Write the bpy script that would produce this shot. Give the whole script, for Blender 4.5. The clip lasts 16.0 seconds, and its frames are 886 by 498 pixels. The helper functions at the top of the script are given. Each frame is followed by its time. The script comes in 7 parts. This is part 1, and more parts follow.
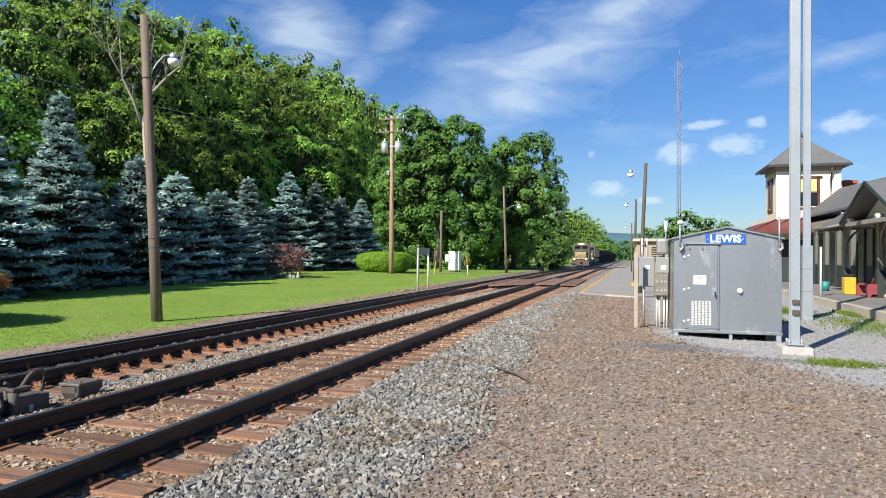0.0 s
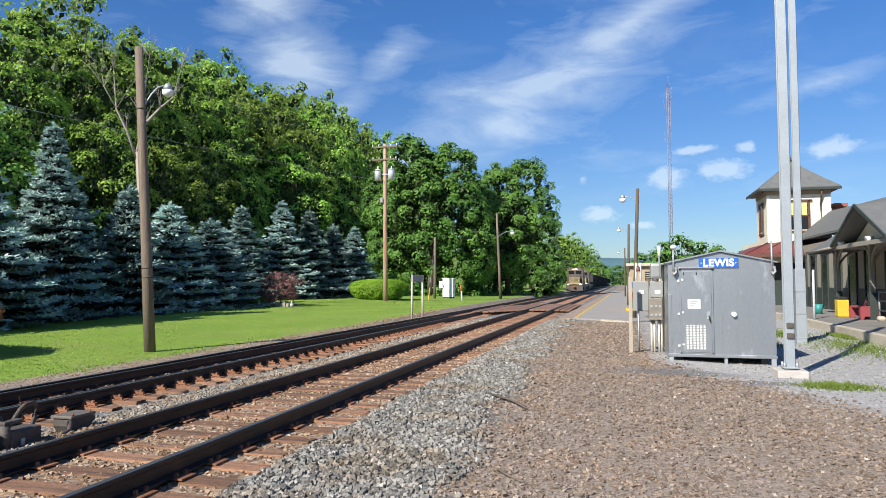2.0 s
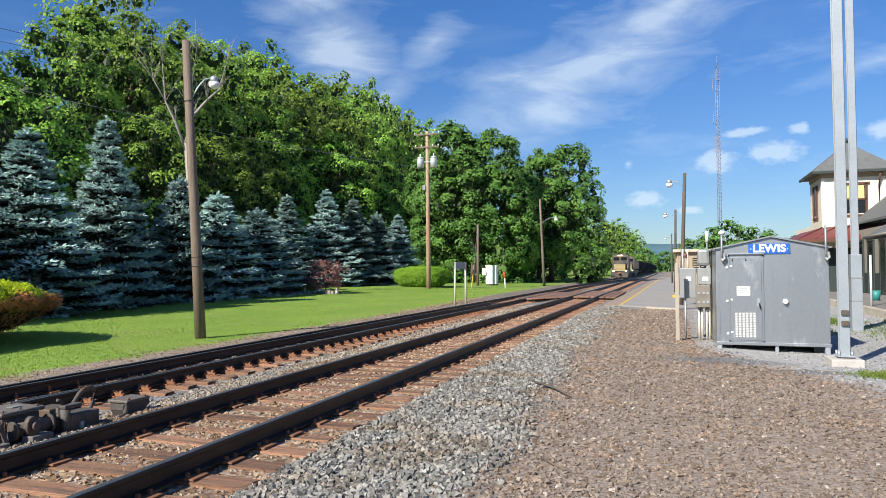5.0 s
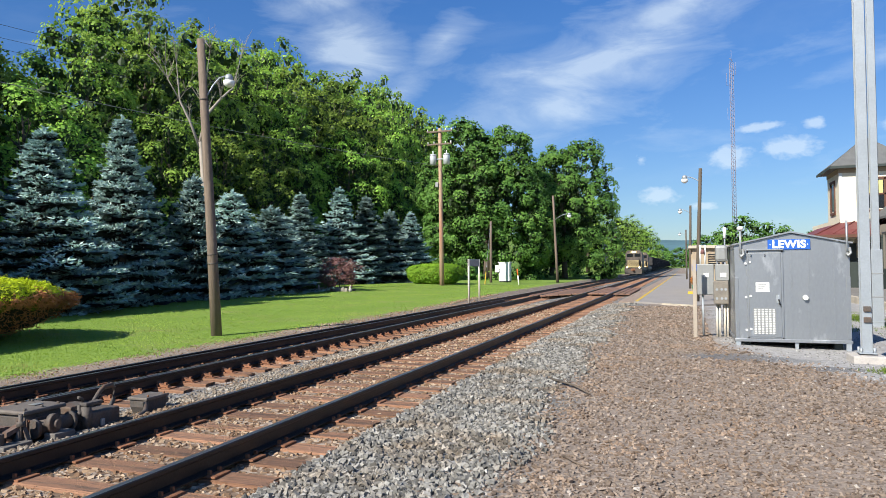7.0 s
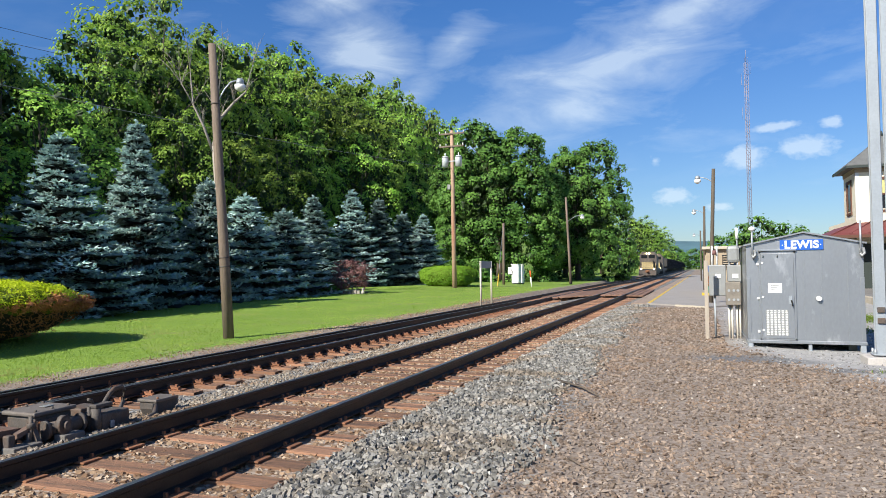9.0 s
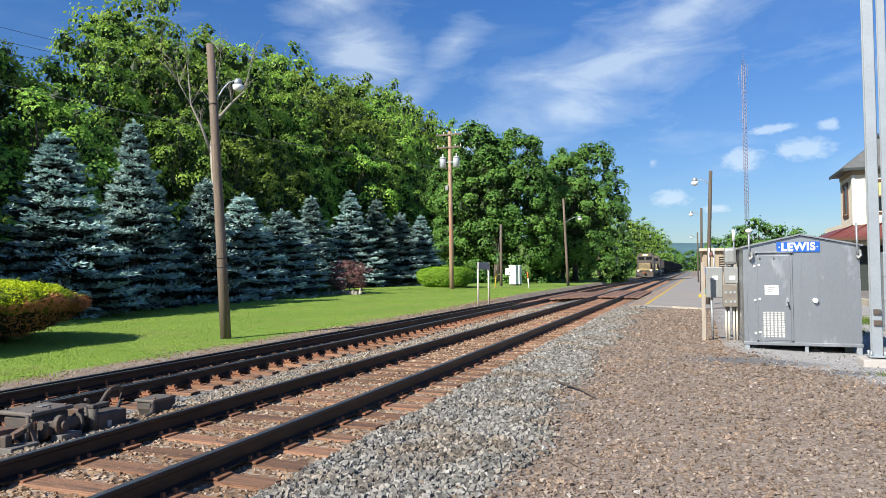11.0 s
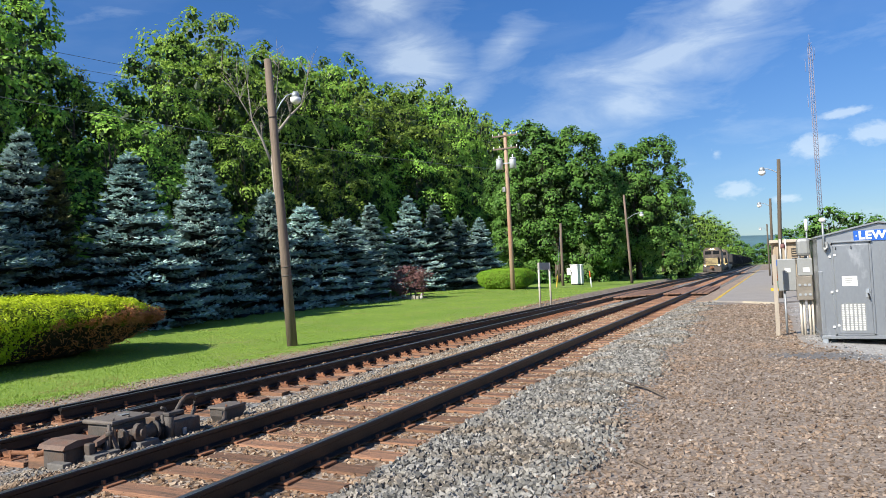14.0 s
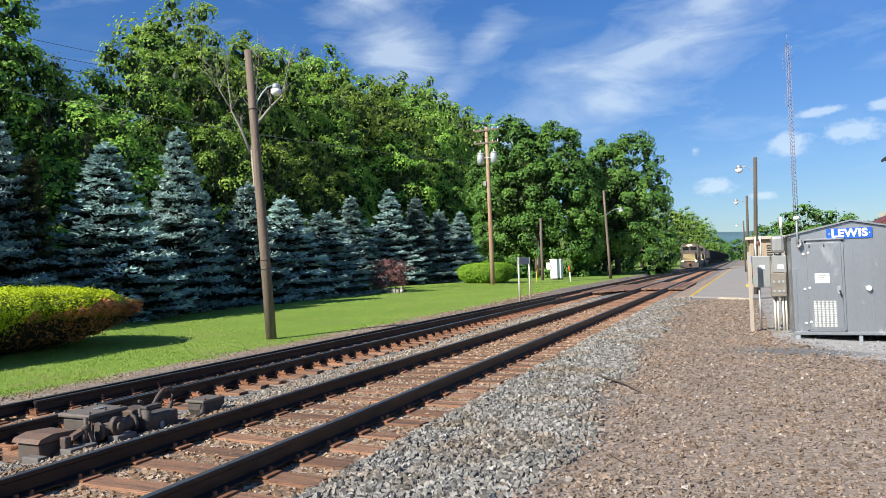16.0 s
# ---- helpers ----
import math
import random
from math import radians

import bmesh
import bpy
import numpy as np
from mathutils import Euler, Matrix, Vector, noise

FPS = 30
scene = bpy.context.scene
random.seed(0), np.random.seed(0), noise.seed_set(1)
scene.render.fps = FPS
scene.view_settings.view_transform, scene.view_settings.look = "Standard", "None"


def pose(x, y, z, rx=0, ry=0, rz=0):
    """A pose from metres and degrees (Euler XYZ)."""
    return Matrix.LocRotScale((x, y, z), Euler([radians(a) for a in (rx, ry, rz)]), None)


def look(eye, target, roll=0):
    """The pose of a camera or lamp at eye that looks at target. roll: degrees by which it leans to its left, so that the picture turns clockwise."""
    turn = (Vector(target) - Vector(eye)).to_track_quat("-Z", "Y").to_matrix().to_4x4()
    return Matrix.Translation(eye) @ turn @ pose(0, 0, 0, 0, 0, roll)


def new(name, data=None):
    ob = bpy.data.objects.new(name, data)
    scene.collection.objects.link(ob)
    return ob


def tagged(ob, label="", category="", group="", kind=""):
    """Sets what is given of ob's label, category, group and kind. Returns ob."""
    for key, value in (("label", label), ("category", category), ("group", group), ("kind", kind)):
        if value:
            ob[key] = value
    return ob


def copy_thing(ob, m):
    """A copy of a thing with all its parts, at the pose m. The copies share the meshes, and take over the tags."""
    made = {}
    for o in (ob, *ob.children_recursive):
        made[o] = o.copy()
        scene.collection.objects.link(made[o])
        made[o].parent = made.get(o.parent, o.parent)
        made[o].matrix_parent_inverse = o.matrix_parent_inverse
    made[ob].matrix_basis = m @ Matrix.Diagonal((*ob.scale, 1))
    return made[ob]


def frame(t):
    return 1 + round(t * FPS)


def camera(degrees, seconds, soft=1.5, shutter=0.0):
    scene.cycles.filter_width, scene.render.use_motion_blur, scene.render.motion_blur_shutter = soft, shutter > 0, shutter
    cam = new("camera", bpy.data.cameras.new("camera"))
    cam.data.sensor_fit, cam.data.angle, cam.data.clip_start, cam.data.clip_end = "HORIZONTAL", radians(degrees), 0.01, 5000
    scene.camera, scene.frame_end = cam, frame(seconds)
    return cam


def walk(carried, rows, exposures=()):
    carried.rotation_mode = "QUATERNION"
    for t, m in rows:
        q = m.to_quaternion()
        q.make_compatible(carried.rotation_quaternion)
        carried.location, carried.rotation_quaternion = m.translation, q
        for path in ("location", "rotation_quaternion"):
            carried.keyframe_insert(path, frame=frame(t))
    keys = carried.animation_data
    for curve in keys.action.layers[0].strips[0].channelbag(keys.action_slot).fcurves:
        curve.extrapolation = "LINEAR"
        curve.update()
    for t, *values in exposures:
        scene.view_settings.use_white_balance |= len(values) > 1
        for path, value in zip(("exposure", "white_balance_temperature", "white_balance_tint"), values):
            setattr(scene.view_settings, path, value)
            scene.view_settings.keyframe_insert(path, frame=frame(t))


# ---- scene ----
cam = camera(66.0, 16.0, soft=0.7)
PATH = [
    (0, -0.001, 0.000, 1.594, 90.60, -0.45, 15.23),
    (0.5, -0.009, 0.004, 1.595, 90.85, -0.06, 15.66),
    (1, -0.014, -0.002, 1.612, 92.01, 0.40, 14.81),
    (1.5, -0.015, -0.041, 1.603, 92.58, 0.04, 12.67),
    (2, -0.011, -0.024, 1.597, 92.84, 0.15, 14.71),
    (2.5, -0.006, -0.029, 1.600, 92.43, 0.10, 16.44),
    (3, -0.010, -0.023, 1.598, 92.06, 0.14, 17.60),
    (3.5, 0.003, -0.036, 1.601, 92.00, 0.48, 18.06),
    (4, 0.005, -0.025, 1.605, 91.91, 0.45, 18.24),
    (6.5, -0.049, -0.024, 1.605, 91.56, 0.36, 18.55),
    (7, -0.075, -0.009, 1.604, 91.54, 0.56, 19.37),
    (7.5, -0.016, 0.004, 1.598, 91.99, 0.14, 19.96),
    (8, 0.028, 0.003, 1.602, 91.92, 0.45, 19.91),
    (8.5, 0.022, 0.014, 1.600, 91.72, 0.92, 20.17),
    (9, 0.006, 0.019, 1.598, 91.74, 0.78, 20.51),
    (11.5, 0.005, 0.004, 1.599, 91.82, 0.58, 20.26),
    (12, -0.003, 0.013, 1.594, 91.69, 0.83, 21.48),
    (12.5, -0.005, 0.032, 1.594, 91.72, 1.63, 23.68),
    (13, 0.005, 0.012, 1.598, 91.77, 2.27, 24.83),
    (13.5, 0.012, 0.011, 1.604, 92.21, 2.52, 25.09),
    (14, 0.009, 0.028, 1.595, 92.19, 2.51, 25.36),
    (14.5, 0.020, 0.002, 1.605, 91.48, 2.27, 25.51),
    (15, 0.005, 0.031, 1.600, 91.28, 2.20, 25.74),
    (15.5, 0.028, -0.008, 1.613, 91.48, 2.24, 24.84),
    (16, 0.025, -0.003, 1.609, 91.59, 2.08, 23.70),
]
walk(cam, [(t, pose(x, y, z, rx, ry, rz)) for t, x, y, z, rx, ry, rz in PATH])

# ---- light ----
SUN_DIR = Vector((-0.42, -0.907, 0)).normalized() * math.cos(radians(37)) + Vector((0, 0, math.sin(radians(37))))
sun = new("sun", bpy.data.lights.new("sun", "SUN"))
sun.data.energy, sun.data.angle, sun.data.color = 5.0, radians(0.53), (0.99, 0.955, 0.87)
sun.matrix_basis = look(SUN_DIR * 60, (0, 0, 0))


def nn(nt, kind, **kw):
    """A node with its properties and unlinked input values set by name."""
    n = nt.nodes.new(kind)
    for k, v in kw.items():
        if k in ("operation", "blend_type", "data_type", "sky_type", "feature", "interpolation_type", "noise_dimensions", "sun_disc", "sun_elevation", "sun_rotation", "distance", "clamp", "air_density", "dust_density", "ozone_density", "wave_type", "bands_direction"):
            if k == "operation": n.operation = v
            elif k == "blend_type": n.blend_type = v
            elif k == "data_type": n.data_type = v
            elif k == "sky_type": n.sky_type = v
            elif k == "feature": n.feature = v
            elif k == "sun_disc": n.sun_disc = v
            elif k == "sun_elevation": n.sun_elevation = v
            elif k == "sun_rotation": n.sun_rotation = v
            elif k == "air_density": n.air_density = v
            elif k == "dust_density": n.dust_density = v
            elif k == "ozone_density": n.ozone_density = v
            elif k == "wave_type": n.wave_type = v
            elif k == "bands_direction": n.bands_direction = v
            elif k == "interpolation_type": n.interpolation_type = v
        else:
            n.inputs[k.replace("_", " ")].default_value = v
    return n


def ramp(nt, src, stops):
    r = nt.nodes.new("ShaderNodeValToRGB")
    e = r.color_ramp.elements
    e[0].position, e[0].color = stops[0][0], (*stops[0][1], 1)
    e[1].position, e[1].color = stops[-1][0], (*stops[-1][1], 1)
    for p, c in stops[1:-1]:
        k = e.new(p)
        k.color = (*c, 1)
    nt.links.new(src, r.inputs[0])
    return r.outputs[0]


def mixc(nt, fac, a, b, blend="MIX"):
    m = nt.nodes.new("ShaderNodeMix")
    m.data_type, m.blend_type = "RGBA", blend
    for i, v in ((0, fac), (6, a), (7, b)):
        if hasattr(v, "is_linked"):
            nt.links.new(v, m.inputs[i])
        elif i == 0:
            m.inputs[0].default_value = v
        else:
            m.inputs[i].default_value = (*v, 1)
    return m.outputs[2]


def maths(nt, op, a, b=None):
    m = nt.nodes.new("ShaderNodeMath")
    m.operation = op
    for i, v in ((0, a), (1, b)):
        if v is None:
            continue
        if hasattr(v, "is_linked"):
            nt.links.new(v, m.inputs[i])
        else:
            m.inputs[i].default_value = v
    return m.outputs[0]


world = bpy.data.worlds.new("sky")
scene.world = world
world.use_nodes = True
wt = world.node_tree
wt.nodes.clear()
sky = nn(wt, "ShaderNodeTexSky", sky_type="NISHITA", sun_disc=False, sun_elevation=radians(37), sun_rotation=math.atan2(-0.42, -0.907), air_density=1.0, dust_density=0.35, ozone_density=2.5)
wtc = nn(wt, "ShaderNodeTexCoord")
# thin cirrus streaks and small cumulus: soft patches of noise at their bearings and heights
sep = nn(wt, "ShaderNodeSeparateXYZ")
wt.links.new(wtc.outputs["Generated"], sep.inputs[0])
AZ = maths(wt, "MULTIPLY", maths(wt, "ARCTAN2", sep.outputs[0], sep.outputs[1]), 57.2958)
EL = maths(wt, "MULTIPLY", maths(wt, "ARCSINE", sep.outputs[2]), 57.2958)
plane = nn(wt, "ShaderNodeCombineXYZ")
wt.links.new(AZ, plane.inputs[0])
wt.links.new(EL, plane.inputs[1])


def sky_noise(scale, turn, sx, sy, detail, rough, warp):
    mp = nn(wt, "ShaderNodeMapping")
    mp.inputs["Rotation"].default_value = (0, 0, radians(turn))
    mp.inputs["Scale"].default_value = (sx, sy, 1)
    wt.links.new(plane.outputs[0], mp.inputs[0])
    n = nn(wt, "ShaderNodeTexNoise", Scale=scale, Detail=detail, Roughness=rough, Distortion=warp)
    wt.links.new(mp.outputs[0], n.inputs[0])
    return n.outputs[0]


def patch(az, el, half_long, half_high, turn):
    """1 in the middle of a soft ellipse of sky, falling to 0 at its rim and below beyond."""
    c, sn = math.cos(radians(turn)), math.sin(radians(turn))
    da, de = maths(wt, "SUBTRACT", AZ, az), maths(wt, "SUBTRACT", EL, el)
    u = maths(wt, "DIVIDE", maths(wt, "ADD", maths(wt, "MULTIPLY", da, c), maths(wt, "MULTIPLY", de, sn)), half_long)
    v = maths(wt, "DIVIDE", maths(wt, "SUBTRACT", maths(wt, "MULTIPLY", de, c), maths(wt, "MULTIPLY", da, sn)), half_high)
    r = maths(wt, "SQRT", maths(wt, "ADD", maths(wt, "MULTIPLY", u, u), maths(wt, "MULTIPLY", v, v)))
    return maths(wt, "MAXIMUM", maths(wt, "SUBTRACT", 1.0, r), 0.0)


def gather(patches):
    out = None
    for q in patches:
        k = patch(*q[:5])
        if len(q) > 5:
            k = maths(wt, "MULTIPLY", k, q[5])
        out = k if out is None else maths(wt, "MAXIMUM", out, k)
    return out


streaks = sky_noise(0.35, -24, 0.32, 1.0, 6.0, 0.6, 0.5)
wisp = gather([(-7.0, 16.0, 15, 4.6, 19), (-9.5, 13.4, 9, 4.2, 14), (1.0, 20.5, 12, 2.6, 25), (-19.0, 18.6, 5.5, 2.2, 44, 0.62), (-26.5, 17.5, 6.5, 3.6, -20), (-23.0, 14.5, 5, 2.2, 25), (-18.5, 10.5, 5, 1.0, 5), (-30, 22, 7, 3.0, 30), (13, 14, 10, 1.2, 12, 0.55), (40, 20, 20, 6, 20), (-60, 30, 20, 7, 10)])
cirrus = ramp(wt, maths(wt, "ADD", maths(wt, "MULTIPLY", wisp, 0.55), streaks), [(0.54, (0, 0, 0)), (0.80, (0.22, 0.22, 0.22)), (1.10, (0.52, 0.52, 0.52))])
haze = ramp(wt, sky_noise(0.12, -24, 0.4, 1.2, 5.0, 0.6, 0.4), [(0.5, (0, 0, 0)), (0.8, (0.09, 0.09, 0.09))])
puff = gather([(7.8, 8.7, 2.7, 1.15, 0), (3.6, 8.3, 2.1, 1.3, 0), (-1.7, 5.6, 2.1, 1.0, 0), (15.2, 9.8, 2.6, 1.0, 5), (5.8, 10.4, 2.4, 0.5, 4), (9.4, 10.3, 1.2, 0.6, 0), (-3.0, 8.5, 0.8, 0.6, 0, 0.5), (1.6, 4.6, 1.4, 0.5, 0), (26, 11, 4, 1.5, 0)])
cumulus = ramp(wt, maths(wt, "ADD", puff, maths(wt, "MULTIPLY", maths(wt, "SUBTRACT", sky_noise(1.1, 0, 0.9, 1.3, 5.0, 0.6, 0.2), 0.5), 1.1)), [(0.20, (0, 0, 0)), (0.62, (0.50, 0.49, 0.51))])
cumulus = mixc(wt, 1.0, cumulus, ramp(wt, puff, [(0.0, (0, 0, 0)), (0.15, (1, 1, 1))]), "MULTIPLY")
cloud = mixc(wt, 1.0, mixc(wt, 1.0, cirrus, haze, "SCREEN"), cumulus, "SCREEN")
skyc = mixc(wt, 1.0, sky.outputs[0], ramp(wt, maths(wt, "DIVIDE", EL, 30.0), [(0.0, (0.76, 0.88, 1.04)), (0.25, (0.67, 0.89, 1.18)), (0.7, (0.50, 0.92, 1.44))]), "MULTIPLY")
bg = nn(wt, "ShaderNodeBackground", Strength=0.062)
wt.links.new(mixc(wt, cloud, skyc, (8.9, 10.2, 11.2)), bg.inputs[0])
wo = nn(wt, "ShaderNodeOutputWorld")
wt.links.new(bg.outputs[0], wo.inputs[0])
scene.view_settings.exposure = 0.65


# ---- materials ----
def material(name, color, rough=0.7, metal=0.0, vary=0.25, scale=6.0, bump=0.15, fine=60.0, stain=None, stain_scale=1.2, stain_at=(0.5, 0.75), each=0.0, stretch=(1, 1, 1), world_space=False):
    """Principled surface with coarse and fine colour variation, stains and bump. each: brightness change from object to object."""
    m = bpy.data.materials.new(name)
    m.use_nodes = True
    nt = m.node_tree
    bsdf = nt.nodes["Principled BSDF"]
    bsdf.inputs["Roughness"].default_value, bsdf.inputs["Metallic"].default_value = rough, metal
    if world_space:
        src = nn(nt, "ShaderNodeNewGeometry").outputs["Position"]
    else:
        src = nn(nt, "ShaderNodeTexCoord").outputs["Object"]
    mp = nn(nt, "ShaderNodeMapping")
    mp.inputs["Scale"].default_value = stretch
    nt.links.new(src, mp.inputs[0])
    a = nn(nt, "ShaderNodeTexNoise", Scale=scale, Detail=4.0, Roughness=0.6)
    b = nn(nt, "ShaderNodeTexNoise", Scale=fine, Detail=3.0, Roughness=0.6)
    for n in (a, b):
        nt.links.new(mp.outputs[0], n.inputs[0])
    lo = tuple(c * (1 - vary) for c in color)
    hi = tuple(min(1, c * (1 + vary)) for c in color)
    col = ramp(nt, a.outputs[0], [(0.3, lo), (0.7, hi)])
    col = mixc(nt, 0.5, col, ramp(nt, b.outputs[0], [(0.3, lo), (0.7, hi)]))
    if stain:
        s = nn(nt, "ShaderNodeTexNoise", Scale=stain_scale, Detail=6.0, Roughness=0.65)
        nt.links.new(mp.outputs[0], s.inputs[0])
        f = ramp(nt, s.outputs[0], [(stain_at[0], (0, 0, 0)), (stain_at[1], (1, 1, 1))])
        col = mixc(nt, f, col, stain)
    if each:
        oi = nn(nt, "ShaderNodeObjectInfo")
        v = maths(nt, "ADD", maths(nt, "MULTIPLY", oi.outputs["Random"], 2 * each), 1 - each)
        hsv = nn(nt, "ShaderNodeHueSaturation")
        nt.links.new(col, hsv.inputs["Color"])
        nt.links.new(v, hsv.inputs["Value"])
        col = hsv.outputs[0]
    nt.links.new(col, bsdf.inputs["Base Color"])
    if bump:
        bp = nn(nt, "ShaderNodeBump", Strength=bump, Distance=0.02)
        nt.links.new(b.outputs[0], bp.inputs["Height"])
        nt.links.new(bp.outputs[0], bsdf.inputs["Normal"])
    return m


def foliage(name, dark, light, rough=0.55, through_light=0.3, hue_each=0.0, brown=None, brown_at=(0.62, 0.75), brown_scale=0.4):
    """Leaves: colour by island and by patches, some light passes through."""
    m = bpy.data.materials.new(name)
    m.use_nodes = True
    nt = m.node_tree
    bsdf = nt.nodes["Principled BSDF"]
    bsdf.inputs["Roughness"].default_value = rough
    bsdf.inputs["Specular IOR Level"].default_value = 0.3
    geo = nn(nt, "ShaderNodeNewGeometry")
    col = ramp(nt, geo.outputs["Random Per Island"], [(0.0, dark), (1.0, light)])
    pat = nn(nt, "ShaderNodeTexNoise", Scale=0.35, Detail=3.0)
    nt.links.new(geo.outputs["Position"], pat.inputs[0])
    col = mixc(nt, 0.5, col, ramp(nt, pat.outputs[0], [(0.40, dark), (0.60, light)]))
    if brown:
        bn = nn(nt, "ShaderNodeTexNoise", Scale=brown_scale, Detail=4.0)
        nt.links.new(geo.outputs["Position"], bn.inputs[0])
        col = mixc(nt, ramp(nt, bn.outputs[0], [(brown_at[0], (0, 0, 0)), (brown_at[1], (1, 1, 1))]), col, brown)
    if hue_each:
        oi = nn(nt, "ShaderNodeObjectInfo")
        hsv = nn(nt, "ShaderNodeHueSaturation")
        nt.links.new(col, hsv.inputs["Color"])
        nt.links.new(maths(nt, "ADD", maths(nt, "MULTIPLY", oi.outputs["Random"], 2 * hue_each), 0.5 - hue_each), hsv.inputs["Hue"])
        nt.links.new(maths(nt, "ADD", maths(nt, "MULTIPLY", oi.outputs["Random"], 0.75), 0.8), hsv.inputs["Value"])
        col = hsv.outputs[0]
    nt.links.new(col, bsdf.inputs["Base Color"])
    tr = nn(nt, "ShaderNodeBsdfTranslucent")
    nt.links.new(col, tr.inputs[0])
    mx = nn(nt, "ShaderNodeMixShader")
    mx.inputs[0].default_value = through_light
    nt.links.new(bsdf.outputs[0], mx.inputs[1])
    nt.links.new(tr.outputs[0], mx.inputs[2])
    nt.links.new(mx.outputs[0], nt.nodes["Material Output"].inputs[0])
    return m


def ground_material():
    """One sheet: brown gravel, grey ballast along the tracks, lawn soil, pale drive by the station, far fields."""
    m = bpy.data.materials.new("ground")
    m.use_nodes = True
    nt = m.node_tree
    bsdf = nt.nodes["Principled BSDF"]
    bsdf.inputs["Roughness"].default_value = 0.9
    bsdf.inputs["Specular IOR Level"].default_value = 0.2
    geo = nn(nt, "ShaderNodeNewGeometry")
    pos = geo.outputs["Position"]
    sp = nn(nt, "ShaderNodeSeparateXYZ")
    nt.links.new(pos, sp.inputs[0])
    wob = nn(nt, "ShaderNodeTexNoise", Scale=0.9, Detail=5.0, Roughness=0.6)
    nt.links.new(pos, wob.inputs[0])
    xw = maths(nt, "ADD", sp.outputs[0], maths(nt, "MULTIPLY", maths(nt, "SUBTRACT", wob.outputs[0], 0.5), 1.6))
    v1 = nn(nt, "ShaderNodeTexVoronoi", Scale=34.0)
    v2 = nn(nt, "ShaderNodeTexVoronoi", Scale=19.0)
    big = nn(nt, "ShaderNodeTexNoise", Scale=0.45, Detail=5.0, Roughness=0.65)
    fine = nn(nt, "ShaderNodeTexNoise", Scale=9.0, Detail=6.0, Roughness=0.7)
    for n in (v1, v2, big, fine):
        nt.links.new(pos, n.inputs[0])
    g1 = nn(nt, "ShaderNodeSeparateColor")
    nt.links.new(v1.outputs["Color"], g1.inputs[0])
    g2 = nn(nt, "ShaderNodeSeparateColor")
    nt.links.new(v2.outputs["Color"], g2.inputs[0])
    brown = ramp(nt, g1.outputs[0], [(0.0, (0.08, 0.06, 0.045)), (0.5, (0.235, 0.182, 0.142)), (0.9, (0.35, 0.285, 0.235)), (1.0, (0.43, 0.375, 0.33))])
    brown = mixc(nt, 0.5, brown, ramp(nt, big.outputs[0], [(0.3, (0.20, 0.15, 0.112)), (0.7, (0.31, 0.255, 0.21))]))
    grey = ramp(nt, g2.outputs[0], [(0.0, (0.07, 0.068, 0.065)), (0.6, (0.18, 0.174, 0.166)), (1.0, (0.31, 0.30, 0.288))])
    rusty = ramp(nt, g2.outputs[0], [(0.0, (0.11, 0.07, 0.045)), (0.6, (0.24, 0.17, 0.12)), (1.0, (0.40, 0.33, 0.27))])
    soil = ramp(nt, fine.outputs[0], [(0.3, (0.12, 0.21, 0.028)), (0.7, (0.23, 0.32, 0.06))])
    soil = mixc(nt, ramp(nt, big.outputs[0], [(0.55, (0, 0, 0)), (0.72, (0.7, 0.7, 0.7))]), soil, (0.25, 0.235, 0.10))
    drive = ramp(nt, fine.outputs[0], [(0.3, (0.25, 0.238, 0.226)), (0.7, (0.40, 0.385, 0.37))])

    def step(v, a, b):
        s = nn(nt, "ShaderNodeMapRange", interpolation_type="SMOOTHSTEP")
        s.inputs[1].default_value, s.inputs[2].default_value = a, b
        nt.links.new(v, s.inputs[0])
        return s.outputs[0]

    col = mixc(nt, step(xw, -1.0, -1.9), brown, grey)
    col = mixc(nt, step(xw, -2.95, -3.1), col, rusty)
    col = mixc(nt, step(xw, -6.0, -6.3), col, grey)
    col = mixc(nt, step(xw, -7.2, -7.5), col, rusty)
    col = mixc(nt, step(xw, -9.8, -10.1), col, brown)
    col = mixc(nt, step(xw, -10.7, -11.5), col, soil)
    diag = maths(nt, "ADD", xw, maths(nt, "MULTIPLY", maths(nt, "SUBTRACT", sp.outputs[1], 12.0), 0.45))
    far = mixc(nt, maths(nt, "MULTIPLY", step(diag, 1.3, 2.1), step(xw, 0.3, 1.1)), col, drive)
    cinders = ramp(nt, g1.outputs[0], [(0.0, (0.07, 0.072, 0.075)), (1.0, (0.20, 0.20, 0.205))])
    for cx, cy, rx, ry in ((0.85, 12.9, 1.3, 0.55), (2.0, 11.8, 0.7, 0.35)):
        dx = maths(nt, "DIVIDE", maths(nt, "SUBTRACT", xw, cx), rx)
        dy = maths(nt, "DIVIDE", maths(nt, "SUBTRACT", sp.outputs[1], cy), ry)
        far = mixc(nt, maths(nt, "MULTIPLY", step(maths(nt, "ADD", maths(nt, "MULTIPLY", dx, dx), maths(nt, "MULTIPLY", dy, dy)), 1.1, 0.3), 0.8), far, cinders)
    weeds = maths(nt, "MULTIPLY", step(xw, 3.8, 4.6), step(wob.outputs[0], 0.60, 0.66))
    far = mixc(nt, weeds, far, soil)
    far = mixc(nt, step(sp.outputs[1], 320.0, 420.0), far, soil)
    nt.links.new(far, bsdf.inputs["Base Color"])
    bp = nn(nt, "ShaderNodeBump", Strength=0.4, Distance=0.012)
    nt.links.new(v1.outputs["Distance"], bp.inputs["Height"])
    nt.links.new(bp.outputs[0], bsdf.inputs["Normal"])
    return m


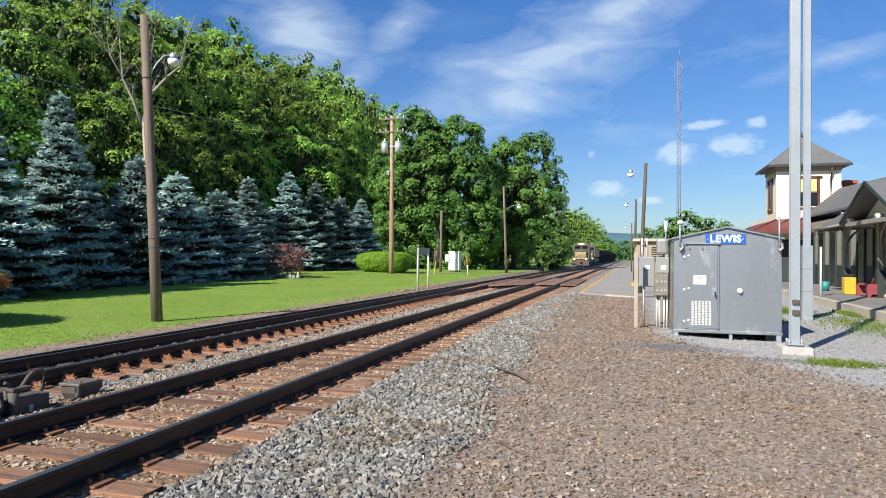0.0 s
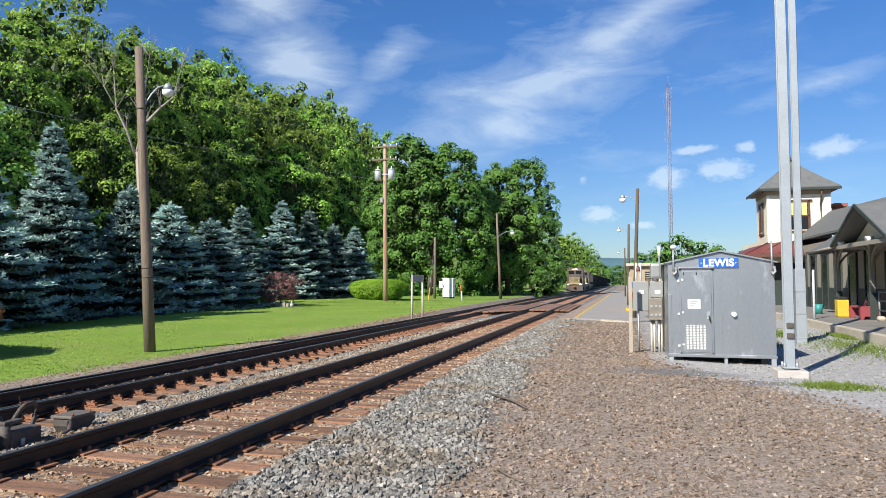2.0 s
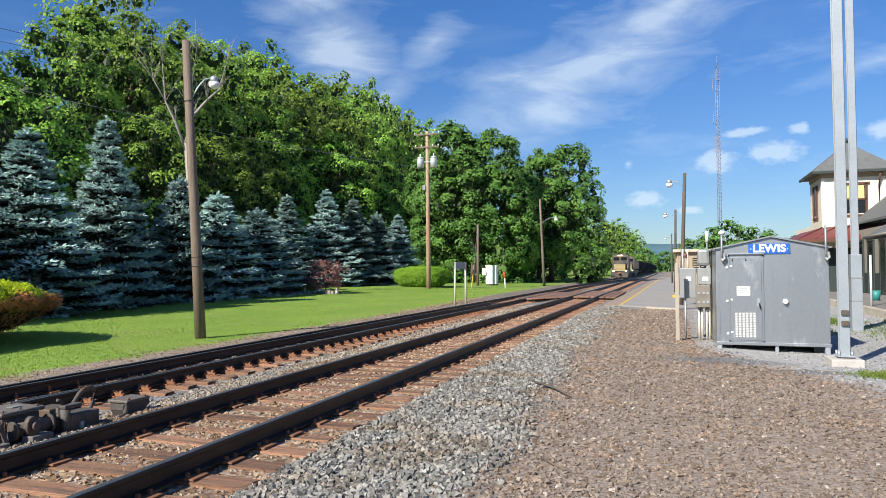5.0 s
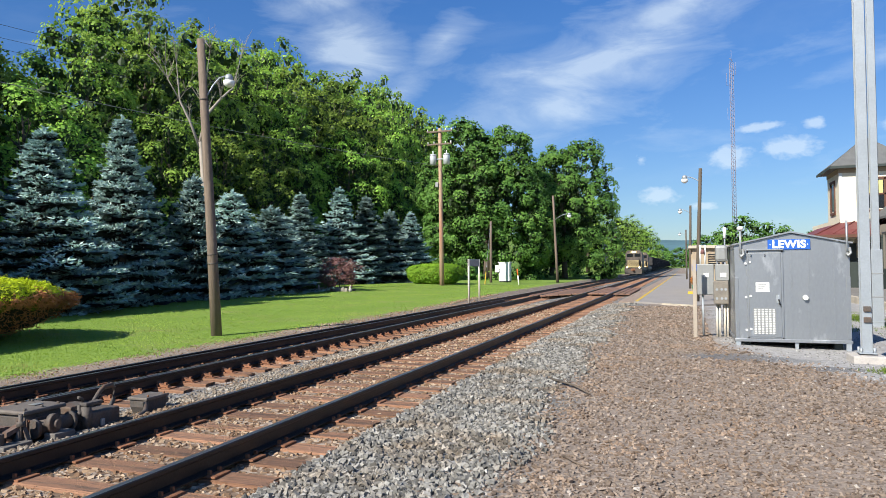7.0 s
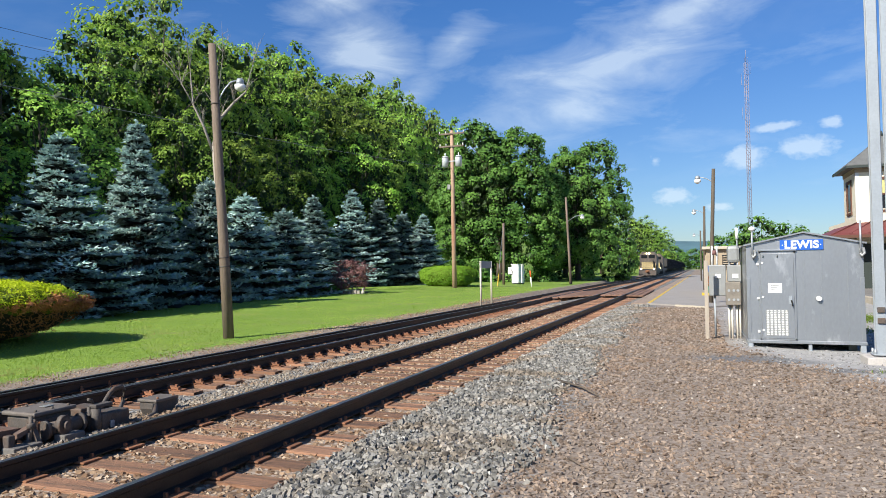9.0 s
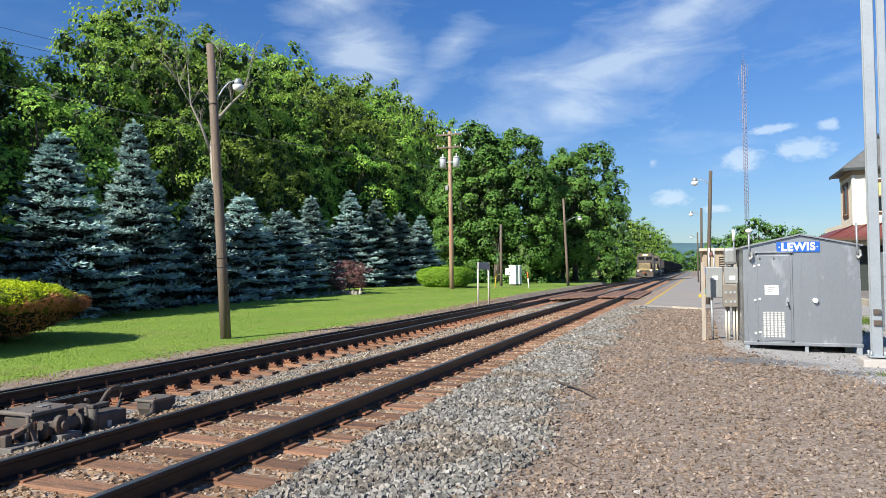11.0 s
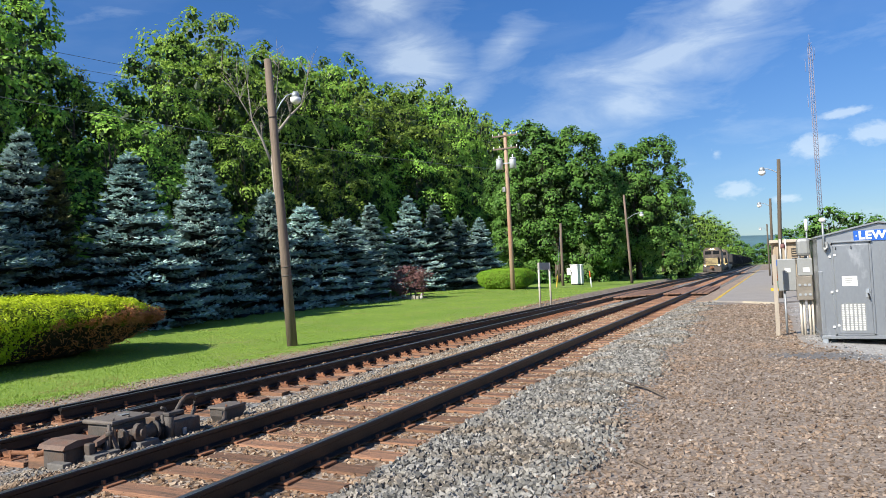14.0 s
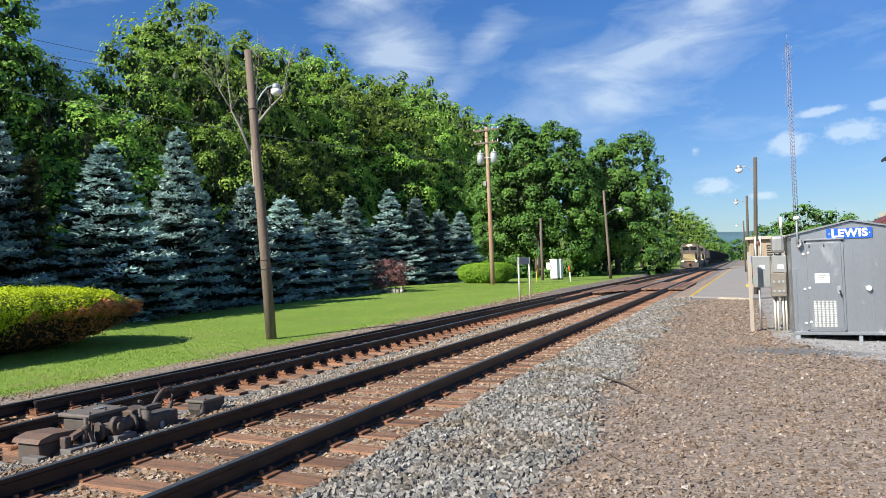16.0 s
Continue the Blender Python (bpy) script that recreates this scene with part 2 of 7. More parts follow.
M_GROUND = ground_material()
M_RAIL = material("rail_steel", (0.024, 0.020, 0.019), 0.48, 0.35, vary=0.3, scale=3, fine=40, bump=0.2, stain=(0.055, 0.032, 0.022), stain_scale=2.0)
M_RAILTOP = material("worn_rail_head", (0.30, 0.30, 0.32), 0.32, 0.9, vary=0.15, scale=3, fine=30, bump=0.05, stretch=(8, 0.4, 1))
M_TIE = material("tie_wood", (0.295, 0.15, 0.084), 0.85, vary=0.4, scale=3, fine=50, bump=0.6, stain=(0.10, 0.065, 0.045), stain_scale=2.5, stain_at=(0.45, 0.65), each=0.3, stretch=(0.35, 5, 3))
M_RUST = material("rusty_plate", (0.25, 0.11, 0.055), 0.75, 0.25, vary=0.4, scale=12, fine=80, bump=0.3, each=0.2)
M_ALU = material("brushed_aluminium", (0.36, 0.37, 0.38), 0.44, 0.85, vary=0.08, scale=1.2, fine=25, bump=0.05, stain=(0.60, 0.60, 0.60), stain_scale=2.6, stain_at=(0.57, 0.72), stretch=(1, 1, 0.45))
M_GALV = material("galvanised_steel", (0.36, 0.385, 0.405), 0.5, 0.45, vary=0.12, scale=3, fine=30, bump=0.08)
M_GREYBOX = material("grey_box_steel", (0.28, 0.283, 0.275), 0.5, 0.3, vary=0.12, scale=4, fine=40, bump=0.1)
M_DARK = material("dark_void", (0.02, 0.02, 0.02), 0.9, vary=0.2)
M_CAN = material("pale_can_paint", (0.58, 0.60, 0.62), 0.45, 0.1, vary=0.08, scale=3)
M_BLUE = material("sign_blue_enamel", (0.008, 0.095, 0.43), 0.6, vary=0.08)
M_WHITE = material("white_paint", (0.78, 0.77, 0.73), 0.55, vary=0.06, scale=3)
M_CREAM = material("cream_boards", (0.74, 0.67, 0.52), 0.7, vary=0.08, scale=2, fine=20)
# cream boards again, darkened in colour for the shade under the canopy
M_CREAMSHADE = material("shaded_cream_boards", (0.29, 0.255, 0.20), 0.8, vary=0.12, scale=2, fine=20)
M_POST = material("weathered_canopy_paint", (0.28, 0.25, 0.205), 0.8, vary=0.15, scale=3, fine=25)
M_TRIM = material("dark_green_trim", (0.03, 0.04, 0.035), 0.6, vary=0.2)
M_BROWNTRIM = material("brown_window_trim", (0.11, 0.045, 0.025), 0.6, vary=0.2)
M_SHINGLE = material("grey_shingle", (0.125, 0.125, 0.12), 0.85, vary=0.25, scale=3, fine=30, bump=0.4)
M_REDROOF = material("red_roof_metal", (0.15, 0.038, 0.034), 0.6, vary=0.2, scale=3, fine=25)
M_BRICK = material("chimney_brick", (0.33, 0.10, 0.055), 0.85, vary=0.3, scale=8, fine=40)
M_GLASS = material("window_glass", (0.012, 0.014, 0.016), 0.2, vary=0.1, bump=0.0)
M_BLIND = material("yellow_blind", (0.55, 0.50, 0.20), 0.7, vary=0.1)
M_POLE = material("weathered_pole", (0.155, 0.115, 0.085), 0.85, vary=0.35, scale=4, fine=40, bump=0.5, stain=(0.23, 0.17, 0.125), stain_scale=2, stretch=(4, 4, 0.25), each=0.15)
M_POLEDARK = material("dark_weathered_pole", (0.10, 0.078, 0.055), 0.85, vary=0.3, scale=4, fine=40, bump=0.4, stretch=(4, 4, 0.25))
M_POLERED = material("reddish_pole", (0.41, 0.27, 0.18), 0.8, vary=0.3, scale=3, fine=40, bump=0.4, stain=(0.30, 0.09, 0.04), stain_scale=0.7, stretch=(3, 3, 0.3))
M_ASPHALT = material("platform_asphalt", (0.285, 0.258, 0.235), 0.9, vary=0.15, scale=1.0, fine=60, bump=0.2, world_space=True)
M_EDGING = material("worn_edge_timber", (0.30, 0.225, 0.17), 0.85, vary=0.3, scale=2, fine=30, bump=0.4, stain=(0.20, 0.11, 0.07), stain_scale=0.8, stretch=(4, 0.3, 1))
M_PAVING = material("station_paving", (0.20, 0.185, 0.168), 0.9, vary=0.2, scale=0.8, fine=60, bump=0.2, stain=(0.14, 0.128, 0.115), stain_scale=0.6, world_space=True)
M_CONCRETE = material("old_concrete", (0.46, 0.40, 0.31), 0.85, vary=0.2, scale=2.5, fine=50, bump=0.3, stain=(0.30, 0.26, 0.21), stain_scale=1.4)
M_FOOTING = material("pale_footing_concrete", (0.46, 0.42, 0.38), 0.9, vary=0.2, scale=3, fine=50, bump=0.3, stain=(0.30, 0.27, 0.25), stain_scale=3)
M_YELLOW = material("yellow_paint", (0.58, 0.38, 0.03), 0.6, vary=0.12)
M_TAN = material("tan_siding", (0.36, 0.28, 0.19), 0.75, vary=0.1, scale=2, fine=20)
M_BARK = material("bark", (0.13, 0.10, 0.075), 0.9, vary=0.35, scale=3, fine=30, bump=0.6, stretch=(3, 3, 0.5))
M_DEADWOOD = material("bare_pale_wood", (0.31, 0.27, 0.22), 0.85, vary=0.25, scale=3, fine=30, stretch=(3, 3, 0.5))
M_LEAF = foliage("leaves", (0.10, 0.20, 0.028), (0.40, 0.57, 0.095), through_light=0.45, hue_each=0.014)
M_INNERSHADE = foliage("shaded_inner_leaves", (0.016, 0.036, 0.009), (0.045, 0.085, 0.018), through_light=0.12)
M_SPRUCESHADE = foliage("spruce_inner_shade", (0.018, 0.026, 0.022), (0.045, 0.060, 0.052), rough=0.9, through_light=0.03)
M_MAPLE = foliage("maple_leaves", (0.075, 0.185, 0.036), (0.195, 0.36, 0.064), through_light=0.32)
M_SPRUCE = foliage("blue_spruce_needles", (0.13, 0.215, 0.20), (0.46, 0.58, 0.53), rough=0.8, through_light=0.2, hue_each=0.01)
M_PINE = foliage("brown_green_needles", (0.06, 0.08, 0.03), (0.15, 0.15, 0.06), through_light=0.1, brown=(0.22, 0.13, 0.06), brown_scale=0.8)
M_HEDGE = foliage("hedge_leaves", (0.30, 0.42, 0.012), (0.66, 0.74, 0.03))
M_HEDGEBROWN = foliage("dead_hedge_twigs", (0.24, 0.095, 0.04), (0.66, 0.30, 0.12), through_light=0.3)
M_REDLEAF = foliage("red_barberry_leaves", (0.14, 0.065, 0.062), (0.36, 0.18, 0.16))
M_HEDGEGREEN = foliage("green_hedge_leaves", (0.12, 0.26, 0.016), (0.30, 0.48, 0.035))
M_WEED = foliage("weed_blades", (0.09, 0.15, 0.02), (0.22, 0.28, 0.05), through_light=0.3)
# bare twigs, coloured near black to carry the shade of the hollow
M_HEDGEHOLLOW = material("shaded_bare_twigs", (0.03, 0.022, 0.014), 0.9, vary=0.5, scale=9, fine=50, bump=1.0)
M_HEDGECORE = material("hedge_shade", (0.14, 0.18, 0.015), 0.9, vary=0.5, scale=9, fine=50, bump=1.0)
M_GRASS = foliage("grass_blades", (0.16, 0.275, 0.028), (0.36, 0.46, 0.075), through_light=0.3, brown=(0.34, 0.30, 0.11), brown_scale=0.7, brown_at=(0.56, 0.72))


# ---- building helpers ----
def mesh(name, verts, faces, mats):
    me = bpy.data.meshes.new(name)
    me.from_pydata([tuple(v) for v in verts], [], [tuple(f) for f in faces])
    for m in (mats if isinstance(mats, (list, tuple)) else [mats]):
        me.materials.append(m)
    me.update()
    return me


def part(name, bm, mat, parent=None, label=""):
    me = bpy.data.meshes.new(name)
    bmesh.ops.recalc_face_normals(bm, faces=bm.faces)
    bm.to_mesh(me)
    bm.free()
    for m in (mat if isinstance(mat, (list, tuple)) else [mat]):
        me.materials.append(m)
    ob = new(name, me)
    if parent:
        ob.parent = parent
    if label:
        tagged(ob, label)
    return ob


def piece(name, me, parent, m=None, label=""):
    ob = new(name, me)
    ob.parent = parent
    if m is not None:
        ob.matrix_basis = m
    if label:
        tagged(ob, label)
    return ob


def thing(name, label, category, group="", m=None, kind=""):
    ob = new(name)
    ob.empty_display_size = 0.1
    if m is not None:
        ob.matrix_basis = m
    return tagged(ob, label, category, group, kind)


def box(bm, x0, x1, y0, y1, z0, z1, bevel=0.0, mat=0):
    r = bmesh.ops.create_cube(bm, size=1.0, matrix=Matrix.Translation(((x0 + x1) / 2, (y0 + y1) / 2, (z0 + z1) / 2)) @ Matrix.Diagonal((abs(x1 - x0), abs(y1 - y0), abs(z1 - z0), 1)))
    fs = {f for v in r["verts"] for f in v.link_faces}
    for f in fs:
        f.material_index = mat
    if bevel:
        es = {e for v in r["verts"] for e in v.link_edges}
        bmesh.ops.bevel(bm, geom=list(es), offset=bevel, segments=2, affect="EDGES", profile=0.5, material=mat)
    return bm


def boxbm(*a, **k):
    return box(bmesh.new(), *a, **k)


def tube(bm, pts, radii, n=8, caps=True):
    """A round tapered tube through pts."""
    pts = [Vector(p) for p in pts]
    if not hasattr(radii, "__len__"):
        radii = [radii] * len(pts)
    rings = []
    for i, p in enumerate(pts):
        d = (pts[min(i + 1, len(pts) - 1)] - pts[max(i - 1, 0)]).normalized()
        q = d.to_track_quat("Z", "Y")
        rings.append([bm.verts.new(p + q @ Vector((math.cos(2 * math.pi * k / n) * radii[i], math.sin(2 * math.pi * k / n) * radii[i], 0))) for k in range(n)])
    for a, b in zip(rings, rings[1:]):
        for k in range(n):
            f = bm.faces.new((a[k], a[(k + 1) % n], b[(k + 1) % n], b[k]))
            f.smooth = True
    if caps:
        bm.faces.new(rings[0][::-1])
        bm.faces.new(rings[-1])
    return bm


def tubebm(pts, radii, n=8):
    return tube(bmesh.new(), pts, radii, n)


def prism(bm, outline, axis, a, b, mat=0):
    """Extrudes a closed outline of 2D points along an axis from a to b. The outline's coordinates are the other two axes in order."""
    def v3(p, c):
        q = list(p)
        q.insert(axis, c)
        return q
    va = [bm.verts.new(v3(p, a)) for p in outline]
    vb = [bm.verts.new(v3(p, b)) for p in outline]
    fs = [bm.faces.new(va), bm.faces.new(vb[::-1])]
    n = len(outline)
    for i in range(n):
        fs.append(bm.faces.new((va[i], vb[i], vb[(i + 1) % n], va[(i + 1) % n])))
    for f in fs:
        f.material_index = mat
    return bm


def prismbm(*a, **k):
    return prism(bmesh.new(), *a, **k)


# ---- ground ----
def sm(v, a, b):
    t = min(1.0, max(0.0, (v - a) / (b - a)))
    return t * t * (3 - 2 * t)


def ground_z(x, y):
    pts = ((-1.7, 0.0), (-2.9, -0.06), (-3.1, -0.08), (-6.0, -0.08), (-7.1, -0.26), (-7.3, -0.28), (-9.9, -0.28), (-10.6, -0.22))
    if x >= pts[0][0]:
        z = 0.0 - 0.03 * sm(x, 3, 6) - 0.06 * sm(x, 0.9, 1.9) * sm(y, 11.5, 13.5) * (1 - sm(y, 17.5, 21.0))
    else:
        z = -0.20
        for (xa, za), (xb, zb) in zip(pts, pts[1:]):
            if xb <= x <= xa:
                z = za + (zb - za) * (x - xa) / (xb - xa)
                break
        if x < -10.6:
            z = -0.22 + 0.22 * sm(-x, 12, 24) + 0.2 * sm(y, 20, 50)
            foot = 29 + 0.13 * max(0.0, min(y, 140.0))
            if -x > foot:
                z += min(26.0, 0.34 * (-x - foot) * sm(-x - foot, 0, 14))
    return z + 0.025 * (noise.noise((x * 0.35, y * 0.35, 0)) if abs(x) < 60 and abs(y) < 120 else 0)


def axis_steps(marks):
    out = []
    for (a, s), (b, _) in zip(marks, marks[1:]):
        n = max(1, round((b - a) / s))
        out += [a + (b - a) * i / n for i in range(n)]
    return out + [marks[-1][0]]


gx = axis_steps([(-3000, 700), (-200, 20), (-100, 5), (-40, 1.2), (-12, 0.2), (-1, 0.6), (8, 2.5), (30, 20), (200, 700), (3000, 1)])
gy = axis_steps([(-600, 100), (-100, 12), (-4, 0.8), (36, 2.0), (120, 10), (300, 100), (600, 600), (3600, 1)])
gv = [(x, y, ground_z(x, y)) for y in gy for x in gx]
nx = len(gx)
gf = [(j * nx + i, j * nx + i + 1, (j + 1) * nx + i + 1, (j + 1) * nx + i) for j in range(len(gy) - 1) for i in range(nx - 1)]
gm = mesh("ground", gv, gf, M_GROUND)
for p in gm.polygons:
    p.use_smooth = True
tagged(new("ground", gm), "brown gravel, grey ballast and lawn soil beside the tracks", "ground", kind="structure")

# ---- plants ----
def fast_mesh(name, verts, faces, mats, index=None, smooth=False):
    """A mesh from numpy arrays; every face has the same number of corners."""
    me = bpy.data.meshes.new(name)
    nv, (nf, k) = len(verts), faces.shape
    me.vertices.add(nv)
    me.vertices.foreach_set("co", np.asarray(verts, np.float32).ravel())
    me.loops.add(nf * k)
    me.loops.foreach_set("vertex_index", faces.astype(np.int32).ravel())
    me.polygons.add(nf)
    me.polygons.foreach_set("loop_start", np.arange(0, nf * k, k, dtype=np.int32))
    for m in (mats if isinstance(mats, (list, tuple)) else [mats]):
        me.materials.append(m)
    if index is not None:
        me.polygons.foreach_set("material_index", index.astype(np.int32))
    me.polygons.foreach_set("use_smooth", np.full(nf, smooth))
    me.update(calc_edges=True)
    return me


def unit(v):
    return v / np.maximum(np.linalg.norm(v, axis=-1, keepdims=True), 1e-9)


def leaves(centres, normals, length, width, rng, along=None):
    """Pointed leaf shapes (one kite each): centres n x 3, normals n x 3."""
    n = len(centres)
    a = unit(rng.normal(size=(n, 3)) if along is None else along)
    a = unit(a - normals * (a * normals).sum(1, keepdims=True))
    b = np.cross(normals, a)
    L, Wd = np.broadcast_to(length, n)[:, None], np.broadcast_to(width, n)[:, None]
    v = np.stack([centres - a * L * 0.5, centres + b * Wd * 0.5 - a * L * 0.05 - normals * Wd * 0.12, centres + a * L * 0.5, centres - b * Wd * 0.5 - a * L * 0.05 - normals * Wd * 0.12], 1).reshape(-1, 3)
    return v, np.arange(4 * n).reshape(n, 4)


def limb_paths(rng, height, spread, count, low, top=0.92):
    """Trunk and limbs of a broadleaf tree as (points, radii)."""
    lean = rng.normal(size=2) * 0.02 * height
    trunk = [Vector((lean[0] * s * s, lean[1] * s * s, height * s)) for s in (0, 0.12, 0.3, 0.5, 0.7, top)]
    r0 = 0.022 * height
    out = [(trunk, [r0 * 1.3, r0, r0 * 0.85, r0 * 0.6, r0 * 0.35, r0 * 0.08])]
    for i in range(count):
        s = low + (0.82 - low) * (i + rng.random()) / count
        p = Vector((lean[0] * s * s, lean[1] * s * s, height * s))
        ang = i * 2.4 + rng.random()
        ln = spread * (0.65 + 0.5 * rng.random()) * math.sqrt(max(0.12, 1.05 - s))
        d = Vector((math.cos(ang), math.sin(ang), 0.35 + 0.7 * rng.random()))
        q = [p, p + d * ln * 0.4 + Vector((0, 0, 0.0)), p + d * ln * 0.75 + Vector((0, 0, 0.1 * ln)), p + d * ln + Vector((0, 0, 0.25 * ln))]
        r = r0 * 0.5 * (1.1 - s)
        out.append((q, [r, r * 0.7, r * 0.4, r * 0.1]))
        e = q[2] + Vector((rng.normal(), rng.normal(), 0.8)) * ln * 0.3
        out.append(([q[1], q[1].lerp(e, 0.55) + Vector((0, 0, 0.1)), e], [r * 0.5, r * 0.3, r * 0.08]))
    return out


def broadleaf(seed, height, spread, low, clumps, per, leaf, mat, label, pointed=0.0, ragged=0.3, shell=0.6, name="tree", flatten=(1.06, 1.06, 0.8), clump=1.0, inner=16, stray=0.05, skirt=0.45):
    """A broadleaf tree: trunk with limbs, and a crown of rounded clumps of single leaves over inner leaves coloured
    dark as crown shade, on an Empty at its foot.
    """
    rng = np.random.default_rng(seed)
    tree = thing(name, label, "tree")
    bm = bmesh.new()
    for pts, radii in limb_paths(rng, height, spread, 12, max(0.22, low)):
        tube(bm, pts, radii, 5)
    part("trunk", bm, M_BARK, tree)
    zc, hz = height * (1 + low) / 2, height * (1 - low) / 2
    # clump centres spread evenly over the crown, by a golden spiral with jitter
    k = np.arange(clumps) + 0.5
    zz = 1 - 2 * k / clumps
    th = k * 2.39996 + seed
    d = unit(np.stack([np.sqrt(1 - zz * zz) * np.cos(th), np.sqrt(1 - zz * zz) * np.sin(th), zz], 1) + rng.normal(size=(clumps, 3)) * 0.10)
    rad = shell + (1 - shell) * rng.random((clumps, 1)) ** 0.5
    lump = 1 + 0.20 * np.sin(d[:, :1] * 3.1 + seed) * np.cos(d[:, 1:2] * 2.7 + seed * 2) + 0.13 * np.sin(5 * d[:, 2:3] + 4 * d[:, :1] + seed)
    hxy = np.linalg.norm(d[:, :2], axis=1, keepdims=True)
    d[:, :2] *= np.where(d[:, 2:3] < 0, ((0.95 - skirt) * hxy + skirt) / np.maximum(hxy, 0.05), 1.0)
    c = d * rad * lump * np.array([spread, spread, hz])
    c[:, :2] *= (1 - pointed * np.clip(c[:, 2:3] / hz, 0, 1))
    c[:, 2] = np.clip(c[:, 2], -hz, hz * (0.93 + 0.09 * rng.random(clumps))) + zc
    area = 4 * math.pi * ((spread * spread * 1.0 + 2 * spread * hz) / 3)
    size = clump * math.sqrt(area / clumps / math.pi) * (0.62 + 0.5 * rng.random(clumps))
    which = np.repeat(np.arange(clumps), per)
    n = len(which)
    away = unit(c - np.array([0, 0, zc - 0.2 * hz]))
    o = unit(rng.normal(size=(n, 3)) + away[which] * 0.9 + np.array([0, 0, 0.35]))
    bumps = np.sin(5 * o[:, 0] + which) * np.sin(6 * o[:, 1] - 2 * which) + 0.6 * np.sin(9 * o[:, 2] + 3 * which)
    r = size[which] * (0.86 + 0.2 * rng.random(n)) * (1 + ragged * bumps)
    p = c[which] + o * r[:, None] * np.array(flatten)
    loose = rng.random(n) < stray
    p += np.where(loose, 0.35 * size[which], 0.0)[:, None] * unit(rng.normal(size=(n, 3)) + o)
    nrm = unit(o * 1.1 + rng.normal(size=(n, 3)) * 0.38 + np.array([0, 0, 0.3]))
    v, f = leaves(p, nrm, leaf * (0.7 + 0.6 * rng.random(n)), leaf * (0.6 + 0.35 * rng.random(n)), rng)
    # inner leaves in each clump and through the crown, shade put in their colour
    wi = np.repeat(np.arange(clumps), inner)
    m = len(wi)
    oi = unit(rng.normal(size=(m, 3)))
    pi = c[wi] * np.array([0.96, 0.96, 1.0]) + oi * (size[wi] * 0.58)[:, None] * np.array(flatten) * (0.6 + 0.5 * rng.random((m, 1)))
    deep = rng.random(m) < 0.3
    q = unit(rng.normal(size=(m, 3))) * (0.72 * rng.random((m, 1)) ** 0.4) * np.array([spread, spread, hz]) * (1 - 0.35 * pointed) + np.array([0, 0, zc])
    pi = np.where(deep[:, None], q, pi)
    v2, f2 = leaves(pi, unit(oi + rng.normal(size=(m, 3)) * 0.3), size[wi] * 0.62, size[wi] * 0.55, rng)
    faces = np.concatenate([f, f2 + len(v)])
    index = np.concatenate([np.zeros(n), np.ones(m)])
    piece("crown", fast_mesh("crown", np.concatenate([v, v2]), faces, [mat, M_INNERSHADE], index), tree)
    return tree


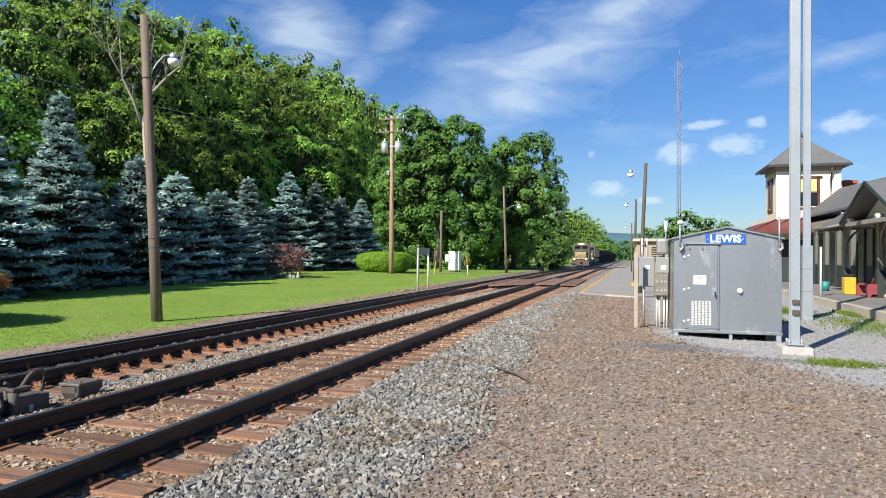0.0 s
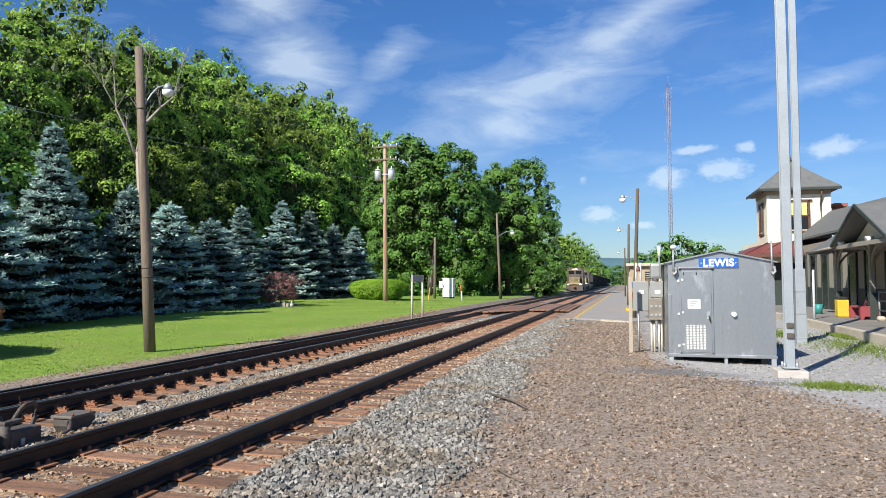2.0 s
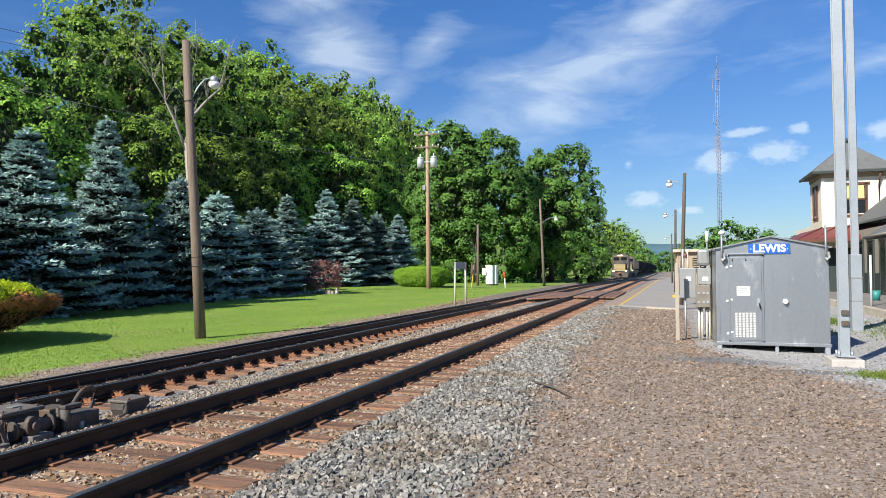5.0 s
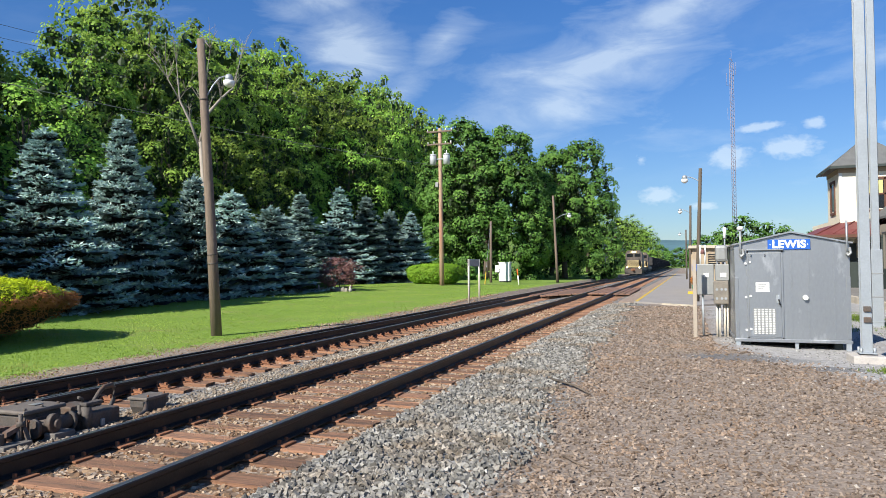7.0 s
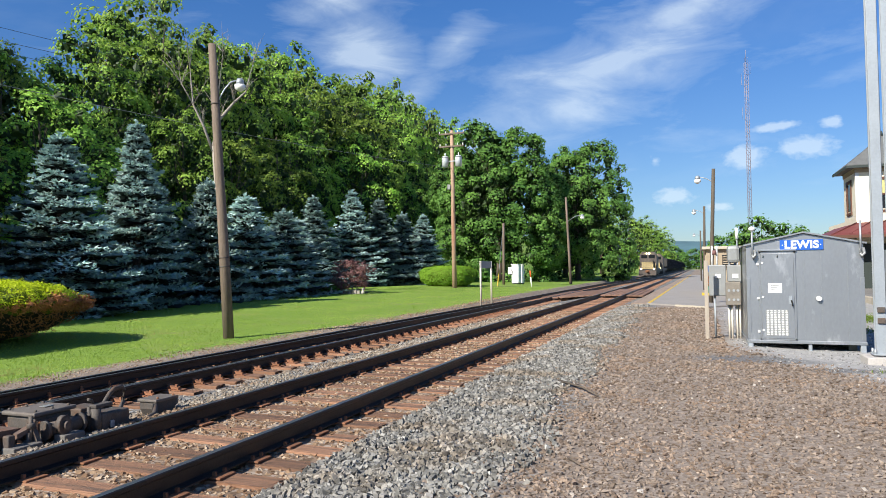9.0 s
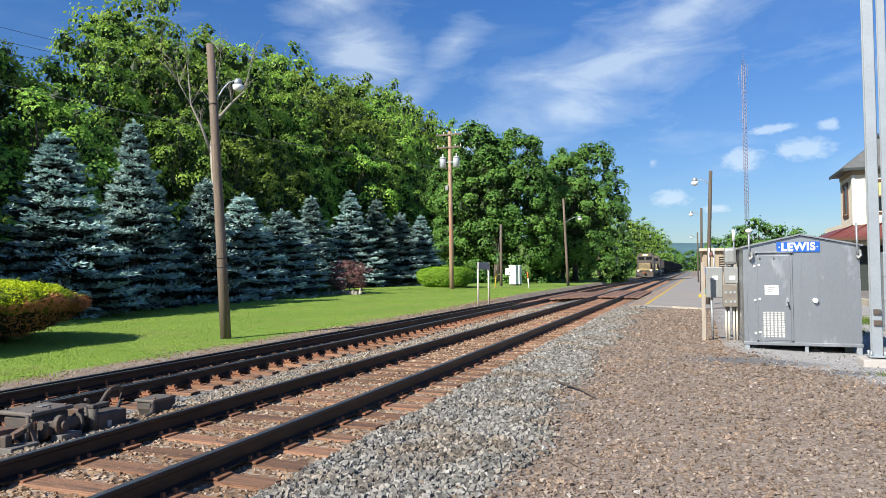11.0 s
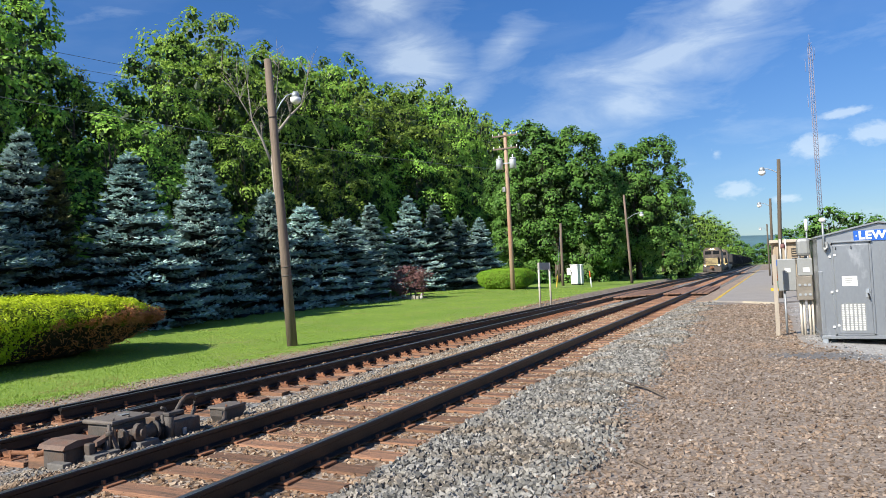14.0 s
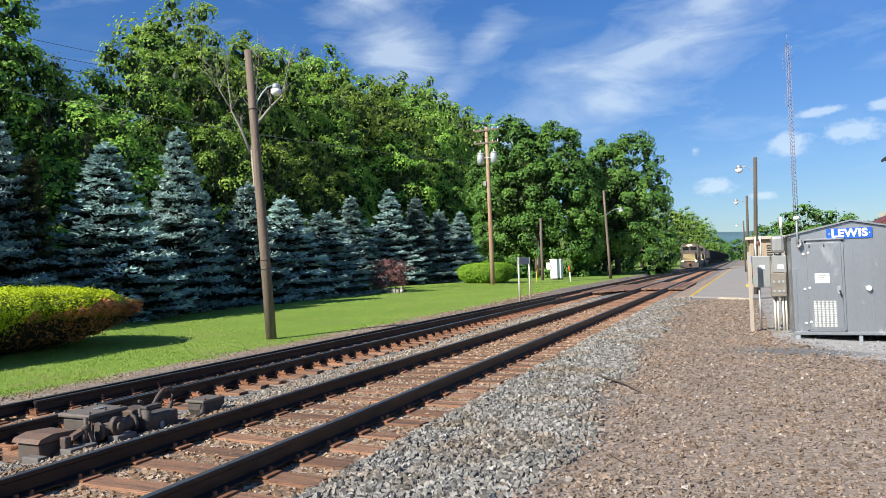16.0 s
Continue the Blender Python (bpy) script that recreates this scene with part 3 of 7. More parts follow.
def spruce(seed, height, radius, mat, label, bare=0.0, name="spruce_tree", gap=1.0, fine=3):
    """A conifer: straight trunk, tiers of drooping boughs with upturned, bushy tips, and dark plates behind them
    coloured as inner shade.
    """
    rng = np.random.default_rng(seed)
    tree = thing(name, label, "spruce tree")
    part("trunk", tubebm([(0, 0, 0), (0, 0, height * 0.5), (0, 0, height * 0.98)], [0.16, 0.09, 0.01], 8), M_BARK, tree)
    pts, axes, nrms, lens, wid, idx = [], [], [], [], [], []
    z, tier = 0.3, 0
    while z < height * 0.97:
        s = z / height
        reach = radius * 0.95 * (1 - s) ** 1.0 * (0.9 + 0.12 * math.sin(tier * 2.4 + seed)) + 0.06
        if s < 0.12:
            reach *= 0.85 + s
        nb = max(5, int(4 + reach * 4.6))
        for k in range(nb):
            if rng.random() < bare and s < 0.6:
                continue
            ang = 2 * math.pi * (k + 0.75 * rng.random()) / nb + tier * 1.1
            ln = reach * (0.72 + 0.42 * rng.random())
            out = np.array([math.cos(ang), math.sin(ang), 0])
            side = np.array([-math.sin(ang), math.cos(ang), 0])
            drop = -0.30 + 0.55 * s + rng.uniform(-0.10, 0.10)
            zb = z + rng.uniform(-0.12, 0.12)
            steps = max(2, int(ln / 0.23))
            half = 0.10 + 0.20 * ln
            for i in range(steps + 1):
                u = 0.35 + 0.65 * i / steps
                mid = out * ln * u + np.array([0, 0, zb + drop * ln * u + 0.20 * ln * u ** 4])
                w = half * math.sin(min(1.0, 1.15 * (1.08 - u) + 0.25) * 1.57)
                for sg in (-1.0, -0.5, 0.0, 0.5, 1.0):
                    twig = mid + side * sg * w * (0.8 + 0.4 * rng.random()) + np.array([0, 0, -0.10 * abs(sg) * w + rng.uniform(-0.05, 0.05)])
                    lead = out * 0.75 + side * sg * 0.7 + np.array([0, 0, 0.22 + 0.3 * s])
                    for q in range(fine):
                        a = lead + rng.normal(size=3) * 0.5
                        a = a / np.linalg.norm(a)
                        L = (0.15 + 0.12 * rng.random()) * (1.0 if fine < 5 else 0.8)
                        pts.append(twig + a * L * 0.4)
                        axes.append(a)
                        nrms.append(np.array([0, 0, 0.9]) + out * 0.6 + rng.normal(size=3) * 0.45)
                        lens.append(L)
                        wid.append((0.055 + 0.04 * rng.random()) * (1.0 if fine < 5 else 0.8))
                        idx.append(0)
                # plate under the bough, its near-black colour stands in for inner shade
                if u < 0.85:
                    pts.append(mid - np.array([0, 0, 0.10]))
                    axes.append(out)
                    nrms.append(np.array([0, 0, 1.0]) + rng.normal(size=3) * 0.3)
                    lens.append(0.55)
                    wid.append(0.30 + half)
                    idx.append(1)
        z += gap * (0.27 + 0.16 * (1 - s)) * (0.85 + 0.3 * rng.random())
        tier += 1
    # the leader and its shoots
    for i in range(40):
        h = height * (0.90 + 0.10 * rng.random())
        a = np.array([rng.normal() * 0.6, rng.normal() * 0.6, 1.0])
        pts.append(np.array([0, 0, h]) + a * 0.05)
        axes.append(a)
        nrms.append(rng.normal(size=3))
        lens.append(0.24)
        wid.append(0.07)
        idx.append(0)
    pts, axes, nrms = np.array(pts), unit(np.array(axes)), unit(np.array(nrms))
    nrms = unit(nrms - axes * (nrms * axes).sum(1, keepdims=True))
    v, f = leaves(pts, nrms, np.array(lens), np.array(wid), rng, along=axes)
    piece("needles", fast_mesh("needles", v, f, [mat, M_SPRUCESHADE], np.array(idx)), tree)
    return tree


def place(tree, x, y, turn, s, sz=None, z=None, label=None):
    m = Matrix.Translation((x, y, (ground_z(x, y) if z is None else z) - 0.05)) @ Matrix.Rotation(turn, 4, "Z") @ Matrix.Diagonal((s, s, sz or s, 1))
    ob = copy_thing(tree, m)
    if label:
        ob["label"] = label
    return ob


rt = random.Random(11)
PLATES = (1.12, 1.12, 0.62)
FOREST = "green broadleaf trees on the wooded bank"
kinds = [
    broadleaf(3, 17, 4.6, 0.10, 96, 84, 0.26, M_LEAF, "tall leafy green woodland tree on the bank", ragged=0.18, shell=0.6, clump=0.97, inner=11),
    broadleaf(8, 18, 3.9, 0.22, 78, 84, 0.25, M_LEAF, "slender green woodland tree with an open crown", ragged=0.22, shell=0.5, clump=0.9, pointed=0.4, inner=11),
    broadleaf(15, 15, 5.0, 0.03, 100, 84, 0.26, M_LEAF, "broad bushy green tree at the wood's edge", ragged=0.18, shell=0.62, clump=0.97, pointed=0.2, inner=11),
    broadleaf(19, 17, 4.8, 0.12, 76, 48, 0.38, M_LEAF, "tall green tree higher up the wooded bank", ragged=0.2, shell=0.6, clump=0.97, pointed=0.25, inner=8),
]
for i, k in enumerate(kinds):
    k["group"] = FOREST
    k.matrix_basis = Matrix.Translation((-64 - 6 * i, 8 + 14 * i, ground_z(-64 - 6 * i, 8 + 14 * i)))
SKYLINE = ((0, 0.18), (16, 0.19), (20, 0.215), (23, 0.235), (27, 0.26), (34, 0.285), (37, 0.31), (42, 0.34), (47, 0.325), (57, 0.40), (70, 0.45), (180, 0.45))


def skyline(bearing):
    """How high the wood stands, as a slope from the yard, by bearing to the west in degrees."""
    for (a, va), (b, vb) in zip(SKYLINE, SKYLINE[1:]):
        if a <= bearing <= b:
            return va + (vb - va) * (bearing - a) / (b - a)
    return 0.3


for row, (off, step) in enumerate(((2.0, 6.8), (8.5, 6.6), (17.5, 7.0))):
    y = (11, -2, -14)[row]
    while y < 168 - row * 4:
        yy = y + rt.uniform(-1.6, 1.6)
        x = -(29.5 + 0.13 * max(0.0, yy) + off + rt.uniform(-1.8, 1.8))
        bearing = math.degrees(math.atan2(-x, yy))
        y += step * rt.uniform(0.85, 1.2)
        k = (rt.choice((0, 2, 2)), rt.choice((0, 0, 1, 2)), 3)[row if yy < 104 else 2]
        top = 1.6 + skyline(bearing) * math.hypot(x, yy) - ground_z(x, yy)
        share = (0.76, 1.10, 1.2)[row] * rt.uniform(0.86, 1.05)
        if row and 49.5 < bearing < 54.0:
            share *= 0.68
        sz = top * share / (17.6, 18.8, 16.0, 17.6)[k]
        s = min(1.4, max(0.75, sz * 0.85)) * rt.uniform(0.88, 1.08)
        place(kinds[k], x, yy, rt.uniform(0, 6.28), s, sz)
# tall trees of the wood's near end, whose shade lies on the spruces
for k, x, y, s in ((2, -30.0, 5.0, 0.9), (2, -31.0, -2.0, 0.9), (0, -33.5, -9.0, 0.9)):
    place(kinds[k], x, y, rt.uniform(0, 6.28), s)
# undergrowth in front of the wood
bush = broadleaf(23, 5.0, 2.6, 0.03, 34, 95, 0.24, M_MAPLE, "dense green undergrowth shrub at the wood's edge", name="shrub")
tagged(bush, category="shrub", group="undergrowth along the wood")
bush.matrix_basis = Matrix.Translation((-33, 2, ground_z(-33, 2)))
for i in range(17):
    y = 4 + i * 6.2
    place(bush, -(30.5 + 0.13 * y + rt.uniform(-0.5, 2)), y, rt.uniform(0, 6.28), rt.uniform(0.8, 1.3))

for i in range(9):
    ob = place(bush, -30 + 13 * i + rt.uniform(-4, 4), 430 + rt.uniform(-40, 60), rt.uniform(0, 6), rt.uniform(2.4, 3.6), rt.uniform(1.6, 2.6), z=0, label="far green trees across the valley")
    ob["group"], ob["category"] = "far trees across the valley", "tree"

# the rounded maples by the track
maple = broadleaf(31, 18.2, 6.6, 0.0, 300, 100, 0.305, M_MAPLE, "large rounded dark green maple on the lawn", ragged=0.11, shell=0.88, clump=1.28, pointed=0.2, name="maple_tree", flatten=(1.0, 1.0, 0.85), skirt=0.75, inner=20)
maple["group"] = "maples by the track"
maple.matrix_basis = Matrix.Translation((-22.0, 78, ground_z(-22, 78))) 
place(maple, -14.6, 89, 2.1, 0.88, 0.97)
place(maple, -19.5, 107, 4.0, 0.85, 0.9)
place(maple, -29.5, 92, 5.0, 0.95, 1.0)
for x, y, s in ((-19.5, 150, 0.95), (-16.5, 182, 0.9), (-16, 215, 1.0), (-16, 262, 1.05), (-15, 310, 1.1), (-24, 165, 1.2)):
    ob = place(kinds[3], x, y, rt.uniform(0, 6), s * 1.1, s, label="green tree in the distance beside the railway")
    ob["group"] = "distant trees along the line"

for x, y, s in ((7.8, 104, 1.5), (12.0, 107, 1.35), (17.0, 112, 1.15), (24.0, 118, 1.3), (5.0, 150, 1.5)):
    ob = place(bush, x, y, rt.uniform(0, 6), s, label="green tree in the distance beyond the platform hut")
    ob["group"], ob["category"] = "distant trees along the line", "tree"

# blue spruces along the lawn
blue = [spruce(5, 8.0, 2.35, M_SPRUCE, "tall blue spruce with silvery needles on the lawn", fine=5), spruce(9, 8.0, 2.1, M_SPRUCE, "blue spruce with bare lower trunk on the lawn", bare=0.2, fine=5), spruce(14, 6.0, 2.2, M_SPRUCE, "dense bushy blue spruce in shade")]
SPRUCES = [(0, -25.4, 16.6, 7.9, 1.05), (0, -23.4, 19.8, 7.3, 0.95), (1, -23.9, 24.2, 8.6, 1.12), (2, -24.6, 29.8, 6.6, 1.1), (2, -24.8, 33.4, 5.6, 1.05), (2, -24.6, 37.0, 5.0, 1.0), (2, -26.5, 41.5, 4.8, 1.0),
           (1, -30.4, 50.2, 7.3, 0.95), (0, -29.0, 54.5, 8.8, 1.0), (1, -27.8, 57.5, 7.6, 0.95), (2, -26.8, 60.5, 6.4, 0.95), (0, -26.2, 64.5, 7.2, 0.9), (0, -23.8, 13.0, 7.4, 1.05), (0, -25.4, 9.0, 8.0, 1.1), (2, -26.5, 27.0, 6.8, 1.0)]
used = set()
for k, x, y, h, w in SPRUCES:
    nominal = 6.0 if k == 2 else 8.0
    m = Matrix.Translation((x, y, ground_z(x, y) - 0.05)) @ Matrix.Rotation(x * 5 + y, 4, "Z") @ Matrix.Diagonal((w * 1.3, w * 1.3, h / nominal, 1))
    if k in used:
        ob = copy_thing(blue[k], m)
    else:
        used.add(k)
        ob = blue[k]
        ob.matrix_basis = m
    ob["group"] = "blue spruces along the lawn"
pine = spruce(21, 6.5, 1.7, M_PINE, "thin brownish green conifer between the spruces", bare=0.35, name="conifer")
pine.matrix_basis = Matrix.Translation((-24.6, 17.4, ground_z(-24.6, 17.4)))
place(pine, -26.6, 62.6, 1.0, 0.8)
place(pine, -25.6, 21.6, 2.0, 0.95)


# hedges and the red bush
def worn_hedge(label, cx, cy, rx, ry, h, count, leaf, seed):
    """A long clipped hedge: a flat-topped leafy shoulder over a hollow, bare underside along one flank, with a dead end."""
    rng = np.random.default_rng(seed)
    hedge = thing("hedge", label, "hedge", m=Matrix.Translation((cx, cy, ground_z(cx, cy))))
    power = 3.6

    def shape(q):
        """Unit superellipsoid points to the hedge's form."""
        x, y, z = q[:, 0], q[:, 1], 0.5 + 0.5 * q[:, 2]
        roll = 1 + 0.05 * np.sin(2.3 * y * ry + 1.0) + 0.035 * np.sin(5.1 * y * ry + 3 * x)
        hollow = np.clip(1.15 - z / 0.6, 0, 1) * np.clip((y - 0.02) / 0.16, 0, 1)
        fall = 1 - 0.17 * np.clip((y - 0.45) / 0.55, 0, 1) ** 2
        hx = np.where(x > 0, x * (1 - 0.58 * hollow - 0.30 * np.clip(1 - z / 0.7, 0, 1) * (1 - np.clip((y - 0.02) / 0.16, 0, 1))), x * (1 - 0.15 * np.clip(1 - z / 0.5, 0, 1)))
        hy = np.where(y > 0, y * (1 - 0.16 * np.clip(1.1 - z / 0.6, 0, 1)), y)
        return np.stack([hx * rx * roll, hy * ry, z * h * fall * (0.97 + 0.03 * roll)], 1), hollow

    bm = bmesh.new()
    bmesh.ops.create_icosphere(bm, subdivisions=4, radius=1.0)
    c = np.array([v.co for v in bm.verts])
    q = c / (np.abs(c) ** power).sum(1, keepdims=True) ** (1 / power)
    p, _ = shape(q)
    for v, a in zip(bm.verts, p):
        v.co = Vector((a[0] * 0.93, a[1] * 0.97, a[2] * 0.95)) * (1 + 0.02 * noise.noise(Vector(a) * 3))
    # low flank takes the bare twig colour with the hollow's shade in it
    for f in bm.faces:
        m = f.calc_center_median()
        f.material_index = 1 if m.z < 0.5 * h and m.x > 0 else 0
    part("core", bm, [M_HEDGECORE, M_HEDGEHOLLOW], hedge)
    c = rng.uniform(-1, 1, size=(count, 3))
    area = np.array([ry * h, rx * h, 1.6 * rx * ry]) / (ry * h + rx * h + 1.6 * rx * ry)
    ax = rng.choice(3, size=count, p=area)
    c[np.arange(count), ax] = rng.choice((-1, 1), size=count)
    c = c[c[:, 2] > -0.97]
    q = c / (np.abs(c) ** power).sum(1, keepdims=True) ** (1 / power)
    n = len(q)
    p, hollow = shape(q)
    d = unit(np.sign(q) * np.abs(q) ** (power - 1) / np.array([rx, ry, h * 0.5]))
    tufts = 0.045 * np.sin(11 * p[:, 0] + 3) * np.sin(9 * p[:, 1]) + 0.03 * np.sin(23 * p[:, 1] + 5 * p[:, 2])
    p = p + d * (tufts + 0.035 * rng.normal(size=n))[:, None]
    z, yy = p[:, 2] / h, p[:, 1] / ry
    wave = 0.05 * np.sin(2.6 * p[:, 1]) + 0.04 * np.sin(6.1 * p[:, 1] + 1) + 0.03 * rng.normal(size=n)
    flank = (q[:, 0] > 0.25) | (q[:, 1] > 0.75)
    dead = flank & (z < 0.60 + 0.20 * np.clip(yy, -0.2, 1) + wave) & (yy > 0.16 + wave)
    bare = dead & (hollow > 0.25) & (rng.random(n) < 0.80)
    green = ~dead & ~((hollow > 0.3) & (q[:, 0] > 0) & (rng.random(n) < 0.7))
    up = np.array([0, 0, 1.0])
    for nm, sel, mt, ln, wd, lb in (("foliage", green, M_HEDGE, leaf, 0.5, ""), ("dead_foliage", dead & ~bare, M_HEDGEBROWN, leaf * 2.0, 0.22, "dead brown twigs")):
        k = int(sel.sum())
        nrm = unit(d[sel] + rng.normal(size=(k, 3)) * 0.5 + up * 0.4)
        v, f = leaves(p[sel], nrm, ln * (0.6 + 0.8 * rng.random(k)), ln * wd, rng, along=up * 0.5 + d[sel] + rng.normal(size=(k, 3)) * 0.6)
        piece(nm, fast_mesh(nm, v, f, mt), hedge, label=lb)
    return hedge


def leafy_mound(name, label, category, cx, cy, rx, ry, h, count, leaf, mat, seed=1, box_like=2.0, core=None, undercut=0.16):
    """A clipped bush: superellipsoid shell of leaves on a dark twiggy core."""
    rng = np.random.default_rng(seed)
    bush = thing(name, label, category, m=Matrix.Translation((cx, cy, ground_z(cx, cy))))
    bm = bmesh.new()
    bmesh.ops.create_icosphere(bm, subdivisions=3, radius=1.0)
    for vv in bm.verts:
        c = vv.co
        q = c / sum(abs(a) ** box_like for a in c) ** (1 / box_like)
        taper = 1 - (undercut + 0.03) * min(1, max(0, 1 - 0.8 * (1 + q.z)))
        vv.co = Vector((q.x * rx * 0.93 * taper, q.y * ry * 0.95 * taper, h * 0.5 + q.z * h * 0.46)) * (1 + 0.03 * noise.noise(c * 4))
    part("core", bm, M_BARK if core is None else core, bush)
    c = rng.uniform(-1, 1, size=(count, 3))
    area = np.array([ry * h, rx * h, 2 * rx * ry]) / (ry * h + rx * h + 2 * rx * ry)
    ax = rng.choice(3, size=count, p=area)
    c[np.arange(count), ax] = rng.choice((-1, 1), size=count)
    q = c / (np.abs(c) ** box_like).sum(1, keepdims=True) ** (1 / box_like)
    d = unit(np.sign(q) * np.abs(q) ** (box_like - 1))
    jit = 1 + 0.035 * rng.normal(size=(count, 1)) + 0.025 * np.sin(9 * q[:, :1] + 7 * q[:, 1:2])
    p = q * jit * np.array([rx, ry, h * 0.5]) + np.array([0, 0, h * 0.5])
    p[:, :2] *= 1 - undercut * np.clip(1 - 1.6 * p[:, 2:3] / h, 0, 1)
    keep = p[:, 2] > 0.02
    p, d = p[keep], d[keep]
    nrm = unit(d * 1.0 + rng.normal(size=p.shape) * 0.45 + np.array([0, 0, 0.6]))
    up = np.zeros_like(p) + np.array([0, 0, 1.0])
    n = len(p)
    v, f = leaves(p, nrm, leaf * (0.7 + 0.7 * rng.random(n)), leaf * 0.5, rng, along=up + rng.normal(size=p.shape) * 0.8)
    piece("foliage", fast_mesh("foliage", v, f, mat), bush)
    return bush


worn_hedge("clipped yellow-green hedge with dead brown side on the lawn", -17.0, 9.4, 2.2, 5.15, 1.58, 105000, 0.07, 4)
leafy_mound("hedge", "clipped rounded green hedge by the utility pole", "hedge", -20.6, 56.5, 2.4, 2.2, 1.75, 14000, 0.16, M_HEDGEGREEN, seed=6, box_like=3.0, core=M_HEDGECORE)
barberry = broadleaf(52, 2.2, 1.15, 0.12, 30, 90, 0.13, M_REDLEAF, "purple-red barberry bush by the planting bed", ragged=0.4, name="shrub", inner=0)
tagged(barberry, category="shrub").matrix_basis = Matrix.Translation((-21.4, 40.1, ground_z(-21.4, 40.1)))
leafy_mound("shrub", "low dark green juniper at the planting bed", "shrub", -23.3, 40.3, 1.4, 1.1, 0.7, 2600, 0.15, M_MAPLE, seed=8)

# dead snag behind the lamp pole
rs = np.random.default_rng(77)
snag = thing("dead_tree", "bare pale forked dead tree among green trees", "tree", m=Matrix.Translation((-27.2, 33.6, ground_z(-27.2, 33.6))) @ Matrix.Diagonal((0.66, 0.66, 1.02, 1)))
bm = bmesh.new()
tube(bm, [(0, 0, 0), (0.2, 0.3, 5), (-0.1, 0, 9.0)], [0.26, 0.21, 0.16], 8)
for q, r in (([(-0.1, 0, 8.6), (-0.8, -0.5, 10.2), (-1.5, -1.0, 11.4), (-1.7, -1.2, 13.6)], [0.13, 0.11, 0.08, 0.025]), ([(-1.2, -0.8, 11.0), (-2.3, -1.6, 12.6), (-2.5, -1.7, 13.4)], [0.06, 0.045, 0.015]), ([(-0.1, 0, 9.0), (0.4, 0.3, 10.6), (1.4, 1.0, 11.6), (2.3, 1.6, 12.3), (2.8, 2.0, 14.0)], [0.14, 0.12, 0.09, 0.06, 0.02]), ([(0.4, 0.3, 10.6), (0.3, 0.3, 12.2), (0.7, 0.4, 14.6)], [0.09, 0.06, 0.015])):
    tube(bm, q, r, 7)
    for p in q[1:]:
        for _ in range(4):
            e = Vector(p) + Vector((rs.normal() * 0.8, rs.normal() * 0.7, 0.5 + rs.random() * 1.5))
            mid = Vector(p).lerp(e, 0.5) + Vector((0, 0, 0.15))
            tube(bm, [p, mid, e], [0.035, 0.022, 0.007], 4)
            for _ in range(2):
                tube(bm, [mid, mid + Vector((rs.normal() * 0.4, rs.normal() * 0.4, 0.2 + rs.random() * 0.6))], [0.014, 0.005], 4)
part("trunk", bm, M_DEADWOOD, snag)


# lawn blades
def lawn():
    rng = np.random.default_rng(40)
    n = 210000
    d = 11.5 + 48 * rng.random(n) ** 1.7
    ang = np.radians(8 + 54 * rng.random(n))
    x, y = -d * np.sin(ang), d * np.cos(ang)
    ok = (x < -11.05 + 0.22 * np.sin(y * 1.7) + 0.18 * np.sin(y * 4.3 + 1) + 0.2 * rng.normal(size=n)) & (x > -27)
    x, y = x[ok], y[ok]
    z = np.array([ground_z(a, b) for a, b in zip(x, y)])
    n = len(x)
    p = np.stack([x, y, z], 1)
    h = (0.012 + 0.022 * rng.random(n)) * (1 + 0.5 * (rng.random(n) < 0.04))
    w = 0.006 + 0.0005 * np.hypot(x, y)
    th = rng.random(n) * 6.283
    s = np.stack([np.cos(th), np.sin(th), 0 * th], 1) * w[:, None]
    lean = np.stack([rng.normal(size=n) * 0.5, rng.normal(size=n) * 0.5, np.ones(n)], 1) * h[:, None]
    v = np.stack([p - s - [0, 0, 0.01], p + s - [0, 0, 0.01], p + lean], 1).reshape(-1, 3)
    return tagged(new("lawn_grass", fast_mesh("lawn_grass", v, np.arange(3 * n).reshape(n, 3), M_GRASS)), "short bright green mown lawn grass", "grass", kind="stuff")


lawn()

# ---- railway ----
TIE_DROP = 0.185
RAIL_PROFILE = [(-0.07, 0.0), (0.07, 0.0), (0.07, 0.012), (0.012, 0.03), (0.009, 0.12), (0.036, 0.135), (0.036, 0.162), (0.028, 0.17), (-0.028, 0.17), (-0.036, 0.162), (-0.036, 0.135), (-0.009, 0.12), (-0.012, 0.03), (-0.07, 0.012)]


def rail_mesh(bm, path):
    """The rail profile swept along a path of (x, y, z of the rail's top)."""
    rings = []
    for i, (x, y, z) in enumerate(path):
        a, b = path[max(0, i - 1)], path[min(len(path) - 1, i + 1)]
        d = Vector((b[0] - a[0], b[1] - a[1], 0)).normalized()
        s = Vector((d.y, -d.x, 0))
        rings.append([bm.verts.new(Vector((x, y, z - 0.17)) + s * px + Vector((0, 0, pz))) for px, pz in RAIL_PROFILE])
    k = len(RAIL_PROFILE)
    for r0, r1 in zip(rings, rings[1:]):
        for j in range(k):
            f = bm.faces.new((r0[j], r0[(j + 1) % k], r1[(j + 1) % k], r1[j]))
            f.material_index = 1 if j == 7 else 0
    bm.faces.new(rings[0][::-1])
    bm.faces.new(rings[-1])
    return bm


def tie_data(seed):
    rng = random.Random(seed)
    bm = boxbm(-1.3, 1.3, -0.115, 0.115, -0.18, 0.0, bevel=0.012)
    for v in bm.verts:
        v.co += Vector((0, rng.uniform(-0.006, 0.006), rng.uniform(-0.006, 0.003)))
        if abs(v.co.x) > 1.2:
            v.co.x += rng.uniform(-0.03, 0.03)
    me = bpy.data.meshes.new("tie")
    bm.to_mesh(me)
    bm.free()
    me.materials.append(M_TIE)
    return me


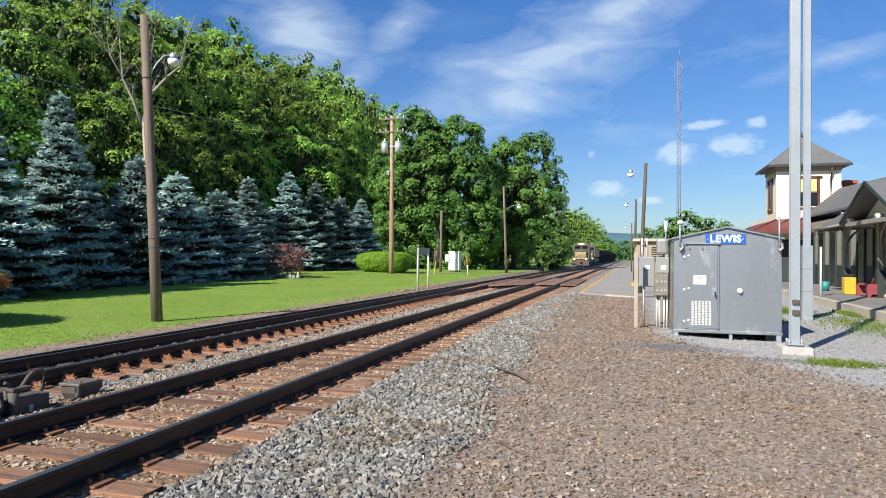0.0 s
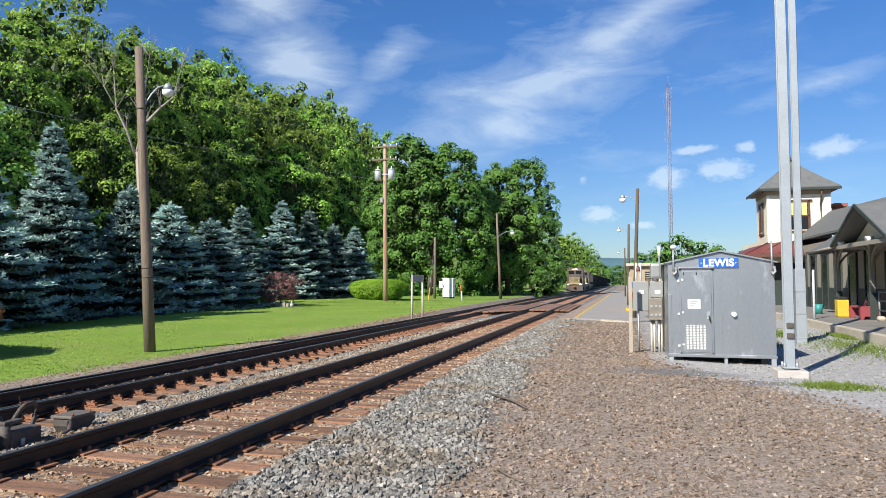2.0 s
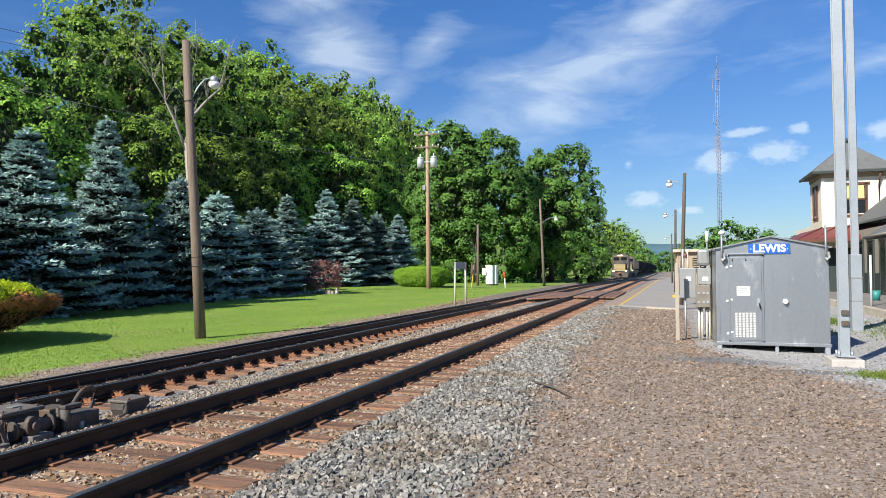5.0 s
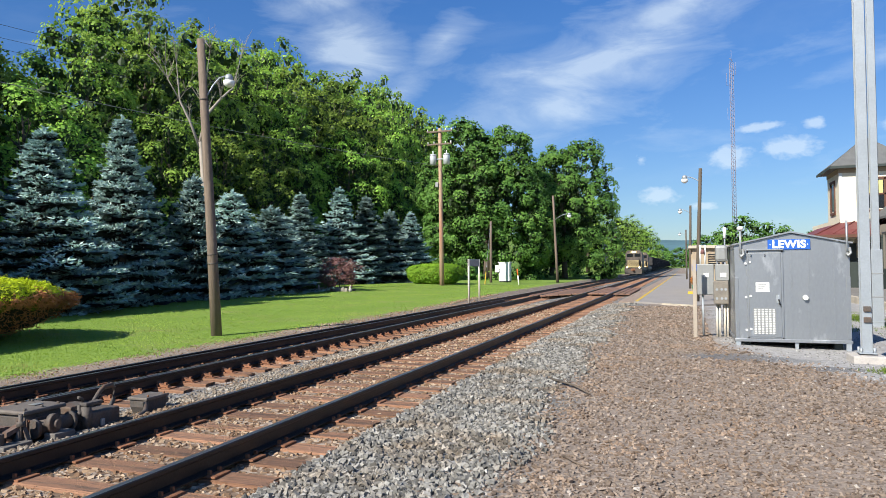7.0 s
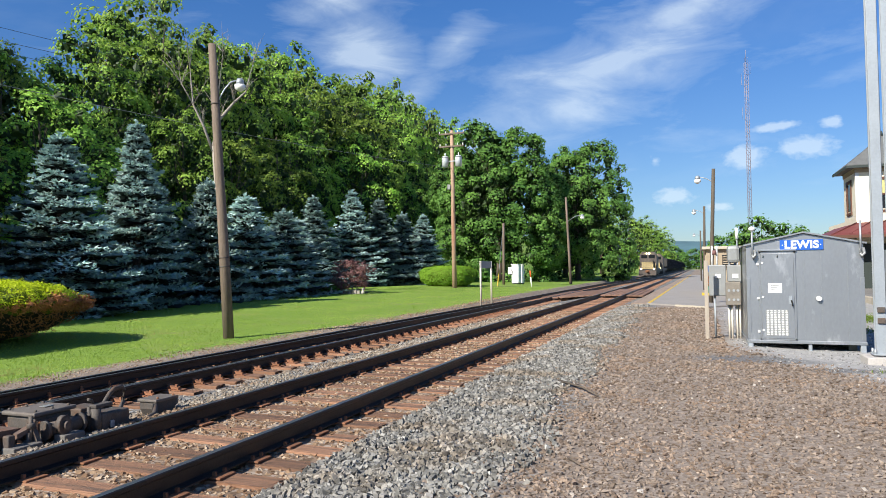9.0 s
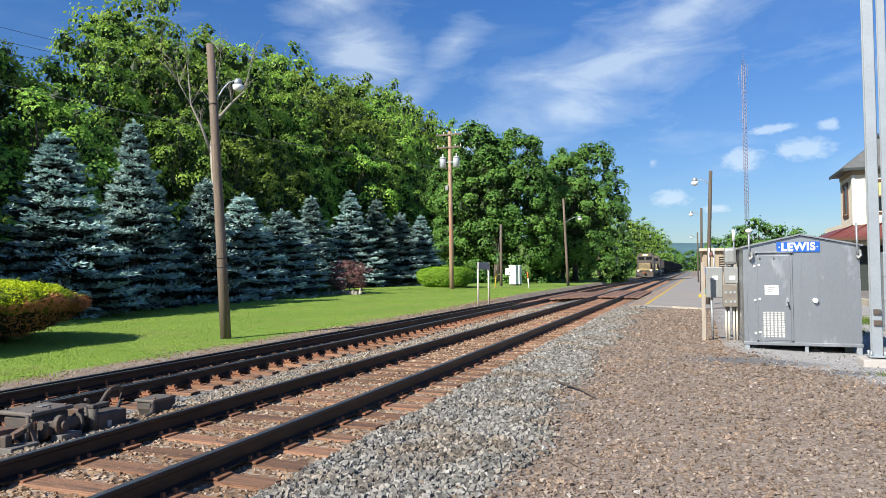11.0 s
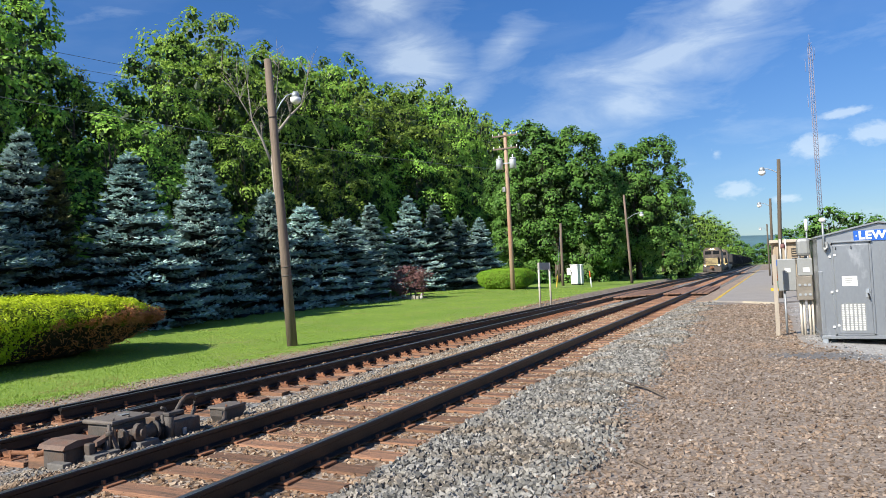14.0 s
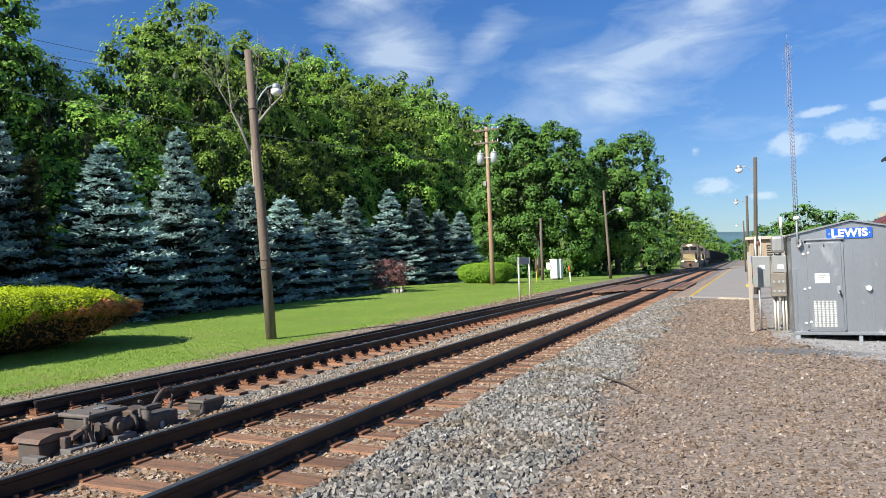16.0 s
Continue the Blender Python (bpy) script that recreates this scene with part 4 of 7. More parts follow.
def plate_data(braced):
    """Tie plate with four spikes, or with the heavy braces of a switch."""
    bm = boxbm(-0.17, 0.17, -0.1, 0.1, 0.0, 0.018, bevel=0.004)
    for sx in (-1, 1):
        for sy in (-0.06, 0.06):
            box(bm, sx * 0.085 - 0.014, sx * 0.085 + 0.014, sy - 0.012, sy + 0.012, 0.0, 0.055)
    if braced:
        for sx in (-1, 1):
            prism(bm, [(sx * 0.08, 0.018), (sx * 0.24, 0.018), (sx * 0.24, 0.035), (sx * 0.13, 0.055), (sx * 0.05, 0.09)][::sx], 1, -0.035, 0.035)
            box(bm, sx * 0.20 - 0.018, sx * 0.20 + 0.018, -0.018, 0.018, 0.03, 0.085)
            box(bm, sx * 0.27 - 0.015, sx * 0.27 + 0.015, -0.06, -0.03, 0.01, 0.05)
            box(bm, sx * 0.14 - 0.015, sx * 0.14 + 0.015, 0.045, 0.075, 0.01, 0.06)
        box(bm, -0.34, 0.34, -0.085, 0.085, -0.004, 0.012)
    me = bpy.data.meshes.new("tie_plate")
    bm.to_mesh(me)
    bm.free()
    me.materials.append(M_RUST)
    return me


TIES = [tie_data(i) for i in range(5)]
PLATE, BRACED = plate_data(False), plate_data(True)


def track(name, label, xl, xr, zt, braced, y_end):
    tr = thing(name, label, "railway track")
    for x in (xl, xr):
        part("rail", rail_mesh(bmesh.new(), [(x, y, zt) for y in (-60, 20, 60, y_end)]), [M_RAIL, M_RAILTOP], tr, "dark rusty steel rail with worn head")
    rng = random.Random(int(-xl * 10))
    xc, y, far_rows = (xl + xr) / 2, -5.7, [-6.2 - 0.53 * i for i in range(100)]
    while y < 120:
        z = zt - TIE_DROP
        if y < 42:
            t = piece("tie", rng.choice(TIES), tr, pose(xc + rng.uniform(-0.05, 0.05), y, z + rng.uniform(-0.008, 0.006), 0, 0, rng.uniform(-1.2, 1.2) + (180 if rng.random() < 0.5 else 0)))
            if 0 < y < 30:
                back = t.matrix_basis.inverted()
                for x in (xl, xr):
                    piece("tie_plate", BRACED if braced else PLATE, t, back @ pose(x, y, z))
        else:
            far_rows.append(y)
        y += 0.53 * rng.uniform(0.93, 1.07)
    bm = bmesh.new()
    for yy in far_rows:
        box(bm, xc - 1.3, xc + 1.3, yy - 0.11, yy + 0.11, zt - 0.36, zt - TIE_DROP)
    tagged(part("far_tie_run", bm, M_TIE, tr), kind="stuff")
    return tr


XL1, XR1, ZT1 = -5.2, -3.76, 0.13
XL2, XR2, ZT2 = -9.33, -7.93, -0.05
track("railway_track", "main railway track on brown wooden ties", XL1, XR1, ZT1, False, 900)
t2 = track("railway_track", "switch track with braced rails on rusty ties", XL2, XR2, ZT2, True, 900)
# switch points lying beside the stock rails
for x0, x1 in ((XL2 + 0.16, XL2 + 0.62), (XR2 - 0.11, XR2 - 0.02)):
    part("switch_point", rail_mesh(bmesh.new(), [(x0, 6.5, ZT2 - 0.005), (x0 + (x1 - x0) * 0.4, 16, ZT2 - 0.004), (x1, 34, ZT2 - 0.004)]), [M_RAIL, M_RAILTOP], t2)
cross = thing("crossover_track", "steel crossover rails joining the two tracks", "railway track")
for dx in (-0.72, 0.72):
    path = []
    for i in range(13):
        s = i / 12
        e = s * s * (3 - 2 * s)
        path.append(((XL2 + XR2) / 2 * (1 - e) + (XL1 + XR1) / 2 * e + dx, 66 + 58 * s, (ZT2 + (ZT1 - ZT2) * e) + 0.006))
    part("rail", rail_mesh(bmesh.new(), path), [M_RAIL, M_RAILTOP], cross)
bm = bmesh.new()
for i in range(70):
    s = i / 69
    e = s * s * (3 - 2 * s)
    xx = -8.63 * (1 - e) - 4.48 * e
    box(bm, xx - 1.5, xx + 1.5, 66 + 58 * s - 0.11, 66 + 58 * s + 0.11, -0.3, ZT2 + (ZT1 - ZT2) * e - TIE_DROP + 0.004)
tagged(part("far_tie_run", bm, M_TIE, cross), kind="stuff")

# timber grade crossing: planks laid along the rails
M_PLANK = material("crossing_plank", (0.21, 0.115, 0.075), 0.8, vary=0.3, scale=2, fine=30, bump=0.4, each=0.2, stretch=(4, 0.3, 1))
crossing = thing("grade_crossing", "brown timber plank crossing over the tracks", "level crossing")


def planks(x0, x1, z0, z1, n, ya, yb):
    w = (x1 - x0) / n
    for i in range(n):
        zc = z0 + (z1 - z0) * (i + 0.5) / n
        part("plank", boxbm(x0 + i * w + 0.012, x0 + (i + 1) * w - 0.012, ya + 0.06 * (i % 2), yb, zc - 0.075, zc, bevel=0.012), M_PLANK, crossing)


planks(XL1 + 0.12, XR1 - 0.12, 0.10, 0.10, 4, 38.2, 48.5)
planks(XR1 + 0.1, XR1 + 1.0, 0.10, 0.08, 3, 37.9, 48.0)
planks(XR2 + 0.1, XL1 - 0.1, -0.06, 0.10, 7, 38.6, 49.0)
planks(XL2 + 0.75, XR2 - 0.12, -0.06, -0.06, 2, 39.2, 49.5)
for i in range(5):
    part("bearer", boxbm(XR2 + 0.12, XL1 - 0.12, 38.95 + 2.2 * i, 39.15 + 2.2 * i, -0.26, -0.19, bevel=0.01), M_TIE, crossing)

# ---- switch machine between the tracks ----
M_LIDGREY = material("grey_brown_lid", (0.16, 0.135, 0.115), 0.7, 0.2, vary=0.25, scale=4, fine=50, bump=0.2, stain=(0.10, 0.08, 0.07), stain_scale=3)
M_BLOCK = material("weathered_iron_block", (0.15, 0.135, 0.12), 0.8, 0.1, vary=0.3, scale=6, fine=50, bump=0.3)
M_MACHINE = material("grimy_cast_iron", (0.10, 0.085, 0.074), 0.7, 0.3, vary=0.35, scale=5, fine=40, bump=0.3, stain=(0.15, 0.085, 0.05), stain_scale=3)
sw = thing("switch_machine", "grimy dark iron switch machine between the tracks", "switch machine", m=pose(-6.5, 5.45, -0.2) @ Matrix.Diagonal((0.85, 0.72, 1.0, 1)))
part("base_timber", boxbm(-0.75, 0.55, -1.05, -0.8, -0.05, 0.10, bevel=0.01), M_TIE, sw)
part("base_timber", boxbm(-0.75, 0.55, -0.05, 0.2, -0.05, 0.10, bevel=0.01), M_TIE, sw)
body = part("gear_case", boxbm(-0.28, 0.20, -0.50, 0.10, 0.10, 0.36, bevel=0.03), M_MACHINE, sw)
part("lid", boxbm(-0.32, 0.24, -0.55, 0.15, 0.36, 0.405, bevel=0.018), M_LIDGREY, body, "grey brown iron lid")
part("data_plate", boxbm(-0.05, 0.05, -0.2, -0.05, 0.411, 0.416), M_GREYBOX, body)
M_LID = material("rust_brown_lid", (0.16, 0.105, 0.08), 0.75, 0.2, vary=0.3, scale=5, fine=50, bump=0.3, stain=(0.20, 0.09, 0.05), stain_scale=4)
mot = part("motor_case", boxbm(-0.22, 0.16, -1.25, -0.72, 0.02, 0.23, bevel=0.03), M_MACHINE, sw)
part("lid", prismbm([(-1.30, 0.23), (-0.68, 0.23), (-0.72, 0.285), (-1.08, 0.30), (-1.26, 0.27)], 0, -0.26, 0.20), M_LID, mot, "rust brown iron lid")
for y0, y1, x0, x1, zt in ((-1.42, -1.28, 0.06, 0.34, 0.13), (-1.05, -0.62, 0.26, 0.46, 0.15), (-0.36, -0.02, 0.36, 0.54, 0.17)):
    part("base_block", boxbm(x0, x1, y0, y1, -0.02, zt, bevel=0.012), M_BLOCK, sw, "grey weathered iron block")
for y0, zt in ((-0.66, 0.40), (-0.70, 0.24), (0.30, 0.36)):
    part("link_pin", tubebm([(0.30, y0, 0.05), (0.30, y0, zt)], 0.028, 8), M_MACHINE, sw)
    part("pin_collar", tubebm([(0.30, y0, zt - 0.12), (0.30, y0, zt - 0.07)], 0.05, 8), M_MACHINE, sw)
part("hasp", prismbm([(-0.86, 0.20), (-0.62, 0.26), (-0.60, 0.30), (-0.86, 0.25)], 0, 0.20, 0.30), M_LID, sw)
part("crank_wheel", tubebm([(0.40, -0.28, 0.26), (0.47, -0.28, 0.26)], 0.10, 14), M_MACHINE, sw)
part("crank_boss", tubebm([(0.47, -0.28, 0.26), (0.52, -0.28, 0.26)], 0.045, 10), M_MACHINE, sw)
part("cover_plate", boxbm(0.225, 0.235, -0.5, 0.0, 0.16, 0.32, bevel=0.004), M_LID, sw)
for i in range(4):
    part("cover_bolt", tubebm([(0.235, -0.47 + 0.145 * i, 0.30), (0.25, -0.47 + 0.145 * i, 0.30)], 0.014, 6), M_RUST, sw)
part("motor", tubebm([(0.30, -0.45, 0.22), (0.30, 0.15, 0.22)], 0.075, 16), M_MACHINE, sw)
for yy in (-0.47, 0.12):
    part("motor_flange", tubebm([(0.30, yy, 0.22), (0.30, yy + 0.05, 0.22)], 0.10, 16), M_MACHINE, sw)
hand = part("throw_lever_box", boxbm(0.14, 0.42, 0.40, 0.95, 0.06, 0.27, bevel=0.025), M_MACHINE, sw)
part("padlock", boxbm(0.42, 0.45, 0.55, 0.62, 0.10, 0.18, bevel=0.008), M_GALV, hand)
part("lever", tubebm([(0.3, 0.45, 0.27), (0.3, 0.35, 0.42), (0.3, 0.28, 0.44)], 0.018, 8), M_MACHINE, sw)
for k, (a, b) in enumerate((((-0.25, 0.2, 0.14), (-1.2, 0.6, 0.08)), ((-0.35, -0.2, 0.10), (-1.25, -0.2, 0.06)), ((-0.35, -0.9, 0.10), (-1.25, -0.9, 0.06)))):
    part("operating_rod", tubebm([a, b], 0.024, 8), M_RUST, sw)
part("conduit_loop", tubebm([(0.0, 0.60, 0.24), (0.0, 0.85, 0.26), (0.0, 1.02, 0.40), (-0.02, 1.14, 0.44), (-0.04, 1.32, 0.44), (-0.05, 1.38, 0.40), (-0.05, 1.36, 0.26), (-0.02, 1.26, 0.19), (0.0, 1.08, 0.17), (0.0, 0.9, 0.2)], 0.03, 8), M_MACHINE, sw)
part("hose", tubebm([(0.34, 0.90, 0.1), (0.36, 1.3, 0.05), (0.28, 1.65, 0.08), (0.12, 1.88, 0.17)], 0.04, 8), M_MACHINE, sw)
jb = part("junction_box", prismbm([(1.93, 0.0), (2.22, 0.0), (2.33, 0.10), (2.33, 0.19), (1.85, 0.19), (1.85, 0.10)], 0, -0.15, 0.15), M_MACHINE, sw, "dark iron junction box")
part("lid", boxbm(-0.18, 0.18, 1.82, 2.36, 0.19, 0.225, bevel=0.01), M_LIDGREY, jb)
for yy in (1.90, 2.28):
    part("lid_bolt", tubebm([(0.14, yy, 0.225), (0.14, yy, 0.25)], 0.018, 6), M_RUST, jb)
part("spout", tubebm([(0.05, 2.33, 0.12), (0.05, 2.46, 0.13)], 0.05, 8), M_MACHINE, jb)
for i in range(3):
    for j in (-0.28, 0.2):
        part("lid_bolt", tubebm([(j * 0.9, -0.48 + 0.27 * i, 0.40), (j * 0.9, -0.48 + 0.27 * i, 0.425)], 0.02, 6), M_MACHINE, body)
for yy in (-0.62, -0.1, 0.34):
    part("bracket", prismbm([(0.22, 0.0), (0.46, 0.0), (0.46, 0.06), (0.30, 0.30), (0.22, 0.30)], 1, yy - 0.03, yy + 0.03), M_MACHINE, sw)
part("crank_hub", tubebm([(0.36, 0.36, 0.10), (0.36, 0.36, 0.34)], 0.07, 12), M_MACHINE, sw)
part("crank_arm", boxbm(0.30, 0.42, 0.30, 0.62, 0.34, 0.38, bevel=0.012), M_MACHINE, sw)
part("terminal_box", boxbm(-0.30, 0.02, 0.45, 0.85, 0.08, 0.30, bevel=0.02), M_MACHINE, sw)
part("slide_rod", tubebm([(-0.42, -1.2, 0.14), (-0.42, 0.5, 0.14)], 0.03, 8), M_RUST, sw)
for i, (a, b) in enumerate(((0.26, -0.66), (0.26, 0.32), (-0.3, -0.66), (0.30, -0.98))):
    part("lug", boxbm(a - 0.05, a + 0.05, b - 0.05, b + 0.05, 0.05, 0.26, bevel=0.015), M_MACHINE, sw)
tagged(part("stick", tubebm([(-1.85, 9.55, 0.03), (-1.45, 9.0, 0.05), (-1.18, 8.55, 0.03)], [0.018, 0.015, 0.01], 6), M_BARK), "thin broken dry branch lying on the gravel", "stick")
tagged(part("stick", tubebm([(-1.05, 5.75, 0.02), (-0.92, 5.55, 0.03), (-0.78, 5.42, 0.02)], [0.010, 0.009, 0.006], 6), M_POLE), "short pale splinter of wood on gravel", "stick")

# ---- signal bungalow ----
X0, X1, YF, YB = 0.90, 2.92, 14.80, 17.1
shed = thing("signal_bungalow", "aluminium signal bungalow with a blue name sign", "signal hut", m=pose(0, 0, 0))
xm, ze, zp = (X0 + X1) / 2, 1.99, 2.20
part("body", prismbm([(X0, 0.09), (X1, 0.09), (X1, ze), (xm, zp), (X0, ze)], 1, YF, YB), M_ALU, shed)
bm = bmesh.new()
for a, b in (((X0 - 0.05, ze - 0.01), (xm, zp + 0.012)), ((xm, zp + 0.012), (X1 + 0.05, ze - 0.01))):
    prism(bm, [a, b, (b[0], b[1] + 0.03), (a[0], a[1] + 0.03)], 1, YF - 0.05, YB + 0.05)
part("roof", bm, M_ALU, shed)
part("base_rail", boxbm(X0 - 0.02, X1 + 0.02, YF - 0.03, YF + 0.03, 0.075, 0.135, bevel=0.006), M_ALU, shed)
part("base_rail", boxbm(X0 - 0.02, X0 + 0.04, YF, YB, 0.075, 0.135, bevel=0.006), M_ALU, shed)
for x in (X0, X1 - 0.09):
    for y in (YF - 0.02, YB - 0.09):
        part("leg", boxbm(x, x + 0.09, y, y + 0.09, -0.10, 0.10, bevel=0.006), M_GALV, shed)
part("centre_foot", boxbm(xm + 0.05, xm + 0.11, YF, YF + 0.06, -0.10, 0.10), M_GALV, shed)
# beams added under the floor to block light and keep the gap dark
for x in (X0 + 0.12, X1 - 0.26):
    part("skid", boxbm(x, x + 0.14, YF + 0.15, YB - 0.15, -0.10, 0.09), M_TRIM, shed)
part("skid", boxbm(X0 + 0.26, X1 - 0.26, YF + 0.75, YF + 0.9, -0.10, 0.09), M_TRIM, shed)
for x in (X0 - 0.006, X1 - 0.064):
    part("corner_strip", boxbm(x, x + 0.07, YF - 0.007, YF + 0.05, 0.16, 1.35, bevel=0.004), M_ALU, shed)
for x in (1.92, 2.22, 2.66):
    part("panel_seam", boxbm(x - 0.012, x + 0.012, YF - 0.006, YF + 0.004, 0.17, 1.95), M_ALU, shed)
door = part("door", boxbm(1.155, 1.735, YF - 0.03, YF + 0.005, 0.17, 1.83, bevel=0.008), M_ALU, shed)
for x0, x1, z0, z1 in ((1.12, 1.155, 0.14, 1.87), (1.735, 1.77, 0.14, 1.87), (1.12, 1.77, 1.83, 1.87), (1.12, 1.77, 0.14, 0.17)):
    part("door_frame", boxbm(x0, x1, YF - 0.022, YF + 0.004, z0, z1, bevel=0.003), M_ALU, shed)
for z in (0.30, 0.95, 1.62):
    part("hinge", boxbm(1.08, 1.12, YF - 0.03, YF, z - 0.02, z + 0.02, bevel=0.004), M_WHITE, door)
    part("hinge", boxbm(1.16, 1.20, YF - 0.045, YF - 0.028, z + 0.01, z + 0.045, bevel=0.004), M_WHITE, door)
part("drip_cap", boxbm(1.12, 1.78, YF - 0.06, YF, 1.875, 1.90, bevel=0.004), M_ALU, shed)
part("notice", boxbm(1.275, 1.52, YF - 0.034, YF - 0.029, 1.06, 1.245), M_WHITE, door, "white paper notice")
for i in range(3):
    part("notice_line", boxbm(1.32, 1.47 - 0.03 * i, YF - 0.037, YF - 0.034, 1.20 - 0.04 * i, 1.21 - 0.04 * i), M_GREYBOX, door)
hd = part("handle", tubebm([(1.675, YF - 0.07, 0.92), (1.69, YF - 0.07, 0.86), (1.70, YF - 0.07, 0.80)], 0.013, 8), M_DARK, door, "dark lever handle")
part("lock_plate", boxbm(1.64, 1.70, YF - 0.04, YF - 0.028, 0.84, 1.0, bevel=0.004), M_GALV, door)
slot = bpy.data.meshes.new("vent_slot")
bm = boxbm(-0.019, 0.019, -0.004, 0.004, -0.009, 0.009, bevel=0.0)
bm.to_mesh(slot)
bm.free()
slot.materials.append(M_WHITE)
for i in range(6):
    for j in range(15):
        piece("vent_slot", slot, door, pose(1.26 + i * 0.066, YF - 0.034, 0.245 + j * 0.033, 14))
part("vent_shadow", boxbm(1.225, 1.625, YF - 0.0315, YF - 0.029, 0.225, 0.735), M_GREYBOX, door)
part("knob", tubebm([(2.15, YF - 0.08, 0.95), (2.15, YF, 0.95)], [0.045, 0.05], 12), M_WHITE, shed, "white round vent cap")
for x in (1.2, 1.45):
    part("hook", tubebm([(x, YF - 0.05, 1.80), (x, YF - 0.06, 1.77), (x, YF - 0.03, 1.75)], 0.008, 6), M_DARK, door)
sign = part("sign", boxbm(1.505, 2.255, YF - 0.022, YF - 0.006, 1.885, 2.085, bevel=0.004), M_BLUE, shed, "blue enamel sign with white letters")
txt = bpy.data.curves.new("letters", "FONT")
txt.body, txt.size, txt.extrude, txt.offset, txt.align_x, txt.align_y, txt.space_character = "LEWIS", 0.205, 0.003, 0.0085, "CENTER", "CENTER", 1.08
tob = bpy.data.objects.new("letters", txt)
scene.collection.objects.link(tob)
bpy.context.view_layer.update()
tme = bpy.data.meshes.new_from_object(tob.evaluated_get(bpy.context.evaluated_depsgraph_get()))
bpy.data.objects.remove(tob)
tme.materials.clear()
tme.materials.append(M_WHITE)
piece("letters", tme, sign, pose(1.88, YF - 0.026, 1.985, 90))
for x in (1.55, 2.21):
    part("sign_bolt", tubebm([(x, YF - 0.028, 1.985), (x, YF - 0.02, 1.985)], 0.011, 8), M_WHITE, sign)
for x, zt in ((1.01, 2.28), (2.87, 2.42)):
    part("pipe_mount", tubebm([(x, YF - 0.05, 1.80), (x + 0.02, YF - 0.09, 1.74), (x + 0.05, YF - 0.09, 1.80), (x + 0.04, YF - 0.05, 1.90)], 0.03, 8), M_GREYBOX, shed)
    part("pipe", tubebm([(x, YF - 0.05, 1.78), (x, YF - 0.05, zt)], 0.019, 8), M_GALV, shed)
bm = bmesh.new()
bmesh.ops.create_uvsphere(bm, u_segments=14, v_segments=8, radius=0.062, matrix=Matrix.Translation((1.01, YF - 0.05, 2.32)) @ Matrix.Diagonal((1, 1, 0.75, 1)))
part("dome_antenna", bm, M_WHITE, shed, "white dome antenna")
part("lug", boxbm(X1 - 0.06, X1 - 0.01, YF - 0.03, YF, 1.86, 1.90), M_WHITE, shed)

# meters and conduits beside the bungalow
M_CONDUIT = material("weathered_conduit", (0.60, 0.54, 0.45), 0.6, vary=0.12, scale=4)
cab = thing("meter_cabinet", "grey steel meter boxes on white conduits beside bungalow", "meter box")
b1 = part("box", boxbm(0.22, 0.58, 16.4, 16.62, 0.93, 1.62, bevel=0.02), M_GREYBOX, cab)
part("label_plate", boxbm(0.36, 0.47, 16.392, 16.4, 1.33, 1.42), M_WHITE, b1)
b2 = part("box", boxbm(0.60, 0.88, 16.2, 16.5, 1.25, 1.62, bevel=0.015), M_GREYBOX, cab)
part("label_plate", boxbm(0.70, 0.82, 16.192, 16.2, 1.33, 1.42), M_WHITE, b2)
M_OLDBOX = material("brown_stained_box", (0.20, 0.175, 0.145), 0.65, 0.25, vary=0.25, scale=5, fine=40, bump=0.2, stain=(0.28, 0.25, 0.21), stain_scale=4)
b3 = part("box", boxbm(0.56, 0.86, 16.15, 16.45, 0.74, 1.24, bevel=0.015), M_OLDBOX, cab, "brown stained steel box")
for x, z in ((0.62, 0.86), (0.72, 0.86), (0.80, 0.86), (0.62, 1.06), (0.72, 1.06), (0.80, 1.06)):
    part("knockout", tubebm([(x, 16.14, z), (x, 16.15, z)], 0.028, 10), M_GALV, b3)
part("meter_hood", boxbm(0.60, 0.86, 16.1, 16.42, 1.66, 2.04, bevel=0.07), M_GREYBOX, cab)
for x, zt in ((0.62, 0.74), (0.68, 0.74), (0.78, 0.74), (0.84, 0.74), (0.34, 0.93), (0.66, 1.7), (0.78, 1.7)):
    part("conduit", tubebm([(x, 16.3 if zt < 0.8 else 16.5, -0.02), (x, 16.3 if zt < 0.8 else 16.5, zt)], 0.022, 8), M_CONDUIT if zt < 0.8 else M_GALV, cab)
for x in (0.30, 0.40):
    part("riser", tubebm([(x, 16.5, 1.6), (x, 16.5, 2.05)], 0.02, 8), M_WHITE, cab)
part("insulator", tubebm([(0.35, 16.48, 1.85), (0.35, 16.48, 1.95)], [0.05, 0.04], 10), M_REDLEAF, cab)
tagged(part("wooden_post", boxbm(0.12, 0.20, 15.9, 15.98, -0.05, 1.72, bevel=0.006), material("bleached_timber", (0.38, 0.32, 0.255), 0.8, vary=0.25, stretch=(4, 4, 0.4))), "bleached square wooden post beside the meter boxes", "post")
ant = thing("whip_antenna", "white rod antenna on a thin pipe", "antenna")
part("pipe", tubebm([(0.86, 17.3, 0), (0.86, 17.3, 2.22)], 0.016, 8), M_GALV, ant)
part("rod", tubebm([(0.86, 17.3, 2.22), (0.86, 17.3, 2.48)], 0.035, 10), M_WHITE, ant)

